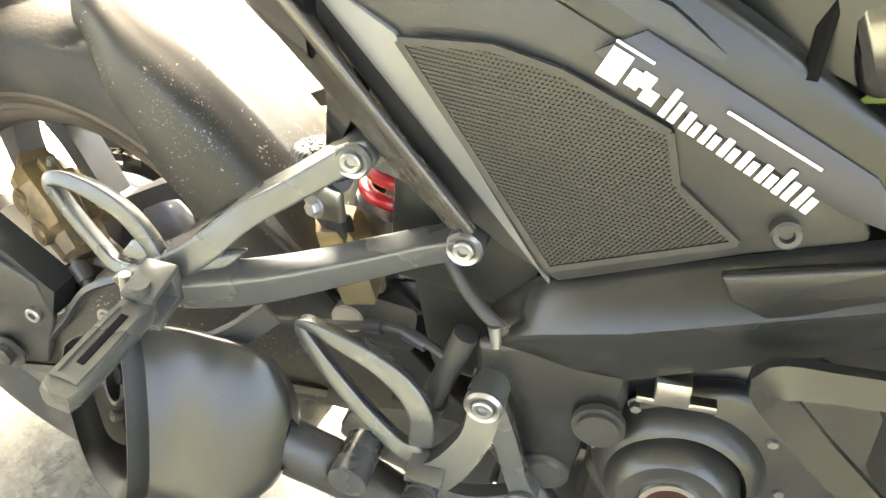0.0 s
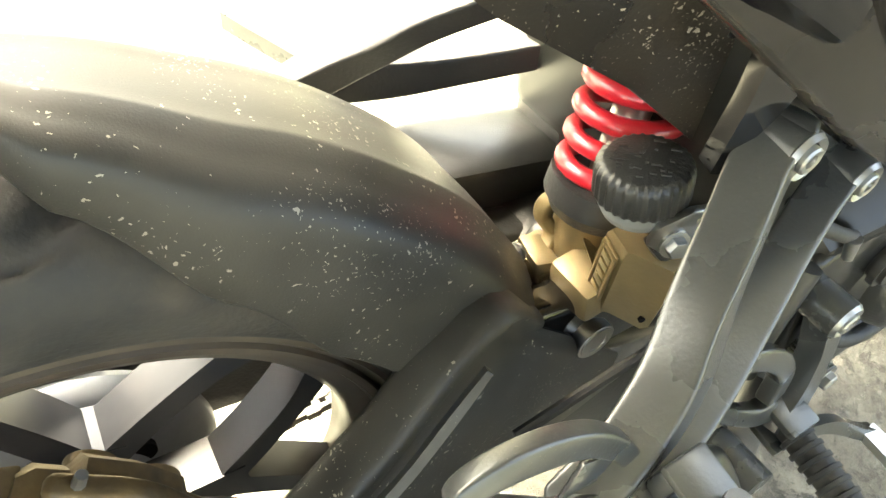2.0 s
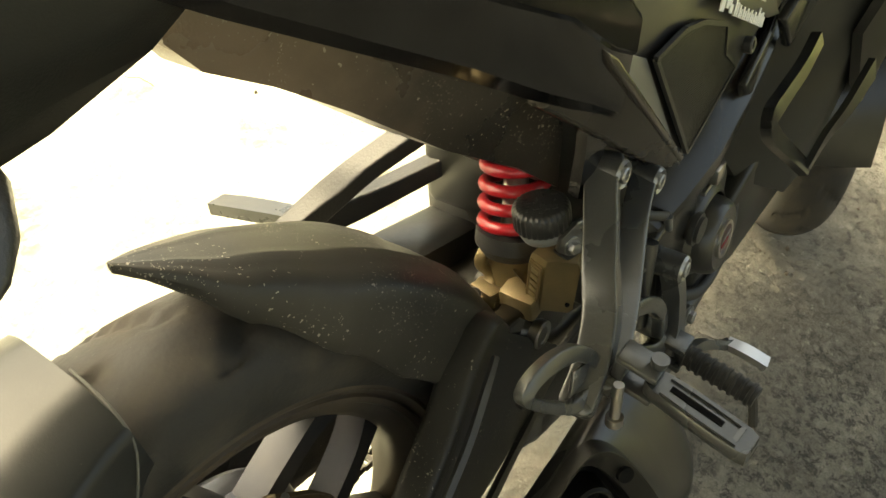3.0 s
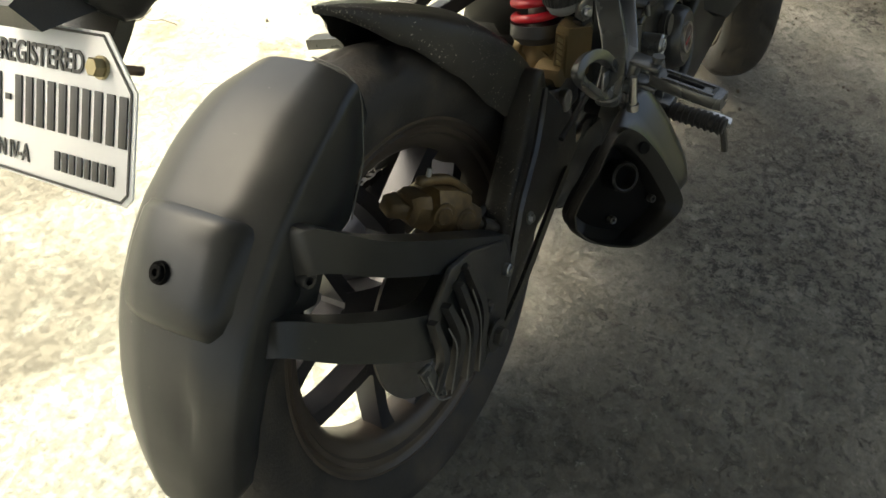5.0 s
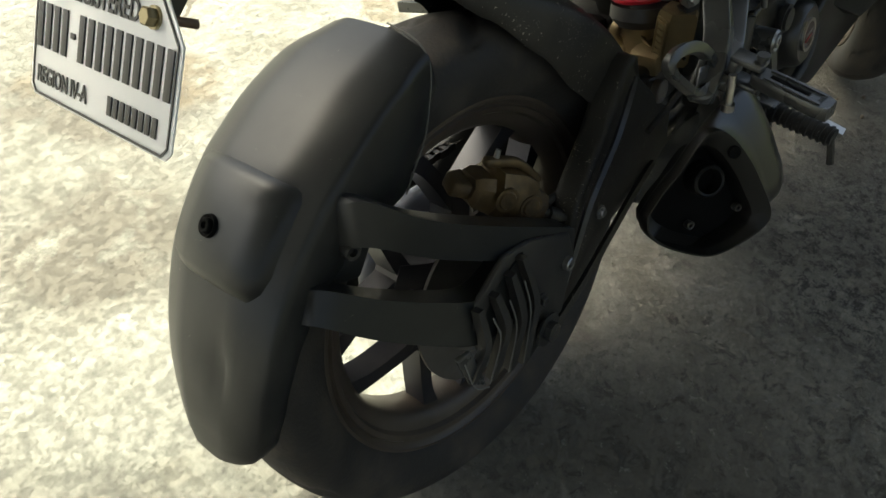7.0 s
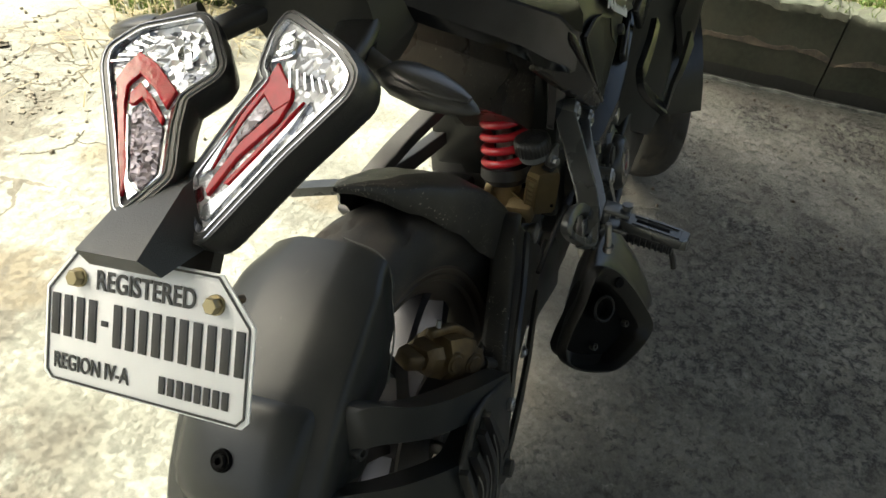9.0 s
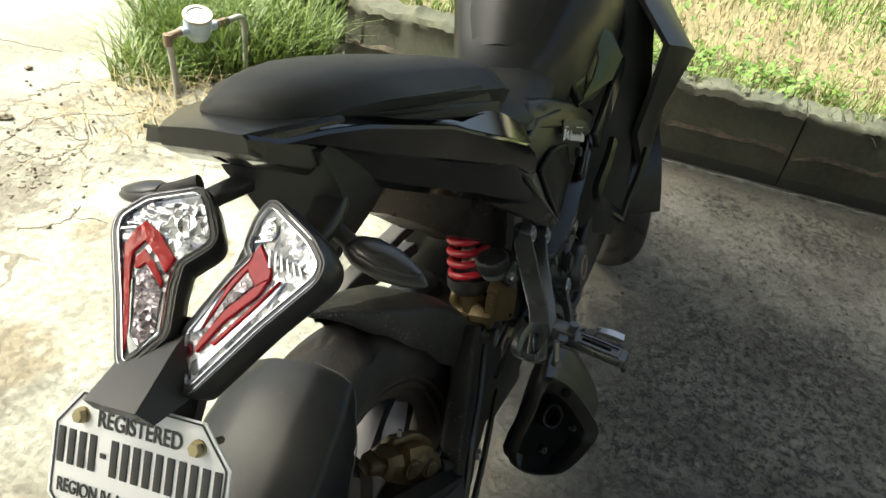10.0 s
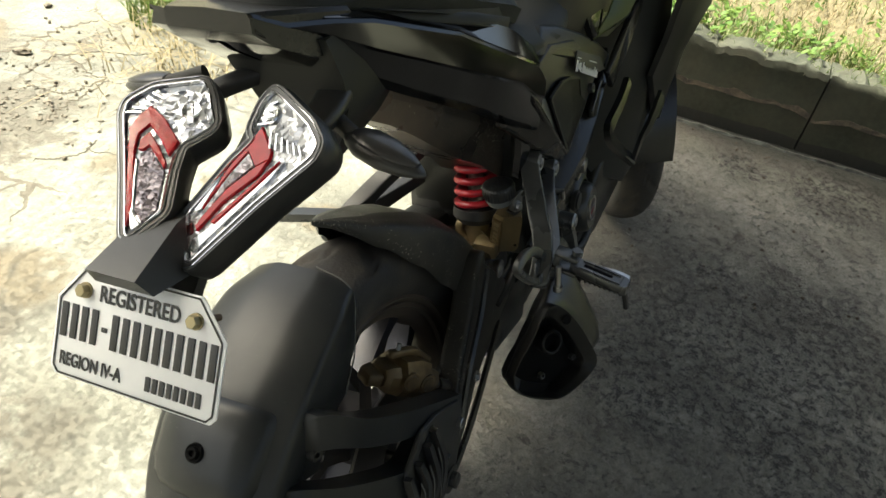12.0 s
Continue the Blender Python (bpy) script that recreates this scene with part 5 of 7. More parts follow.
# ---- passenger hangers, pegs and heel loops
def hanger(s):
    SIDE[0] = 2.8 if s > 0 else 0
    f = lambda p: (p[0], p[1] * s, p[2])
    fl = lambda ps: [f(p) for p in ps]
    nrm = (-0.25, s * 0.93, -0.20)
    armA = fl([(0.366, 0.147, 0.600), (0.350, 0.150, 0.590), (0.326, 0.163, 0.574), (0.297, 0.179, 0.554), (0.270, 0.196, 0.529), (0.240, 0.206, 0.508), (0.208, 0.210, 0.492)])
    armB = fl([(0.445, 0.149, 0.547), (0.420, 0.156, 0.540), (0.385, 0.168, 0.528), (0.336, 0.187, 0.513), (0.300, 0.200, 0.504), (0.262, 0.211, 0.498), (0.236, 0.217, 0.497)])
    root = part("passenger_hanger", joined(
        bar(armA, [0.024, 0.020, 0.0185, 0.0195, 0.022, 0.023, 0.016], 0.028, nrm, 10.0, 8, 44),
        bar(armB, [0.020, 0.019, 0.020, 0.023, 0.027, 0.026, 0.018], 0.025, nrm, 10.0, 8, 44),
        slab(fl([(0.300, 0.186, 0.528), (0.284, 0.198, 0.512), (0.262, 0.208, 0.502), (0.240, 0.214, 0.504), (0.270, 0.199, 0.524)]), Vector(nrm) * 0.010, 0.003),
        rod(f((0.363, 0.128, 0.597)), f((0.363, 0.160, 0.597)), 0.0138, bevel=0.003), rod(f((0.446, 0.130, 0.548)), f((0.446, 0.162, 0.548)), 0.0138, bevel=0.003),
        strap(fl([(0.372, 0.138, 0.590), (0.410, 0.134, 0.576), (0.446, 0.138, 0.552)]), 0.012, 0.008, (0, s, 0), 0.003)),
        CAST if s < 0 else DARK_CAST, moto, "grey cast passenger footrest hanger" if s < 0 else "")
    nrm = (-0.30, s * 0.82, 0.48)
    loop = fl([(0.238, 0.208, 0.511), (0.226, 0.205, 0.527), (0.209, 0.202, 0.542), (0.186, 0.200, 0.552), (0.162, 0.199, 0.556), (0.149, 0.199, 0.551), (0.155, 0.200, 0.539), (0.169, 0.203, 0.524), (0.184, 0.206, 0.510), (0.200, 0.210, 0.499), (0.224, 0.214, 0.499)])
    if s < 0:
        part("heel_loop", bar(loop, [0.011, 0.012, 0.0125, 0.0125, 0.011, 0.010, 0.0085, 0.0085, 0.009, 0.010, 0.012], 0.012, nrm, 7.0, 6, 24), CAST, root)
        part("heel_web", slab(fl([(0.200, 0.208, 0.505), (0.226, 0.211, 0.508), (0.234, 0.207, 0.517), (0.212, 0.205, 0.521)]), Vector(nrm) * -0.004, 0.001), CAST, root)
        part("brass_pin", joined(rod(f((0.225, 0.234, 0.514)), f((0.223, 0.235, 0.480)), 0.0042, bevel=0.001), rod(f((0.223, 0.235, 0.482)), f((0.2228, 0.235, 0.474)), 0.0068, bevel=0.001)), STEEL, root, "pale metal hinge pin")
    for q in ((0.363, 0.1615, 0.597), (0.446, 0.1635, 0.548)):
        part("hanger_bolt", joined(socket_bolt(f(q), (0, s, 0), 0.0075, 0.004), spin([(0.0085, 0.0), (0.0118, 0.002), (0.0134, -0.001)], f(q), (0, s, 0), 28)), BOLT, root, "socket-head bolt")
    h0, h1 = Vector(f((0.250, 0.236, 0.508))), Vector(f((0.240, 0.328, 0.492)))
    d = (h1 - h0).normalized()
    if s > 0:
        part("passenger_peg", strap([(0.262, 0.215, 0.500), (0.255, 0.245, 0.500), (0.240, 0.290, 0.500), (0.232, 0.318, 0.498)], [0.020, 0.026, 0.027, 0.024], 0.014, (0, 0.2, 1), 0.004), CAST, root)
        return root
    part("hinge_clevis", joined(block((0.025, 0.034, 0.006), f((0.250, 0.240, 0.520)), (s * -12, 0, 0), 0.002), block((0.025, 0.034, 0.006), f((0.250, 0.238, 0.496)), (s * -12, 0, 0), 0.002),
                                block((0.025, 0.010, 0.026), f((0.250, 0.226, 0.508)), (s * -12, 0, 0), 0.002)), CAST, root)
    part("hinge_pin", joined(rod(f((0.252, 0.248, 0.488)), f((0.252, 0.252, 0.528)), 0.0055, bevel=0.001), rod(f((0.252, 0.252, 0.525)), f((0.252, 0.2525, 0.5285)), 0.0068, bevel=0.001)), CAST, root)
    side = Vector((0.995, 0.10 * s, 0)).normalized()
    top = Vector((0, 0, 1))

    def outline(k, h):
        out = []
        for a, w in ((0.012, 0.62), (0.020, 0.92), (0.040, 1.0), (0.070, 1.04), (0.088, 1.0), (0.095, 0.80)):
            out.append((a, w))
        right = [h0 + d * a + side * 0.0135 * w * k + top * h for a, w in out]
        left = [h0 + d * a - side * 0.0135 * w * k + top * h for a, w in out[::-1]]
        return right + left

    peg = part("passenger_peg", soften(loft([outline(0.80, -0.008), outline(1.0, -0.004), outline(1.0, 0.004), outline(0.92, 0.0065)]), 0.0015, 2, 40), CAST, root, "grey folding passenger footpeg with a slotted pad", smooth=50)
    for u in (-1, 1):
        part("peg_rib", strap([h0 + d * 0.026 + side * 0.0085 * u + top * 0.0070, h0 + d * 0.055 + side * 0.0092 * u + top * 0.0072, h0 + d * 0.086 + side * 0.0088 * u + top * 0.0070], 0.0035, 0.003, top, 0.001), CAST, peg)
    part("peg_slot", strap([h0 + d * 0.030 + top * 0.0066, h0 + d * 0.072 + top * 0.0066], 0.0055, 0.0012, top, 0.0003, curve=False), SHADE_BLACK, peg)
    part("peg_rib", strap([h0 + d * 0.084 - side * 0.008 + top * 0.007, h0 + d * 0.084 + side * 0.008 + top * 0.007], 0.0035, 0.003, top, 0.001, curve=False), CAST, peg)
    return root


hanger(-1)
hanger(1)
SIDE[0] = 0
part("subframe_strut", strap([(0.352, -0.138, 0.650), (0.348, -0.137, 0.622), (0.342, -0.134, 0.598), (0.338, -0.132, 0.580)], [0.030, 0.022, 0.012, 0.006], 0.012, (-0.3, -1, 0.1), 0.003), GLOSS, moto, "gloss black tapering subframe strut")

# rider's rear set
rear_set = part("rider_footrest_bracket", joined(
    rod((0.480, -0.150, 0.432), (0.480, -0.192, 0.432), 0.0155, bevel=0.003),
    strap([(0.480, -0.178, 0.432), (0.478, -0.188, 0.400), (0.462, -0.198, 0.368), (0.440, -0.204, 0.345)], [0.026, 0.024, 0.028, 0.034], 0.018, (0.1, -1, 0.2), 0.005),
    strap([(0.482, -0.178, 0.428), (0.500, -0.182, 0.395), (0.515, -0.184, 0.355), (0.525, -0.184, 0.335)], [0.022, 0.018, 0.017, 0.020], 0.014, (0.1, -1, 0.2), 0.004),
    strap([(0.525, -0.184, 0.335), (0.480, -0.198, 0.330), (0.440, -0.204, 0.340)], 0.016, 0.014, (0.1, -1, 0.2), 0.004),
    rod((0.522, -0.17, 0.336), (0.522, -0.194, 0.336), 0.013, bevel=0.003)), CAST, moto, "grey cast rider footrest bracket")
part("heel_guard", bar([(0.436, -0.192, 0.378), (0.434, -0.190, 0.402), (0.421, -0.186, 0.422), (0.396, -0.182, 0.438), (0.365, -0.178, 0.447), (0.328, -0.173, 0.453), (0.336, -0.177, 0.436), (0.362, -0.182, 0.408), (0.390, -0.187, 0.383), (0.418, -0.193, 0.366), (0.434, -0.196, 0.366)],
                         [0.020, 0.019, 0.018, 0.016, 0.014, 0.008, 0.012, 0.013, 0.013, 0.015, 0.019], 0.013, (0.1, -1, 0.3), 7.0, 6, 24), CAST, rear_set)
part("bracket_bolt", joined(socket_bolt((0.480, -0.193, 0.432), (0, -1, 0), 0.0085, 0.004), spin([(0.0095, 0.0), (0.013, 0.002), (0.015, -0.001)], (0.480, -0.193, 0.432), (0, -1, 0), 28)), BOLT, rear_set)
part("bracket_bolt", hexbolt((0.522, -0.195, 0.336), (0, -1, 0), 0.008, 0.006), BOLT, rear_set)
peg = part("rider_peg", tube([(0.448, -0.212, 0.352), (0.443, -0.25, 0.348), (0.437, -0.300, 0.343)], 0.0115, 14), RUBBER, rear_set, "black knurled rubber rider footpeg")
for k in range(9):
    y = -0.222 - 0.009 * k
    part("peg_rib", spin([(0.0115, -0.0022), (0.0135, -0.0016), (0.0135, 0.0016), (0.0115, 0.0022)], (0.4475 + (y + 0.212) * 0.125, y, 0.352 + (y + 0.212) * 0.1), (0.125, 1, 0.1), 14), RUBBER, peg)
part("peg_feeler", tube([(0.438, -0.296, 0.340), (0.437, -0.300, 0.325), (0.436, -0.304, 0.305)], 0.005, 8), DARK_CAST, peg)
part("peg_clevis", joined(block((0.030, 0.030, 0.007), (0.446, -0.208, 0.366), (10, 0, 0), 0.002), block((0.030, 0.030, 0.007), (0.446, -0.206, 0.340), (10, 0, 0), 0.002)), CAST, rear_set)
pedal = part("brake_pedal", strap([(0.470, -0.215, 0.330), (0.510, -0.222, 0.315), (0.545, -0.235, 0.292), (0.560, -0.240, 0.285)], [0.012, 0.012, 0.011, 0.012], 0.010, (0, -1, 0.2), 0.003), CAST, rear_set, "grey brake pedal")
part("pedal_tip", strap([(0.556, -0.238, 0.288), (0.558, -0.262, 0.284), (0.560, -0.286, 0.276)], [0.016, 0.018, 0.018], 0.009, (0, 0, 1), 0.003), STEEL, pedal, "bright worn pedal tip")
part("return_spring", coil((0.47, -0.178, 0.36), (0.5, 0, 0.6), 0.005, 0.0012, 0.003, 11, 12), STEEL, rear_set)
part("passenger_peg_mount", rod((0.388, -0.19, 0.352), (0.388, -0.232, 0.352), 0.016, bevel=0.003), CAST, rear_set)
part("brake_cylinder", joined(rod((0.435, -0.165, 0.395), (0.455, -0.160, 0.47), 0.010, bevel=0.002), rod((0.431, -0.166, 0.38), (0.436, -0.165, 0.397), 0.013, bevel=0.002)), DARK_CAST, rear_set)
part("brake_line", tube([(0.445, -0.165, 0.445), (0.40, -0.150, 0.448), (0.34, -0.140, 0.425), (0.25, -0.135, 0.40)], 0.004, 8), RUBBER, moto)
part("line_clip", joined(rod((0.405, -0.152, 0.448), (0.425, -0.158, 0.446), 0.0058, 0.0058, 10), rod((0.37, -0.145, 0.438), (0.385, -0.148, 0.443), 0.0058, 0.0058, 10)), DECAL_BLUE, moto)

# ---- exhaust
def exhaust():
    """A rounded triangular can whose tail is cut on the slant."""
    lip = [(0.122, -0.203, 0.385), (0.139, -0.208, 0.404), (0.161, -0.216, 0.423), (0.190, -0.224, 0.451), (0.207, -0.233, 0.458), (0.221, -0.247, 0.445), (0.232, -0.266, 0.415), (0.238, -0.281, 0.385), (0.241, -0.295, 0.354), (0.231, -0.294, 0.337), (0.201, -0.279, 0.324), (0.172, -0.261, 0.320), (0.148, -0.241, 0.332), (0.129, -0.222, 0.348), (0.119, -0.208, 0.367)]
    lip = [Vector(p) for p in smooth_path(lip + [lip[0]], 4)[:-1]]
    ctr = sum(lip, Vector()) / len(lip)

    def ring(k, fwd):
        return [ctr + (p - ctr) * k + Vector((fwd, 0.12 * fwd, 0.06 * fwd)) for p in lip]

    def front(k, x):
        out = []
        for p in lip:
            d = x - p.x
            q = Vector((x, p.y + 0.14 * d, p.z + 0.02 * d))
            m = Vector((x, -0.236, 0.380))
            out.append(m + (q - m) * k)
        return out

    ax = Vector((-0.531, -0.794, 0.297)).normalized()
    sunk = lambda k, dep: [ctr + (p - ctr) * k - ax * dep for p in lip]
    body = loft([sunk(0.99, 0.008), sunk(1.008, 0.014), [a * 0.5 + b * 0.5 for a, b in zip(sunk(1.015, 0.02), front(1.0, 0.295))], front(0.99, 0.290), front(0.95, 0.308), front(0.85, 0.322), front(0.55, 0.336), front(0.30, 0.342)], caps=False)
    can = part("muffler", body, MUFFLER, moto, "satin black stubby muffler", smooth=60)
    # broad bevelled frame round a deep three-cornered recess that lies off the middle
    off = Vector((-0.006, 0.007, -0.005))
    frame_in = lambda k, dep: [ctr + off + (p - ctr) * k - ax * dep for p in lip]
    cap = loft([sunk(1.004, 0.014), sunk(1.014, 0.008), sunk(1.012, 0.001), sunk(0.995, -0.003), sunk(0.97, -0.003), frame_in(0.86, 0.001), frame_in(0.84, 0.004), frame_in(0.825, 0.010), frame_in(0.78, 0.034)], caps=False)
    part("cap_face", loft([frame_in(0.79, 0.026), frame_in(0.74, 0.034)]), SHADE_BLACK, can)
    part("end_cap", cap, END_CAP, can, "satin black slanted muffler end cap", smooth=38)
    hole = Vector((0.1924, -0.2443, 0.402))
    part("outlet_pipe", joined(spin([(0.0145, -0.022), (0.0145, 0.002), (0.0165, 0.003), (0.0185, 0.001), (0.0190, -0.03)], hole - ax * 0.008, ax, 32)), END_CAP, can)
    part("outlet_bore", rod(hole - ax * 0.024, hole - ax * 0.0225, 0.0148), SHADE_BLACK, can)
    for q in ((0.2192, -0.2787, 0.3578), (0.1683, -0.2467, 0.3523)):
        part("cap_bolt", socket_bolt(Vector(q) - ax * 0.022, ax, 0.005, 0.004), DARK_CAST, can)
    part("cap_hole", spin([(0.0, 0.0005), (0.0055, 0.0005), (0.0068, 0.0012), (0.0075, -0.002)], (0.2165, -0.2530, 0.4310), ax, 24), SHADE_BLACK, can)
    part("hanger_lug", joined(strap([(0.265, -0.215, 0.440), (0.29, -0.205, 0.455), (0.31, -0.19, 0.47)], 0.022, 0.006, (0, 1, 0.3), 0.002)), DARK_CAST, can)
    part("header_pipe", tube([(0.325, -0.225, 0.37), (0.40, -0.20, 0.31), (0.52, -0.17, 0.20), (0.66, -0.12, 0.17), (0.85, -0.05, 0.18), (1.0, 0, 0.30)], 0.022, 16), DARK_CAST, can)
    return can


exhaust()

# ---- engine and frame
engine = part("engine", block((0.30, 0.26, 0.24), (0.72, 0, 0.36), (0, 0, 0), 0.02), ENGINE, moto, "dark grey engine block")
part("cylinder", block((0.20, 0.20, 0.30), (0.83, 0, 0.52), (0, 18, 0), 0.02), ENGINE, engine)
part("sump", block((0.26, 0.20, 0.12), (0.62, 0, 0.25), (0, 0, 0), 0.02), ENGINE, engine)
part("gearbox", block((0.20, 0.18, 0.16), (0.50, 0, 0.42), (0, 0, 0), 0.02), DARK_CAST, engine)
part("clutch_cover", joined(spin([(0, 0.040), (0.034, 0.040), (0.040, 0.041), (0.046, 0.037), (0.050, 0.026), (0.052, 0.0), (0.0, 0.0)], (0.630, -0.150, 0.375), (0, -1, 0.08), 48), spin([(0.050, 0.028), (0.056, 0.026), (0.063, 0.016), (0.068, 0.0), (0.05, 0.0)], (0.634, -0.142, 0.378), (0, -1, 0.05), 48)), ENGINE, engine, "round grey clutch cover")
part("side_case", slab([(0.565, -0.128, 0.345), (0.575, -0.128, 0.41), (0.60, -0.128, 0.452), (0.655, -0.128, 0.468), (0.705, -0.128, 0.455), (0.75, -0.128, 0.40), (0.76, -0.128, 0.32), (0.70, -0.128, 0.29), (0.60, -0.128, 0.295)], (0, -0.022, 0), 0.008, 3), ENGINE, engine, "grey engine side case")
part("badge_ring", spin([(0.0195, 0.0), (0.020, 0.003), (0.0245, 0.003), (0.025, 0.0)], (0.630, -0.190, 0.378), (0, -1, 0.08), 40), STEEL, engine, "bright badge ring")
part("badge", rod((0.630, -0.189, 0.378), (0.630, -0.1915, 0.378), 0.0198, seg=40), RED_DISC, engine, "dark red badge")
part("badge_bar", block((0.026, 0.001, 0.0065), (0.630, -0.1922, 0.3815), (4, -12, 0), 0.0003), BOLT, engine)
part("badge_bar", block((0.020, 0.001, 0.0040), (0.631, -0.1922, 0.3725), (4, -12, 0), 0.0003), RED_SPRING, engine)
for a in range(0, 360, 45):
    d = Vector((math.cos(radians(a)), 0, math.sin(radians(a))))
    part("cover_bolt", hexbolt(Vector((0.640, -0.145, 0.380)) + d * 0.071, (0, -1, 0), 0.0045, 0.006, 1.4), BOLT, engine)
part("cable_bracket", joined(block((0.055, 0.010, 0.006), (0.612, -0.165, 0.462), (0, -8, 0), 0.001), block((0.024, 0.016, 0.020), (0.606, -0.170, 0.478), (0, -8, 0), 0.002)), STEEL, engine, "bright cable bracket")
part("filler_cap", joined(rod((0.565, -0.13, 0.425), (0.565, -0.180, 0.425), 0.016, bevel=0.003), rod((0.565, -0.17, 0.425), (0.565, -0.176, 0.425), 0.020, bevel=0.001)), DARK_CAST, engine)
part("round_plug", joined(spin([(0, 0.006), (0.014, 0.006), (0.016, 0.003), (0.020, 0.003), (0.021, -0.01)], (0.535, -0.165, 0.350), (0, -1, 0), 32)), DARK_CAST, engine)
part("lower_hose", tube([(0.58, -0.15, 0.30), (0.66, -0.17, 0.27), (0.78, -0.16, 0.30), (0.86, -0.12, 0.42)], 0.008, 10), RUBBER, engine)
part("underframe", joined(tube([(0.47, -0.13, 0.36), (0.60, -0.15, 0.235), (0.78, -0.14, 0.22), (0.95, -0.10, 0.34)], 0.014, 12), tube([(0.47, 0.13, 0.36), (0.60, 0.15, 0.235), (0.78, 0.14, 0.22), (0.95, 0.10, 0.34)], 0.014, 12)), DARK_CAST, moto)
part("side_stand", joined(tube([(0.52, 0.13, 0.27), (0.50, 0.20, 0.17), (0.47, 0.265, 0.062)], 0.010, 12), block((0.05, 0.03, 0.008), (0.468, 0.272, 0.057), (12, 0, 0), 0.002)), DARK_CAST, moto, "side stand, swung down on the bike's left")

# perimeter frame spar, a broad satin casting on each side
for s in (-1, 1):
    SIDE[0] = 2 if s > 0 else 0
    top = [(0.470, 0.490), (0.505, 0.530), (0.56, 0.560), (0.63, 0.592), (0.72, 0.628), (0.84, 0.70), (0.96, 0.79)]
    low = [(0.462, 0.452), (0.52, 0.455), (0.575, 0.470), (0.65, 0.512), (0.72, 0.545), (0.86, 0.61), (1.0, 0.70)]
    yy = [0.160, 0.172, 0.182, 0.182, 0.176, 0.150, 0.10]
    rings = []
    for (x0, z0), (x1, z1), y in zip(top, low, yy):
        drop = min(0.034, (z0 - z1) * 0.42)
        rings.append([(x0, s * (y - 0.055), z0 - 0.004), (x0, s * (y - 0.026), z0), (x0 + 0.001, s * (y - 0.020), z0 - 0.003), (x0 + 0.004, s * (y + 0.001), z0 - drop), ((x0 + x1) / 2, s * (y + 0.001), (z0 + z1) / 2 - 0.006), (x1, s * (y - 0.010), z1 + 0.006), (x1, s * (y - 0.05), z1)])
    part("frame_spar", soften(loft(rings), 0.004, 3, 25), SATIN, moto, "satin black perimeter frame spar", smooth=30)
    inset = [(0.606, 0.590), (0.616, 0.573), (0.640, 0.566), (0.70, 0.585), (0.775, 0.630), (0.768, 0.652), (0.69, 0.616)]
    part("spar_panel", slab([(x, s * (0.1830 - max(0, x - 0.64) * 0.13), z - 0.004) for x, z in inset], (0, -s * 0.01, 0), 0.003, 3), SATIN, moto)
    pl = [(0.462, 0.470), (0.50, 0.480), (0.575, 0.476), (0.582, 0.44), (0.560, 0.40), (0.556, 0.335), (0.530, 0.315), (0.500, 0.33), (0.488, 0.40), (0.468, 0.43)]
    part("pivot_plate", slab([(x, s * 0.166, z) for x, z in pl], (0, -s * 0.04, 0), 0.008, 3), SATIN, moto, "satin black swingarm pivot plate")
SIDE[0] = 0
part("rubber_pipe", tube([(0.432, -0.140, 0.520), (0.448, -0.150, 0.505), (0.466, -0.160, 0.495), (0.482, -0.166, 0.488)], 0.0052, 10), RUBBER, moto)
part("pipe_clip", rod((0.476, -0.168, 0.492), (0.480, -0.170, 0.474), 0.0052, 0.0036, 10), BOLT, moto)
SIDE[0] = 1
part("shock_linkage", joined(block((0.15, 0.11, 0.115), (0.42, -0.005, 0.250), (0, 6, 0), 0.02), block((0.07, 0.12, 0.05), (0.36, 0.0, 0.235), (0, 20, 0), 0.012)), DARK_CAST, moto, "dark cast shock linkage under the swingarm")
part("battery_box", block((0.12, 0.20, 0.16), (0.44, 0.01, 0.56), (0, 0, 0), 0.012), TANK, moto)
part("inner_mudguard", slab([(0.36, -0.075, 0.66), (0.47, -0.075, 0.60), (0.47, -0.075, 0.38), (0.42, -0.075, 0.38), (0.39, -0.075, 0.50)], (0, 0.15, 0), 0.01), TANK, moto)
part("coolant_tank", block((0.15, 0.075, 0.075), (0.358, 0.090, 0.425), (0, 8, 0), 0.010), BLACK_PLASTIC, moto, "black plastic box beside the shock")

# ---- tail: seat, cowl, undertail
SIDE[0] = 0
# tail tip: a flat rear face under a short deck
tip_rows = ((-0.122, -0.058, 0.030, 0.943, 0.926), (-0.105, -0.0635, 0.040, 0.9405, 0.912), (-0.07, -0.076, 0.058, 0.9345, 0.893), (-0.02, -0.090, 0.074, 0.925, 0.88))
tail = part("tail_tip", soften(loft([[(x, r + 0.003, t), (x, (r + l) / 2, t + 0.002), (x, l - 0.003, t), (x, l, t - 0.004), (x, l, b), (x, r, b), (x, r, t - 0.004)] for x, r, l, t, b in tip_rows]), 0.0012, 2, 50), SATIN, moto, "satin black tail tip with a flat rear face", smooth=35)
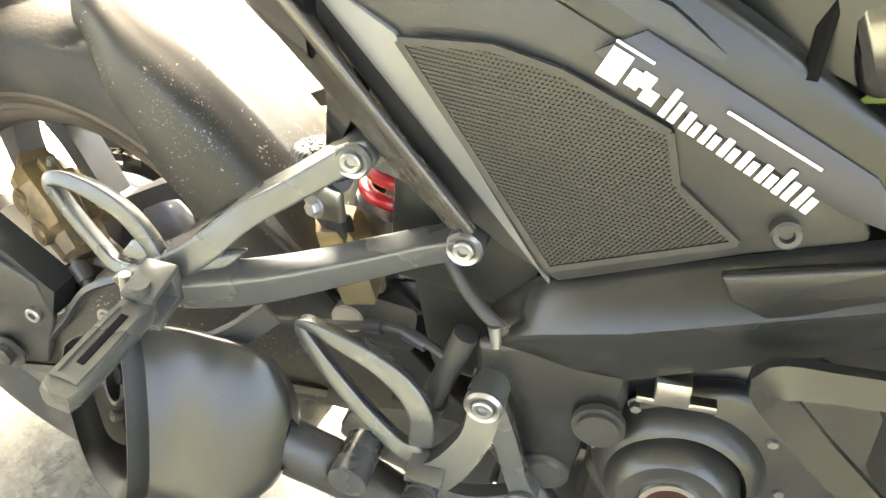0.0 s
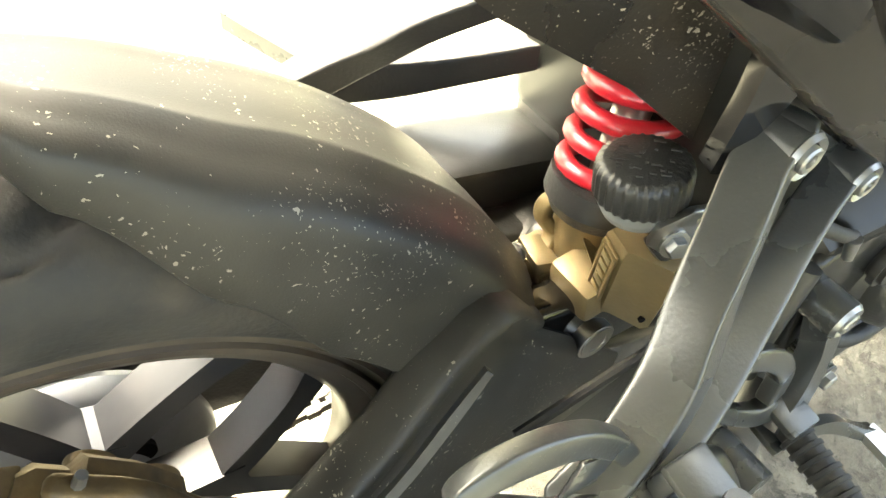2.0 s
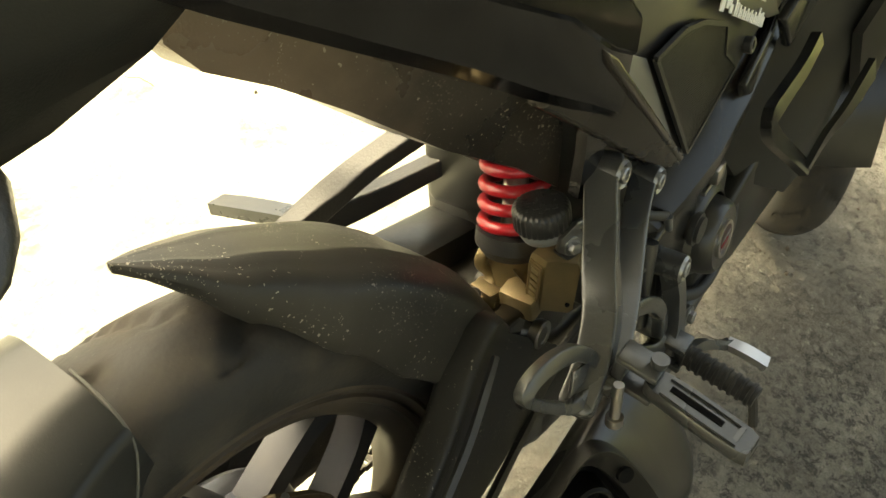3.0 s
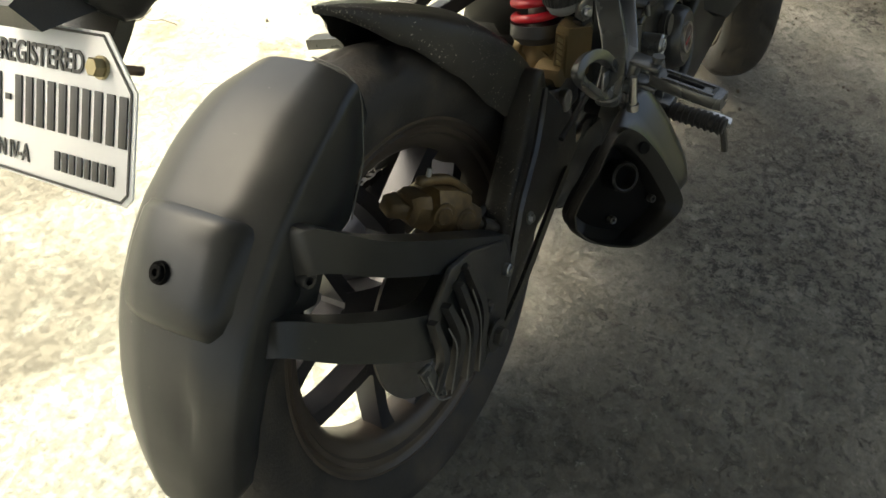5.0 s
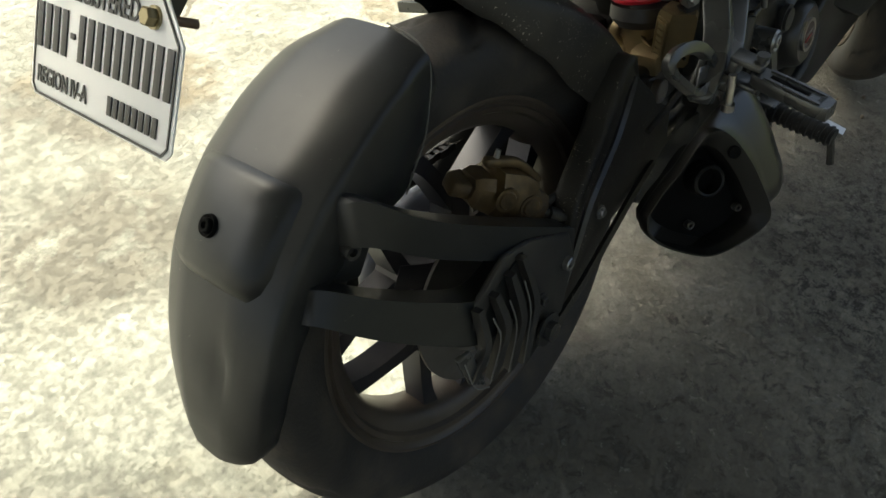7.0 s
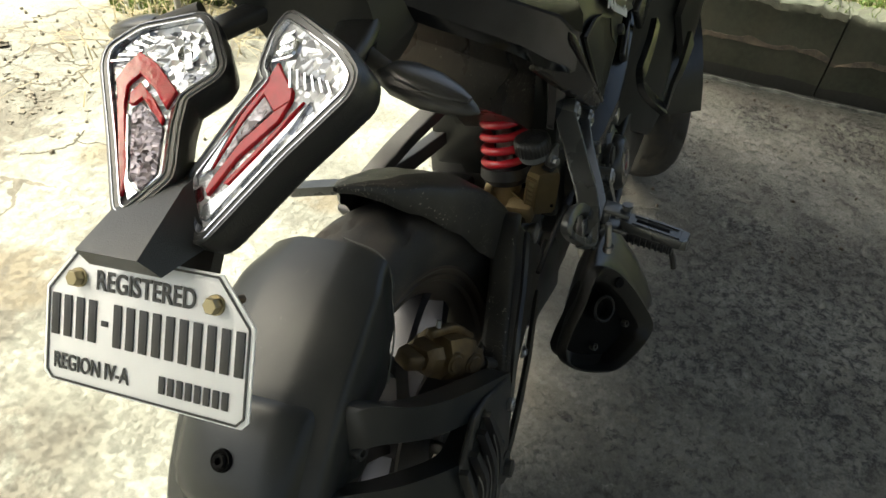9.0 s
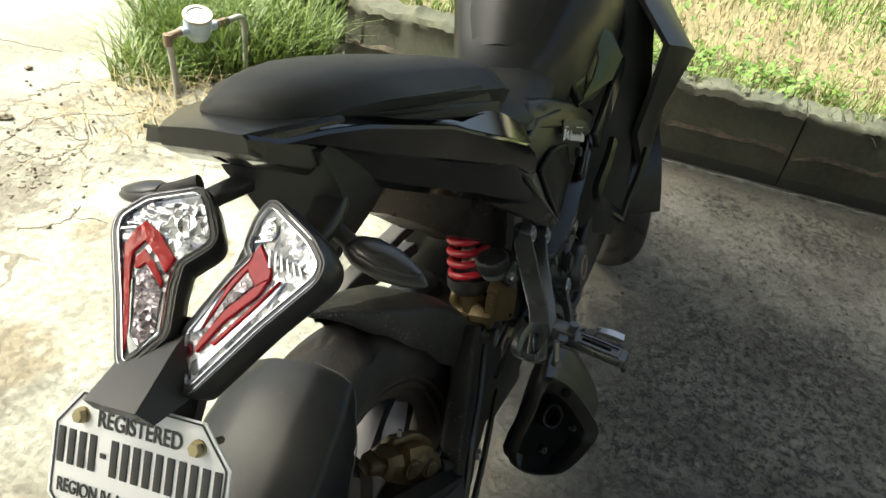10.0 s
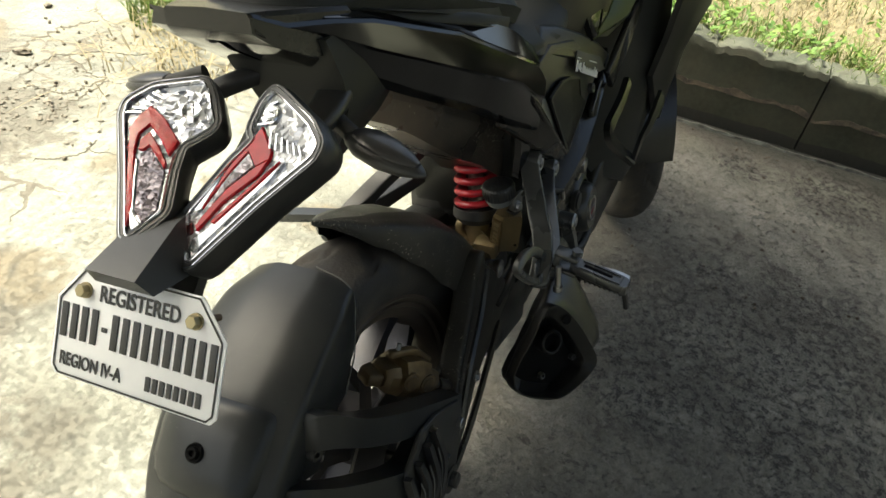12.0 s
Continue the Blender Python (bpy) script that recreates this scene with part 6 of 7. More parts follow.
# side of the tail by station: x, ledge edge y z, crease z, lower edge y z
cowl = ((-0.119, 0.0580, 0.9425, 0.938, 0.0590, 0.926), (-0.09, 0.0690, 0.9275, 0.9215, 0.0620, 0.901), (-0.045, 0.086, 0.920, 0.902, 0.077, 0.875), (0.0, 0.103, 0.909, 0.878, 0.092, 0.850), (0.056, 0.121, 0.888, 0.852, 0.111, 0.817), (0.115, 0.140, 0.866, 0.824, 0.127, 0.785), (0.18, 0.155, 0.832, 0.793, 0.141, 0.750), (0.25, 0.166, 0.798, 0.762, 0.150, 0.709), (0.304, 0.170, 0.770, 0.726, 0.158, 0.680), (0.335, 0.172, 0.742, 0.712, 0.164, 0.662))
for s in (-1, 1):
    SIDE[0] = 2 if s > 0 else 0
    rings = []
    for x, y, z, c, yl, zl in cowl:
        d = min(1.0, (x + 0.12) / 0.06)
        rings.append([(x, s * 0.012, z - 0.006), (x, s * (y - 0.02), z - 0.003 - 0.002 * d), (x, s * y, z), (x, s * (y + 0.0015), z - 0.004), (x, s * (y + 0.0005), c + 0.003), (x, s * (y - 0.0025), c), (x, s * (yl + 0.002), zl + 0.012 * d), (x, s * yl, zl + 0.004 * d), (x, s * (yl - 0.012), zl - 0.004 * d), (x, s * 0.012, zl - 0.004 * d)])
    part("tail_cowl", loft(rings), GLOSS, tail, "glossy black tail side", smooth=22)
for s in (-1, 1):
    SIDE[0] = 2 if s > 0 else 0
    fin1 = [(-0.02, s * 0.076, 0.927), (0.0505, s * 0.108, 0.9153), (0.106, s * 0.122, 0.9042), (0.2233, s * 0.136, 0.8759), (0.245, s * 0.137, 0.860), (0.261, s * 0.138, 0.8400), (0.0894, s * 0.128, 0.892), (0.036, s * 0.114, 0.9075), (-0.02, s * 0.082, 0.922)]
    part("side_fin", slab(fin1, (0, -s * 0.03, -0.006), 0.004), STEM_BLACK, tail, "matt black grab fin under the seat")
    fin2 = [(-0.02, s * 0.082, 0.921), (0.07, s * 0.110, 0.901), (0.17, s * 0.138, 0.872), (0.262, s * 0.147, 0.842), (0.25, s * 0.148, 0.828), (0.16, s * 0.141, 0.860), (0.05, s * 0.113, 0.893)]
    part("side_fin", slab(fin2, (0, -s * 0.03, -0.004), 0.003), STEM_BLACK, tail)
    inner_edge = [(-0.052, 0.0785, 0.9255), (-0.021, 0.085, 0.922), (0.049, 0.107, 0.899), (0.14, 0.130, 0.866), (0.222, 0.1435, 0.8455), (0.262, 0.150, 0.826), (0.325, 0.157, 0.787)]
    outer_edge = [(-0.052, 0.0835, 0.9225), (0.0, 0.1030, 0.9105), (0.056, 0.1210, 0.8895), (0.115, 0.1400, 0.8675), (0.18, 0.1555, 0.8335), (0.25, 0.1665, 0.7995), (0.312, 0.1710, 0.7680)]
    part("gloss_ledge", loft([[(a[0], s * a[1], a[2]), (b[0], s * b[1], b[2]), (b[0], s * (b[1] - 0.004), b[2] - 0.005), (a[0], s * (a[1] - 0.004), a[2] - 0.010)] for a, b in zip(inner_edge, outer_edge)]), GLOSS, tail, "glossy ledge reflecting the sky", smooth=30)
    tri = [(0.2850, s * 0.1500, 0.7420), (0.3062, s * 0.1690, 0.7191), (0.3792, s * 0.1750, 0.6434), (0.4520, s * 0.1780, 0.5735), (0.4375, s * 0.1770, 0.5696), (0.4000, s * 0.1630, 0.5920), (0.3450, s * 0.1520, 0.6340), (0.2700, s * 0.1360, 0.6900)]
    panel = part("tail_side_panel", slab(tri, (0, -s * 0.016, 0), 0.004, 3), BRONZE, moto, "satin dark tail side panel")
    lip = [(0.2916, s * 0.1690, 0.7313), (0.3092, s * 0.1715, 0.7197), (0.4554, s * 0.1805, 0.5750), (0.4491, s * 0.1805, 0.5721), (0.3014, s * 0.1710, 0.7153)]
    part("panel_edge", slab(lip, (0, -s * 0.008, 0), 0.0022, 3), BRONZE, panel, "bright worn lower edge of the panel")
    wedge = [(0.5079, s * 0.1615, 0.5334), (0.5008, s * 0.1600, 0.5395), (0.3318, s * 0.1540, 0.7065), (0.3287, s * 0.1530, 0.7156), (0.3885, s * 0.1592, 0.6883)]
    part("silver_strip", slab(wedge, (0, -s * 0.008, 0), 0.0015), SILVER_PAINT, moto, "silver-grey wedge strip beside the grille")
    back = [(0.478, s * 0.156, 0.548), (0.440, s * 0.156, 0.570), (0.33, s * 0.150, 0.690), (0.32, s * 0.150, 0.735), (0.42, s * 0.156, 0.760), (0.54, s * 0.160, 0.730), (0.66, s * 0.164, 0.660), (0.68, s * 0.166, 0.620), (0.62, s * 0.166, 0.594), (0.513, s * 0.160, 0.536)]
    part("side_cover", slab(back, (0, -s * 0.03, 0), 0.004), BLACK_PLASTIC, moto, "black side cover that holds the grille")

SIDE[0] = 1
# seats
def seat_ring(x, hw, top, bot):
    p = [(0, top), (hw * 0.45, top - 0.002), (hw * 0.78, top - 0.012), (hw * 0.97, top - 0.034), (hw, (top + bot) / 2 - 0.008), (hw * 0.92, bot), (0, bot)]
    return [(x, -y, z) for y, z in p] + [(x, y, z) for y, z in p[1:-1]][::-1]


part("pillion_seat", loft([seat_ring(*r) for r in ((-0.074, 0.034, 0.942, 0.925), (-0.060, 0.056, 0.951, 0.922), (-0.02, 0.075, 0.956, 0.916), (0.04, 0.091, 0.951, 0.904), (0.10, 0.101, 0.938, 0.888), (0.17, 0.106, 0.920, 0.866), (0.23, 0.108, 0.903, 0.846), (0.29, 0.106, 0.885, 0.828), (0.325, 0.102, 0.870, 0.815), (0.338, 0.092, 0.850, 0.810))]), SEAT, moto, "black vinyl pillion seat pad", smooth=60)
part("rider_seat", loft([seat_ring(*r) for r in ((0.30, 0.108, 0.838, 0.78), (0.34, 0.110, 0.820, 0.75), (0.42, 0.106, 0.800, 0.73), (0.50, 0.100, 0.798, 0.72), (0.57, 0.085, 0.805, 0.72), (0.62, 0.07, 0.80, 0.72))]), SEAT, moto, "black vinyl rider seat", smooth=60)

# undertail box and lamp stem
def under_box(stations):
    return soften(loft([[(x, -hw, t), (x, -hw * 0.98, (t + b) / 2), (x, -hw * 0.7, b), (x, hw * 0.7, b), (x, hw * 0.98, (t + b) / 2), (x, hw, t)] for x, hw, t, b in stations]), 0.005, 2, 40)


part("undertail", under_box(((0.066, 0.018, 0.850, 0.785), (0.080, 0.026, 0.845, 0.766), (0.122, 0.030, 0.835, 0.742), (0.17, 0.036, 0.82, 0.708), (0.25, 0.049, 0.79, 0.645), (0.33, 0.060, 0.76, 0.594), (0.38, 0.074, 0.74, 0.552), (0.42, 0.076, 0.72, 0.53))), MUDDY, moto, "black undertail, brown behind and splashed with dried mud", smooth=40)
SIDE[0] = 0
part("lamp_stem", soften(loft([[(x0, yl, z), (x0, yr, z), (x1, yr + 0.004, z + 0.01), (x1, yl, z + 0.01)] for z, x0, x1, yl, yr in
                               ((0.905, -0.060, 0.110, 0.040, -0.086), (0.868, -0.052, 0.105, 0.030, -0.094), (0.845, -0.050, 0.095, 0.012, -0.097), (0.822, -0.056, 0.070, -0.010, -0.094), (0.795, -0.072, 0.030, -0.036, -0.086), (0.775, -0.090, -0.020, -0.052, -0.078))]), 0.008, 3, 30), STEM_BLACK, moto, "matt black stem between tail and lamps", smooth=60)

SIDE[0] = 0
# tail lamps: each lens lies on its own slanted plane (millimetres across and up from its middle) in a deep black carrier
LAMPS = {
    "left": dict(at=(-0.1513, 0.0283, 0.8370), n=(-0.495, -0.160, 0.854),
                 out=[(-53.6, 9.1), (-56.9, 23.6), (-40.4, 44.7), (3.5, 63.3), (14.8, 52.3), (33.2, 24.3), (33.5, 15.7), (14.8, -7.5), (19.2, -32.8), (30.9, -71.2), (13.4, -101.0), (8.3, -100.7), (-20.2, -48.4)],
                 red=[[(-34.5, -15.0), (-41.0, -2.8), (-38.7, 12.0), (-32.7, 24.7), (-14.0, 16.0), (10.7, -4.0), (8.4, -19.8), (-6.9, -5.7), (-24.0, 5.6), (-29.6, -5.5), (-24.7, -21.7), (-0.6, -70.6), (6.0, -92.0), (2.4, -92.5), (-7.9, -69.4), (-30.5, -24.0)],
                      [(-21.6, -21.1), (-24.8, -11.8), (-20.7, -1.6), (-5.2, -12.5), (9.5, -26.5), (10.4, -33.1), (-13.7, -14.1), (-17.4, -20.4)]],
                 led=[[(-16.1, -28.6), (-12.0, -18.0), (12.7, -35.4), (23.5, -71.3), (16.2, -85.5), (5.0, -77.6)]],
                 dark=[[(12.1, -20.8), (13.7, -8.7), (19.2, -32.8), (28.8, -68.8), (25.8, -71.2)]],
                 bright=[[(-21.0, -27.0), (-17.5, -31.0), (4.5, -79.0), (16.0, -87.5), (11.0, -95.0), (2.0, -82.0)], [(14.5, -37.0), (16.5, -36.0), (27.0, -70.0), (18.0, -86.5), (24.5, -71.6)]]),
    "right": dict(at=(-0.1617, -0.0705, 0.8378), n=(-0.654, 0.199, 0.730),
                  out=[(-4.6, 60.6), (3.8, 57.3), (48.2, 30.4), (64.5, 13.8), (62.4, 3.1), (18.9, -40.0), (-32.3, -98.6), (-38.9, -97.9), (-56.7, -57.3), (-24.9, -6.5), (-6.4, 15.2), (-15.3, 24.0), (-12.5, 47.9)],
                  red=[[(-2.7, 26.9), (17.3, 4.9), (18.0, -1.9), (4.7, -9.6), (-8.5, 3.6), (-19.7, -12.5), (-40.5, -51.1), (-25.9, -12.4), (-10.0, 12.5)],
                       [(4.7, -9.6), (18.0, -1.9), (11.2, -16.5), (-18.5, -42.6), (-38.1, -70.6), (-41.4, -66.2), (-37.9, -58.0), (-19.4, -31.1)],
                       [(29.4, -2.4), (13.9, -24.4), (-20.9, -62.0), (-25.9, -61.0), (8.1, -24.4)]],
                  led=[[(-8.0, 2.0), (3.4, -8.0), (-20.3, -29.8), (-36.3, -57.2), (-39.7, -53.4), (-21.7, -16.8)]],
                  dark=[[(-51.0, -66.0), (-47.0, -63.5), (-43.0, -72.0), (-46.5, -75.0)]],
                  bright=[[(35.0, -2.5), (24.1, -21.2), (-33.0, -88.5), (-40.1, -86.7), (-40.2, -77.6), (-20.4, -63.1), (14.3, -25.6)], [(-27.5, -12.0), (-41.5, -51.0), (-52.5, -57.5)]]),
}


def tail_lamp(side):
    g = LAMPS[side]
    c, n = Vector(g["at"]), Vector(g["n"]).normalized()
    up = Vector((0.8, 0, 0.6))
    up = (up - n * up.dot(n)).normalized()
    rt = up.cross(n)
    to = lambda q, h=0.0: c + rt * q[0] * 0.001 + up * q[1] * 0.001 + n * h
    raw = [Vector((q[0], q[1], 0)) for q in g["out"]]
    # corners rounded off
    out = []
    for i, p in enumerate(raw):
        a, b = raw[i - 1], raw[(i + 1) % len(raw)]
        r0, r1 = min(5.0, (a - p).length * 0.35), min(5.0, (b - p).length * 0.35)
        e0, e1 = p + (a - p).normalized() * r0, p + (b - p).normalized() * r1
        out += [e0, (e0 + e1) * 0.25 + p * 0.5, e1]

    def inset(d, h):
        """The outline moved inward by d (outward: minus) in the lens plane and lifted by h."""
        ring = []
        for i, p in enumerate(out):
            e0, e1 = (p - out[i - 1]).normalized(), (out[(i + 1) % len(out)] - p).normalized()
            w = Vector((e0.y + e1.y, -e0.x - e1.x, 0)).normalized()
            ring.append(to(p + w * d * 1000, h))
        return ring

    carrier = part("lamp_carrier", soften(loft([inset(-0.0068, -0.002), inset(-0.0085, -0.008), inset(-0.0070, -0.024), inset(-0.001, -0.032), inset(0.006, -0.035)]), 0.0015), BLACK_PLASTIC, moto, "matt black tail lamp carrier")
    part("chrome_rim", loft([inset(-0.0050, -0.002), inset(-0.0046, 0.0024), inset(-0.0040, 0.0026), inset(-0.0036, -0.003)], caps=False), CHROME, carrier, "bright lamp rim")
    part("dark_gasket", loft([inset(-0.0070, -0.002), inset(-0.0066, 0.0016), inset(-0.0004, 0.0016), inset(0.0, -0.003)], caps=False), SMOKE, carrier)
    part("chrome_rim", loft([inset(-0.0004, 0.0), inset(0.0, 0.0026), inset(0.0010, 0.0028), inset(0.0018, -0.004)], caps=False), CHROME, carrier, "bright lamp rim")
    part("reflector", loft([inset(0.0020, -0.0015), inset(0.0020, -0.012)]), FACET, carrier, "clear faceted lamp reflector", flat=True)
    for q in g["red"]:
        part("red_lens", slab([to(p, 0.0016) for p in q], n * -0.005, 0.0007, 1), LENS_RED, carrier, "red stop lamp lens")
    for q in g["led"]:
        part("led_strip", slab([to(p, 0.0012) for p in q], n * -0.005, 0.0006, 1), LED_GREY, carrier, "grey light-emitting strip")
    for q in g["dark"]:
        part("dark_lens", slab([to(p, 0.0008) for p in q], n * -0.004, 0.0004, 1), LENS_DARK, carrier, "dark red lens edge")
    for q in g["bright"]:
        part("bright_strip", slab([to(p, 0.0010) for p in q], n * -0.004, 0.0005, 1), CHROME, carrier, "bright strip beside the red lens")
    # prism ribs and the bulb bowl of the turn lamp in the clear upper end
    ribs = [((-52 + 3.6 * k, 12 + 6.5 * k), (-38 + 3.4 * k, 16 + 4.6 * k)) for k in range(5)] if side == "left" else [((10 + 7.0 * k, 22 - 2.2 * k), (14 + 7.4 * k, 7 - 1.0 * k)) for k in range(6)] + [((-9 + 2.0 * k, 28 + 6 * k), (9 - 1.0 * k, 31 + 6.2 * k)) for k in range(4)]
    for a, b in ribs:
        part("prism_rib", strap([to(a, 0.0006), to(b, 0.0006)], 0.0016, 0.002, n, 0.0006, curve=False), CHROME, carrier)
    q = to((6, 30) if side == "left" else (2, 38), 0.0002)
    part("bulb_bowl", spin([(0.0, 0.001), (0.002, 0.0008), (0.003, 0.0), (0.0055, 0.0004), (0.0085, 0.0014), (0.0095, 0.0)], q, n, 24), CHROME, carrier, "round bulb bowl")
    if side == "left":
        for a, b in (((10, 44), (22, 22)), ((1, 38), (12, 16)), ((18, 40), (30, 22))):
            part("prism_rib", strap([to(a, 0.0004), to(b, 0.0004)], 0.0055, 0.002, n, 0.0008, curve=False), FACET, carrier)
    return carrier


tail_lamp("right")
tail_lamp("left")
for s in (-1, 1):
    arm = [(-0.118, -0.084, 0.838), (-0.085, -0.086, 0.842), (-0.05, -0.080, 0.848), (-0.025, -0.070, 0.852)] if s < 0 else [(-0.104, 0.050, 0.838), (-0.080, 0.040, 0.848), (-0.055, 0.018, 0.856), (-0.018, -0.020, 0.867)]
    part("lamp_arm", bar(arm, [0.030, 0.034, 0.036, 0.036] if s < 0 else [0.018, 0.019, 0.020, 0.022], 0.016, (-0.45, 0, 0.9), 4.0), BLACK_PLASTIC, moto)
    a, b = (Vector((-0.080, -0.112, 0.829)), Vector((-0.095, -0.196, 0.806))) if s < 0 else (Vector((-0.087, 0.072, 0.858)), Vector((-0.084, 0.143, 0.847)))
    d = (b - a).normalized()
    e = Vector((1, 0, 0))
    w = d.cross(e).normalized()
    e = w.cross(d)

    def leaf(rows, lift, flat_k):
        return loft([[a + d * t + w * lift * s + e * math.cos(q) * r + w * math.sin(q) * r * flat_k for q in (2 * math.pi * k / 20 for k in range(20))] for t, r in rows])

    k = 0.80 if s > 0 else 1.0
    ind = part("indicator", leaf([(t * k, r * k) for t, r in ((0.0, 0.008), (0.006, 0.014), (0.020, 0.0205), (0.045, 0.021), (0.066, 0.015), (0.080, 0.007), (0.085, 0.002))], 0.0, 0.55), BLACK_PLASTIC, moto, "slim black turn indicator", smooth=60)
    part("stalk", tube([a - d * 0.030 + Vector((0.012, 0, 0.004)), a - d * 0.012 + Vector((0.004, 0, 0.002)), a + d * 0.006], 0.0085, 12), RUBBER, ind)
    part("indicator_lens", leaf([(t * k, r * k) for t, r in ((0.010, 0.010), (0.022, 0.0165), (0.044, 0.017), (0.063, 0.0115), (0.076, 0.004))], -0.0065 * k, 0.40), SMOKE, ind, "smoked indicator lens", smooth=60)

SIDE[0] = 0
# plate hood, plate and its print
part("plate_hood", soften(loft([[(-0.186, -0.014, 0.790), (-0.186, -0.030, 0.764), (-0.186, 0.030, 0.764), (-0.186, 0.014, 0.790)], [(-0.215, -0.020, 0.793), (-0.228, -0.040, 0.757), (-0.228, 0.040, 0.757), (-0.215, 0.020, 0.793)],
                                [(-0.277, -0.026, 0.776), (-0.268, -0.031, 0.757), (-0.268, 0.031, 0.757), (-0.277, 0.026, 0.776)]]), 0.003, 2, 20), BLACK_PLASTIC, moto, "matt black faceted number plate hood")
part("plate_stay", strap([(-0.170, 0, 0.785), (-0.205, 0, 0.745), (-0.245, 0, 0.715), (-0.268, 0, 0.700)], [0.05, 0.06, 0.07, 0.07], 0.012, (-0.6, 0, 0.8), 0.004), BLACK_PLASTIC, moto)
PLATE = Vector((-0.2595, -0.001, 0.734))
P_UP, P_N, P_R = Vector((math.sin(radians(30)), 0, math.cos(radians(30)))), Vector((-math.cos(radians(30)), 0, math.sin(radians(30)))), Vector((0, -1, 0))
at_plate = lambda s, t, h=0.0: PLATE + P_R * s + P_UP * t + P_N * h
shape = [(-0.064, 0.021), (0.064, 0.021), (0.092, -0.011), (0.092, -0.075), (0.086, -0.081), (-0.086, -0.081), (-0.092, -0.075), (-0.092, -0.011)]
plate = part("number_plate", slab([at_plate(s, t) for s, t in shape], P_N * -0.0015, 0.0006), PLATE_WHITE, moto, "white number plate with a black border")
for q0, q1 in zip(shape, shape[1:] + shape[:1]):
    k = 0.955
    c = lambda q: (q[0] * k, (q[1] + 0.03) * k - 0.03)
    part("border", strap([at_plate(*c(q0), 0.0006), at_plate(*c(q1), 0.0006)], 0.0016, 0.0006, P_N, 0.0, curve=False), INK, plate)


def printed(text, s, t, size, stretch, ob_name):
    cu = bpy.data.curves.new(ob_name, "FONT")
    cu.body, cu.size, cu.align_x, cu.extrude, cu.offset = text, size, "CENTER", 0.0003, 0.0003
    cu.materials.append(INK)
    ob = new(ob_name, cu)
    ob.parent = plate
    rot = Matrix((P_R, P_UP, P_N)).transposed().to_4x4()
    ob.matrix_local = Matrix.Translation(at_plate(s, t, 0.0008)) @ rot @ Matrix.Diagonal((stretch, 1, 1, 1))
    return ob


printed("REGISTERED", 0.0, -0.006, 0.0200, 0.80, "lettering")
printed("REGION IV-A", -0.046, -0.070, 0.0165, 0.74, "lettering")
for k in range(15):
    if k == 4:
        part("number_bar", block((0.001, 0.006, 0.004), at_plate(-0.081 + 0.0116 * k, -0.030, 0.0006), (0, 30, 0), 0.0002), INK, plate)
    else:
        part("number_bar", block((0.001, 0.0072, 0.031), at_plate(-0.081 + 0.0116 * k, -0.030, 0.0006), (0, 30, 0), 0.0002), INK, plate)
for k in range(8):
    part("name_bar", block((0.001, 0.0052, 0.0125), at_plate(0.019 + 0.0076 * k, -0.064, 0.0006), (0, 30, 0), 0.0002), INK, plate)
for s in (-0.060, 0.060):
    part("plate_bolt", hexbolt(at_plate(s, 0.0, 0.0), P_N, 0.0062, 0.006, 1.15), BRASSY, plate, "brass-coloured plate bolt")
    part("bolt_shank", rod(at_plate(s, 0, -0.002), at_plate(s, 0, -0.028), 0.0032, seg=10), RUST, plate)

# ---- grille, tank, fairing
def grille(s):
    """A perforated black mesh: crossing wires in two directions inside the frame's outline."""
    poly = [(0.393, 0.687), (0.448, 0.693), (0.490, 0.686), (0.556, 0.663), (0.568, 0.631), (0.611, 0.602), (0.505, 0.551)]
    yo = lambda x: s * (0.1645 + 0.01 * (x - 0.4))

    def inside(x, z):
        c = False
        for (x0, z0), (x1, z1) in zip(poly, poly[1:] + poly[:1]):
            if (z0 > z) != (z1 > z) and x < (x1 - x0) * (z - z0) / (z1 - z0) + x0:
                c = not c
        return c

    bm = bmesh.new()
    pitch = 0.0026
    for ang in (-3, 57):
        ca, sa = math.cos(radians(ang)), math.sin(radians(ang))
        for i in range(-66, 67):
            run = None
            for j in range(-160, 162):
                x, z = 0.51 + i * pitch * -sa + j * 0.0015 * ca, 0.625 + i * pitch * ca + j * 0.0015 * sa
                ok = j < 161 and inside(x, z)
                if ok and run is None:
                    run = (x, z)
                if not ok and run is not None:
                    a, b = run, (x, z)
                    mid = ((a[0] + b[0]) / 2, (a[1] + b[1]) / 2)
                    ln = math.hypot(b[0] - a[0], b[1] - a[1])
                    m = Matrix.Translation((mid[0], yo(mid[0]), mid[1])) @ Matrix.Rotation(-math.atan2(b[1] - a[1], b[0] - a[0]), 4, "Y") @ Matrix.Diagonal((ln, 0.0012, 0.0015, 1))
                    bmesh.ops.create_cube(bm, size=1, matrix=m)
                    run = None
    g = part("grille", bm, MESH_BLACK, moto, "black wire mesh grille in the side cover", flat=True)
    fr = [(x, yo(x) , z) for x, z in poly]
    part("grille_frame", joined(*[strap([a, b], 0.0045, 0.004, (0, s, 0), 0.0012, curve=False) for a, b in zip(fr, fr[1:] + fr[:1])]), BLACK_PLASTIC, g)
    return g


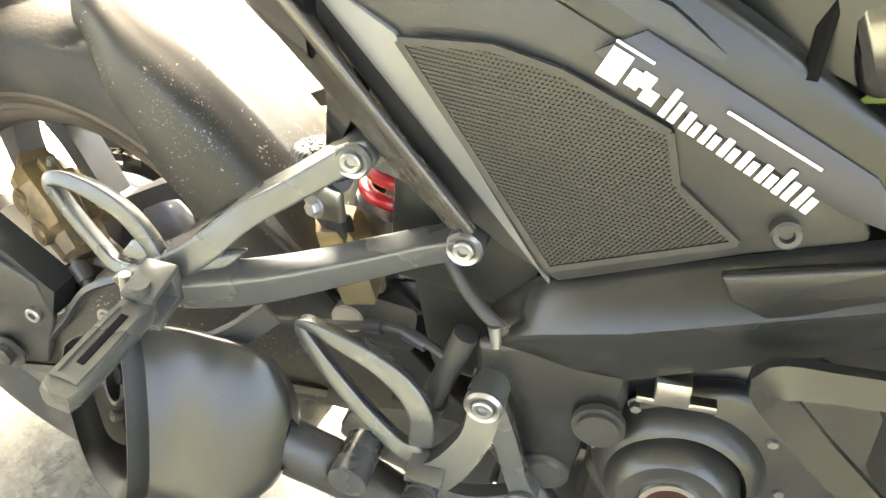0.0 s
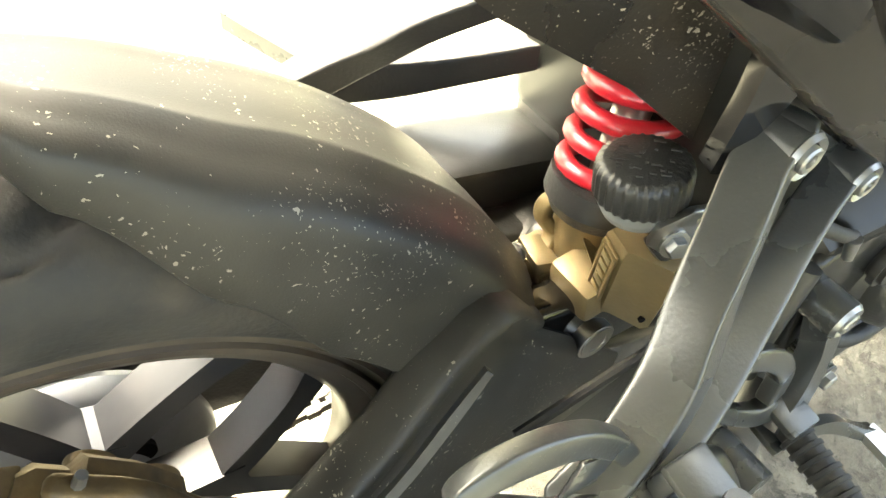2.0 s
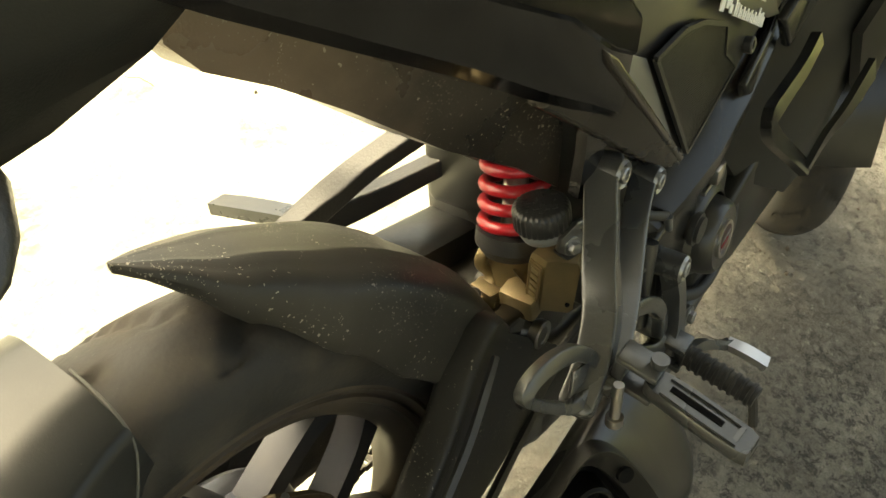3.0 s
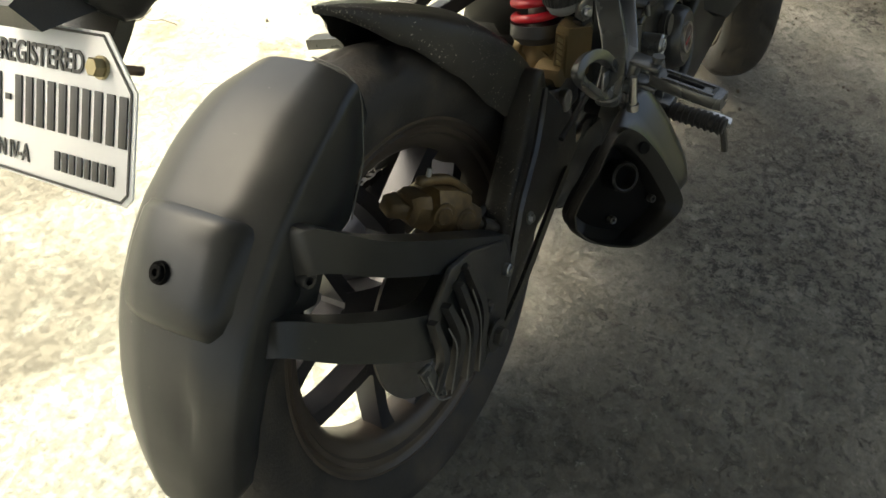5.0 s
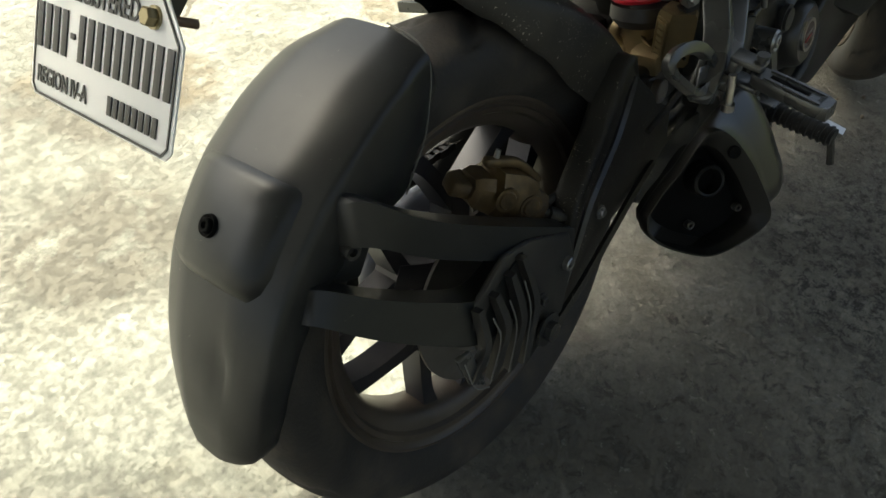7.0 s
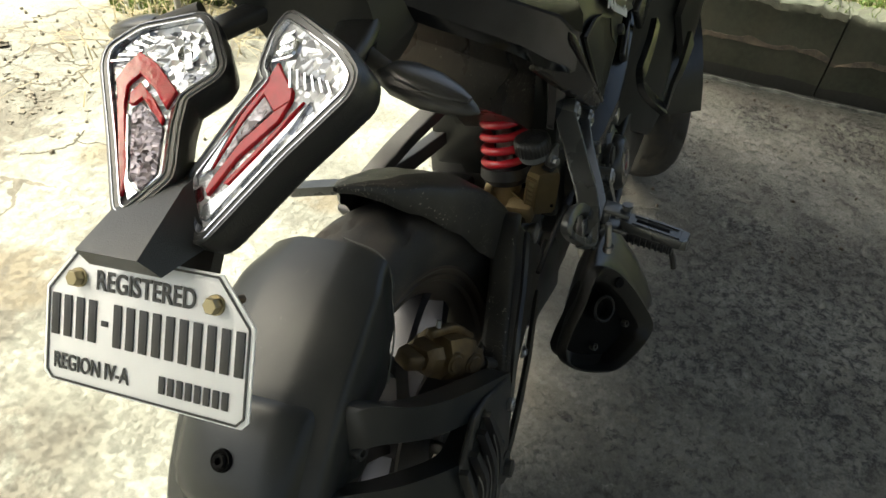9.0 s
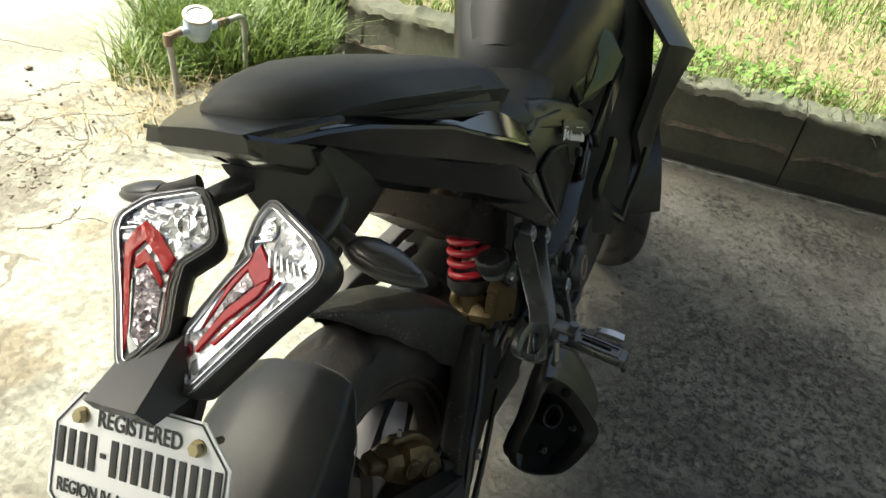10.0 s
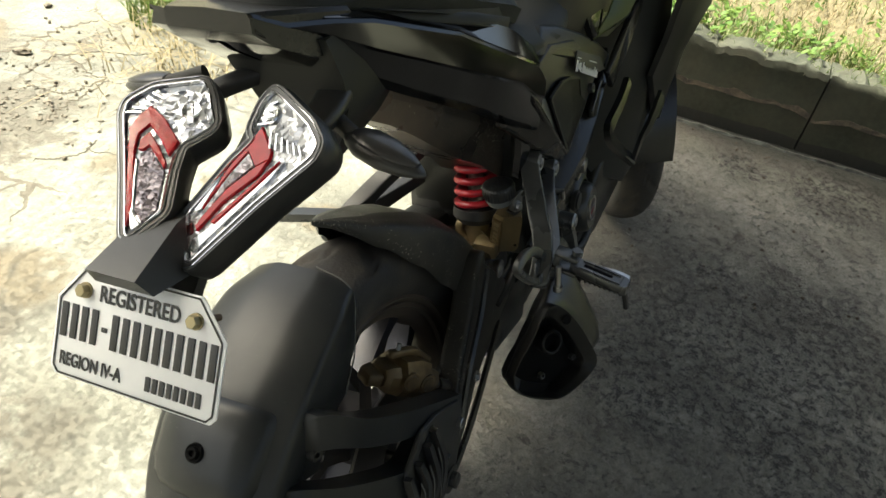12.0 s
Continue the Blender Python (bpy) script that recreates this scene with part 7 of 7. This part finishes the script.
grille(-1)
part("grille_backing", slab([(0.394, -0.1625, 0.686), (0.448, -0.1625, 0.692), (0.490, -0.163, 0.685), (0.555, -0.1635, 0.662), (0.567, -0.1635, 0.631), (0.608, -0.164, 0.602), (0.505, -0.1625, 0.553)], (0, 0.003, 0), 0.0), SHADE_BLACK, moto)
part("cover_bolt", socket_bolt((0.634, -0.170, 0.617), (0, -1, 0.1), 0.009, 0.005), DARK_CAST, moto)
for s in (-1, 1):
    SIDE[0] = 2 if s > 0 else 0
    upper = [(0.37, s * 0.150, 0.757), (0.43, s * 0.158, 0.740), (0.52, s * 0.167, 0.706), (0.60, s * 0.172, 0.672), (0.69, s * 0.176, 0.632), (0.74, s * 0.176, 0.645), (0.66, s * 0.172, 0.690), (0.58, s * 0.164, 0.728), (0.48, s * 0.150, 0.768), (0.42, s * 0.138, 0.785)]
    panel = part("upper_side_panel", slab(upper, (0, -s * 0.02, 0.004), 0.005, 3), TANK, moto, "dark satin panel with a white decal below the seat")
    dec = [(0.505, s * 0.1685, 0.702), (0.655, s * 0.1765, 0.640), (0.690, s * 0.1785, 0.634), (0.665, s * 0.1745, 0.663), (0.53, s * 0.1655, 0.717)]
    part("decal_ground", slab([Vector(p) + Vector((0, s * 0.001, 0.0)) for p in dec], (0, -s * 0.002, 0), 0.0003), DECAL_BLUE, panel)
    def decal_piece(along, up, w, h, name="decal_bar"):
        x = 0.514 + along * 0.925
        z = 0.6985 - along * 0.405 + up
        return part(name, block((w, 0.0012, h), (x, s * (0.1705 + along * 0.052), z), (0, 22, 0), 0.0003), WHITE_INK, panel)

    decal_piece(0.004, 0.0, 0.013, 0.018)
    decal_piece(0.017, 0.000, 0.008, 0.010)
    decal_piece(0.024, 0.003, 0.008, 0.009)
    decal_piece(0.027, -0.004, 0.009, 0.008)
    for k, h in enumerate((0.0175, 0.0115, 0.0115, 0.0115, 0.0115, 0.0115, 0.017, 0.014)):
        a = 0.040 + 0.0125 * k
        drop = (0.0175 - h) * -0.5
        decal_piece(a, drop, 0.0042, h)
        decal_piece(a + 0.0052, drop - h * 0.14, 0.0044, h * 0.72)
    decal_piece(0.014, 0.0135, 0.024, 0.0016)
    decal_piece(0.102, 0.0165, 0.060, 0.0018)

SIDE[0] = 1
tank = part("fuel_tank", loft([seat_ring(*r) for r in ((0.52, 0.060, 0.800, 0.74), (0.56, 0.085, 0.850, 0.73), (0.62, 0.108, 0.925, 0.71), (0.70, 0.124, 0.985, 0.69), (0.80, 0.134, 1.010, 0.70), (0.90, 0.130, 1.000, 0.74), (0.98, 0.10, 0.97, 0.80), (1.02, 0.06, 0.93, 0.84))]), TANK, moto, "satin black fuel tank", smooth=60)
part("tank_pad", loft([[(x + 0.004, -hw, z + 0.002), (x, -hw * 0.9, z + 0.008), (x - 0.006, 0, z + 0.016), (x, hw * 0.9, z + 0.008), (x + 0.004, hw, z + 0.002), (x + 0.03, 0, z - 0.01)] for x, hw, z in ((0.545, 0.05, 0.815), (0.575, 0.062, 0.860), (0.605, 0.066, 0.905), (0.65, 0.06, 0.945))]), BLACK_PLASTIC, tank, "matt black knee pad at the back of the tank", smooth=60)
for s in (-1, 1):
    SIDE[0] = 2 if s > 0 else 0
    wing = [(0.60, s * 0.150, 0.78), (0.70, s * 0.175, 0.86), (0.82, s * 0.20, 0.90), (0.93, s * 0.19, 0.87), (0.86, s * 0.21, 0.76), (0.72, s * 0.19, 0.70), (0.64, s * 0.17, 0.70)]
    part("tank_shroud", slab(wing, (0, -s * 0.03, 0), 0.01, 3), GLOSS, moto, "glossy black tank shroud")
    # reflection of the sunlit greenery, put on as a green-coloured crescent
    stripe = [(0.70, 0.166, 0.837), (0.72, 0.203, 0.805), (0.72, 0.223, 0.766), (0.70, 0.211, 0.731), (0.67, 0.188, 0.714), (0.64, 0.161, 0.695), (0.65, 0.1725, 0.715), (0.67, 0.182, 0.739), (0.69, 0.187, 0.768), (0.70, 0.177, 0.809), (0.68, 0.141, 0.841)]
    part("green_reflection", slab([(x, s * y, z) for x, y, z in stripe], (0.003, -s * 0.003, 0), 0.001), GREEN_REFLECTION, tank, "curved green reflection of the greenery, painted on the tank side")
    # the groove's shade is laid on as a black strip
    part("flank_groove", strap([(0.615, s * y, z) for y, z in ((0.086, 0.845), (0.112, 0.822), (0.133, 0.795), (0.149, 0.753), (0.168, 0.706))], [0.006, 0.011, 0.013, 0.011, 0.008], 0.004, (-0.9, s * 0.4, 0.2), 0.001), SHADE_BLACK, tank, "black strip painted as the shaded groove in the tank flank")


def fairing(s):
    SIDE[0] = 2 if s > 0 else 0
    """The big side fairing: a folded outer shell, a mid panel with a cut-out and a belly panel."""
    rows = ((0.88, ((0.18, 0.93), (0.235, 0.82), (0.285, 0.745), (0.262, 0.64), (0.240, 0.56))), (0.94, ((0.18, 0.95), (0.245, 0.81), (0.312, 0.725), (0.270, 0.60), (0.246, 0.47))),
            (1.00, ((0.18, 0.96), (0.250, 0.80), (0.328, 0.700), (0.272, 0.565), (0.250, 0.42))), (1.12, ((0.16, 0.95), (0.245, 0.79), (0.312, 0.675), (0.270, 0.545), (0.245, 0.43))), (1.30, ((0.12, 0.92), (0.19, 0.77), (0.250, 0.65), (0.230, 0.55), (0.21, 0.46))))
    shell = loft([[(x, s * y, z) for y, z in q] + [(x, s * (y - 0.012), z) for y, z in q[::-1]] for x, q in rows])
    o = part("upper_fairing", soften(shell, 0.004, 3, 25), TANK, moto, "glossy black folded side fairing", smooth=30)
    rim = [(0.80, 0.204, 0.575), (0.755, 0.204, 0.554), (0.690, 0.204, 0.545), (0.650, 0.204, 0.534), (0.680, 0.205, 0.500), (0.748, 0.215, 0.448), (0.777, 0.235, 0.415)]
    cut = part("mid_fairing", strap([(x, s * y, z) for x, y, z in rim], [0.020, 0.020, 0.020, 0.024, 0.022, 0.020, 0.018], 0.012, (0, s, 0.25), 0.004), SATIN, moto, "satin black rim of the fairing cut-out")
    edge = [(0.777, 0.235, 0.415), (0.785, 0.245, 0.462), (0.815, 0.255, 0.488), (0.88, 0.262, 0.520)]
    part("cut_out_edge", strap([(x, s * y, z) for x, y, z in edge], [0.012, 0.016, 0.022, 0.034], 0.008, (-0.2, s, 0.1), 0.003), TANK, cut)
    low = [(0.72, 0.175, 0.30), (0.86, 0.19, 0.42), (0.98, 0.215, 0.47), (1.06, 0.225, 0.40), (1.00, 0.20, 0.26), (0.86, 0.175, 0.18), (0.70, 0.16, 0.20)]
    part("belly_fairing", slab([(x, s * (y - 0.02), z) for x, y, z in low], (0, -s * 0.03, 0), 0.010, 3), TANK, moto, "satin black belly fairing")
    strip = [(0.70, 0.186, 0.625), (0.78, 0.200, 0.690), (0.86, 0.208, 0.730), (0.85, 0.210, 0.700), (0.76, 0.203, 0.640), (0.725, 0.192, 0.585)]
    part("fairing_strip", slab([(x, s * y, z) for x, y, z in strip], (0, -s * 0.012, 0), 0.004), SATIN, moto)
    return o


fairing(-1)
fairing(1)
SIDE[0] = 1
part("inner_fairing", soften(loft([[(x, -w, t), (x, -w * 1.08, (t + b) / 2), (x, -w * 0.8, b), (x, w * 0.8, b), (x, w * 1.08, (t + b) / 2), (x, w, t)] for x, w, t, b in ((0.62, 0.03, 0.70, 0.50), (0.72, 0.05, 0.72, 0.48), (0.80, 0.10, 0.80, 0.36), (0.90, 0.15, 0.90, 0.30), (1.0, 0.15, 0.92, 0.30), (1.10, 0.13, 0.90, 0.42), (1.18, 0.10, 0.85, 0.62))]), 0.01), STEM_BLACK, moto, "dark inner fairing and radiator duct")
SIDE[0] = 0
part("nose_fairing", loft([[(1.00, -0.20, 0.98), (1.00, -0.10, 1.10), (1.00, 0.10, 1.10), (1.00, 0.20, 0.98)], [(1.2, -0.22, 0.95), (1.2, -0.10, 1.08), (1.2, 0.10, 1.08), (1.2, 0.22, 0.95)], [(1.42, -0.12, 0.82), (1.42, -0.06, 0.92), (1.42, 0.06, 0.92), (1.42, 0.12, 0.82)]]), GLOSS, moto, "glossy black nose fairing")
part("front_fork", joined(rod((1.02, -0.115, 0.92), FRONT + Vector((0.01, -0.075, 0.0)), 0.022), rod((1.02, 0.085, 0.92), FRONT + Vector((-0.03, 0.075, 0.0)), 0.022)), DARK_CAST, moto)
part("front_mudguard", soften(loft([[FRONT + Matrix.Rotation(radians(24), 3, "Z") @ Vector((math.cos(radians(a)) * r, y, math.sin(radians(a)) * r)) for y, r in ((-0.062, 0.295), (-0.055, 0.318), (0, 0.326), (0.055, 0.318), (0.062, 0.295), (0, 0.312))] for a in range(40, 190, 10)]), 0.003), SATIN, moto, "satin black front mudguard", smooth=50)
SIDE[0] = 0
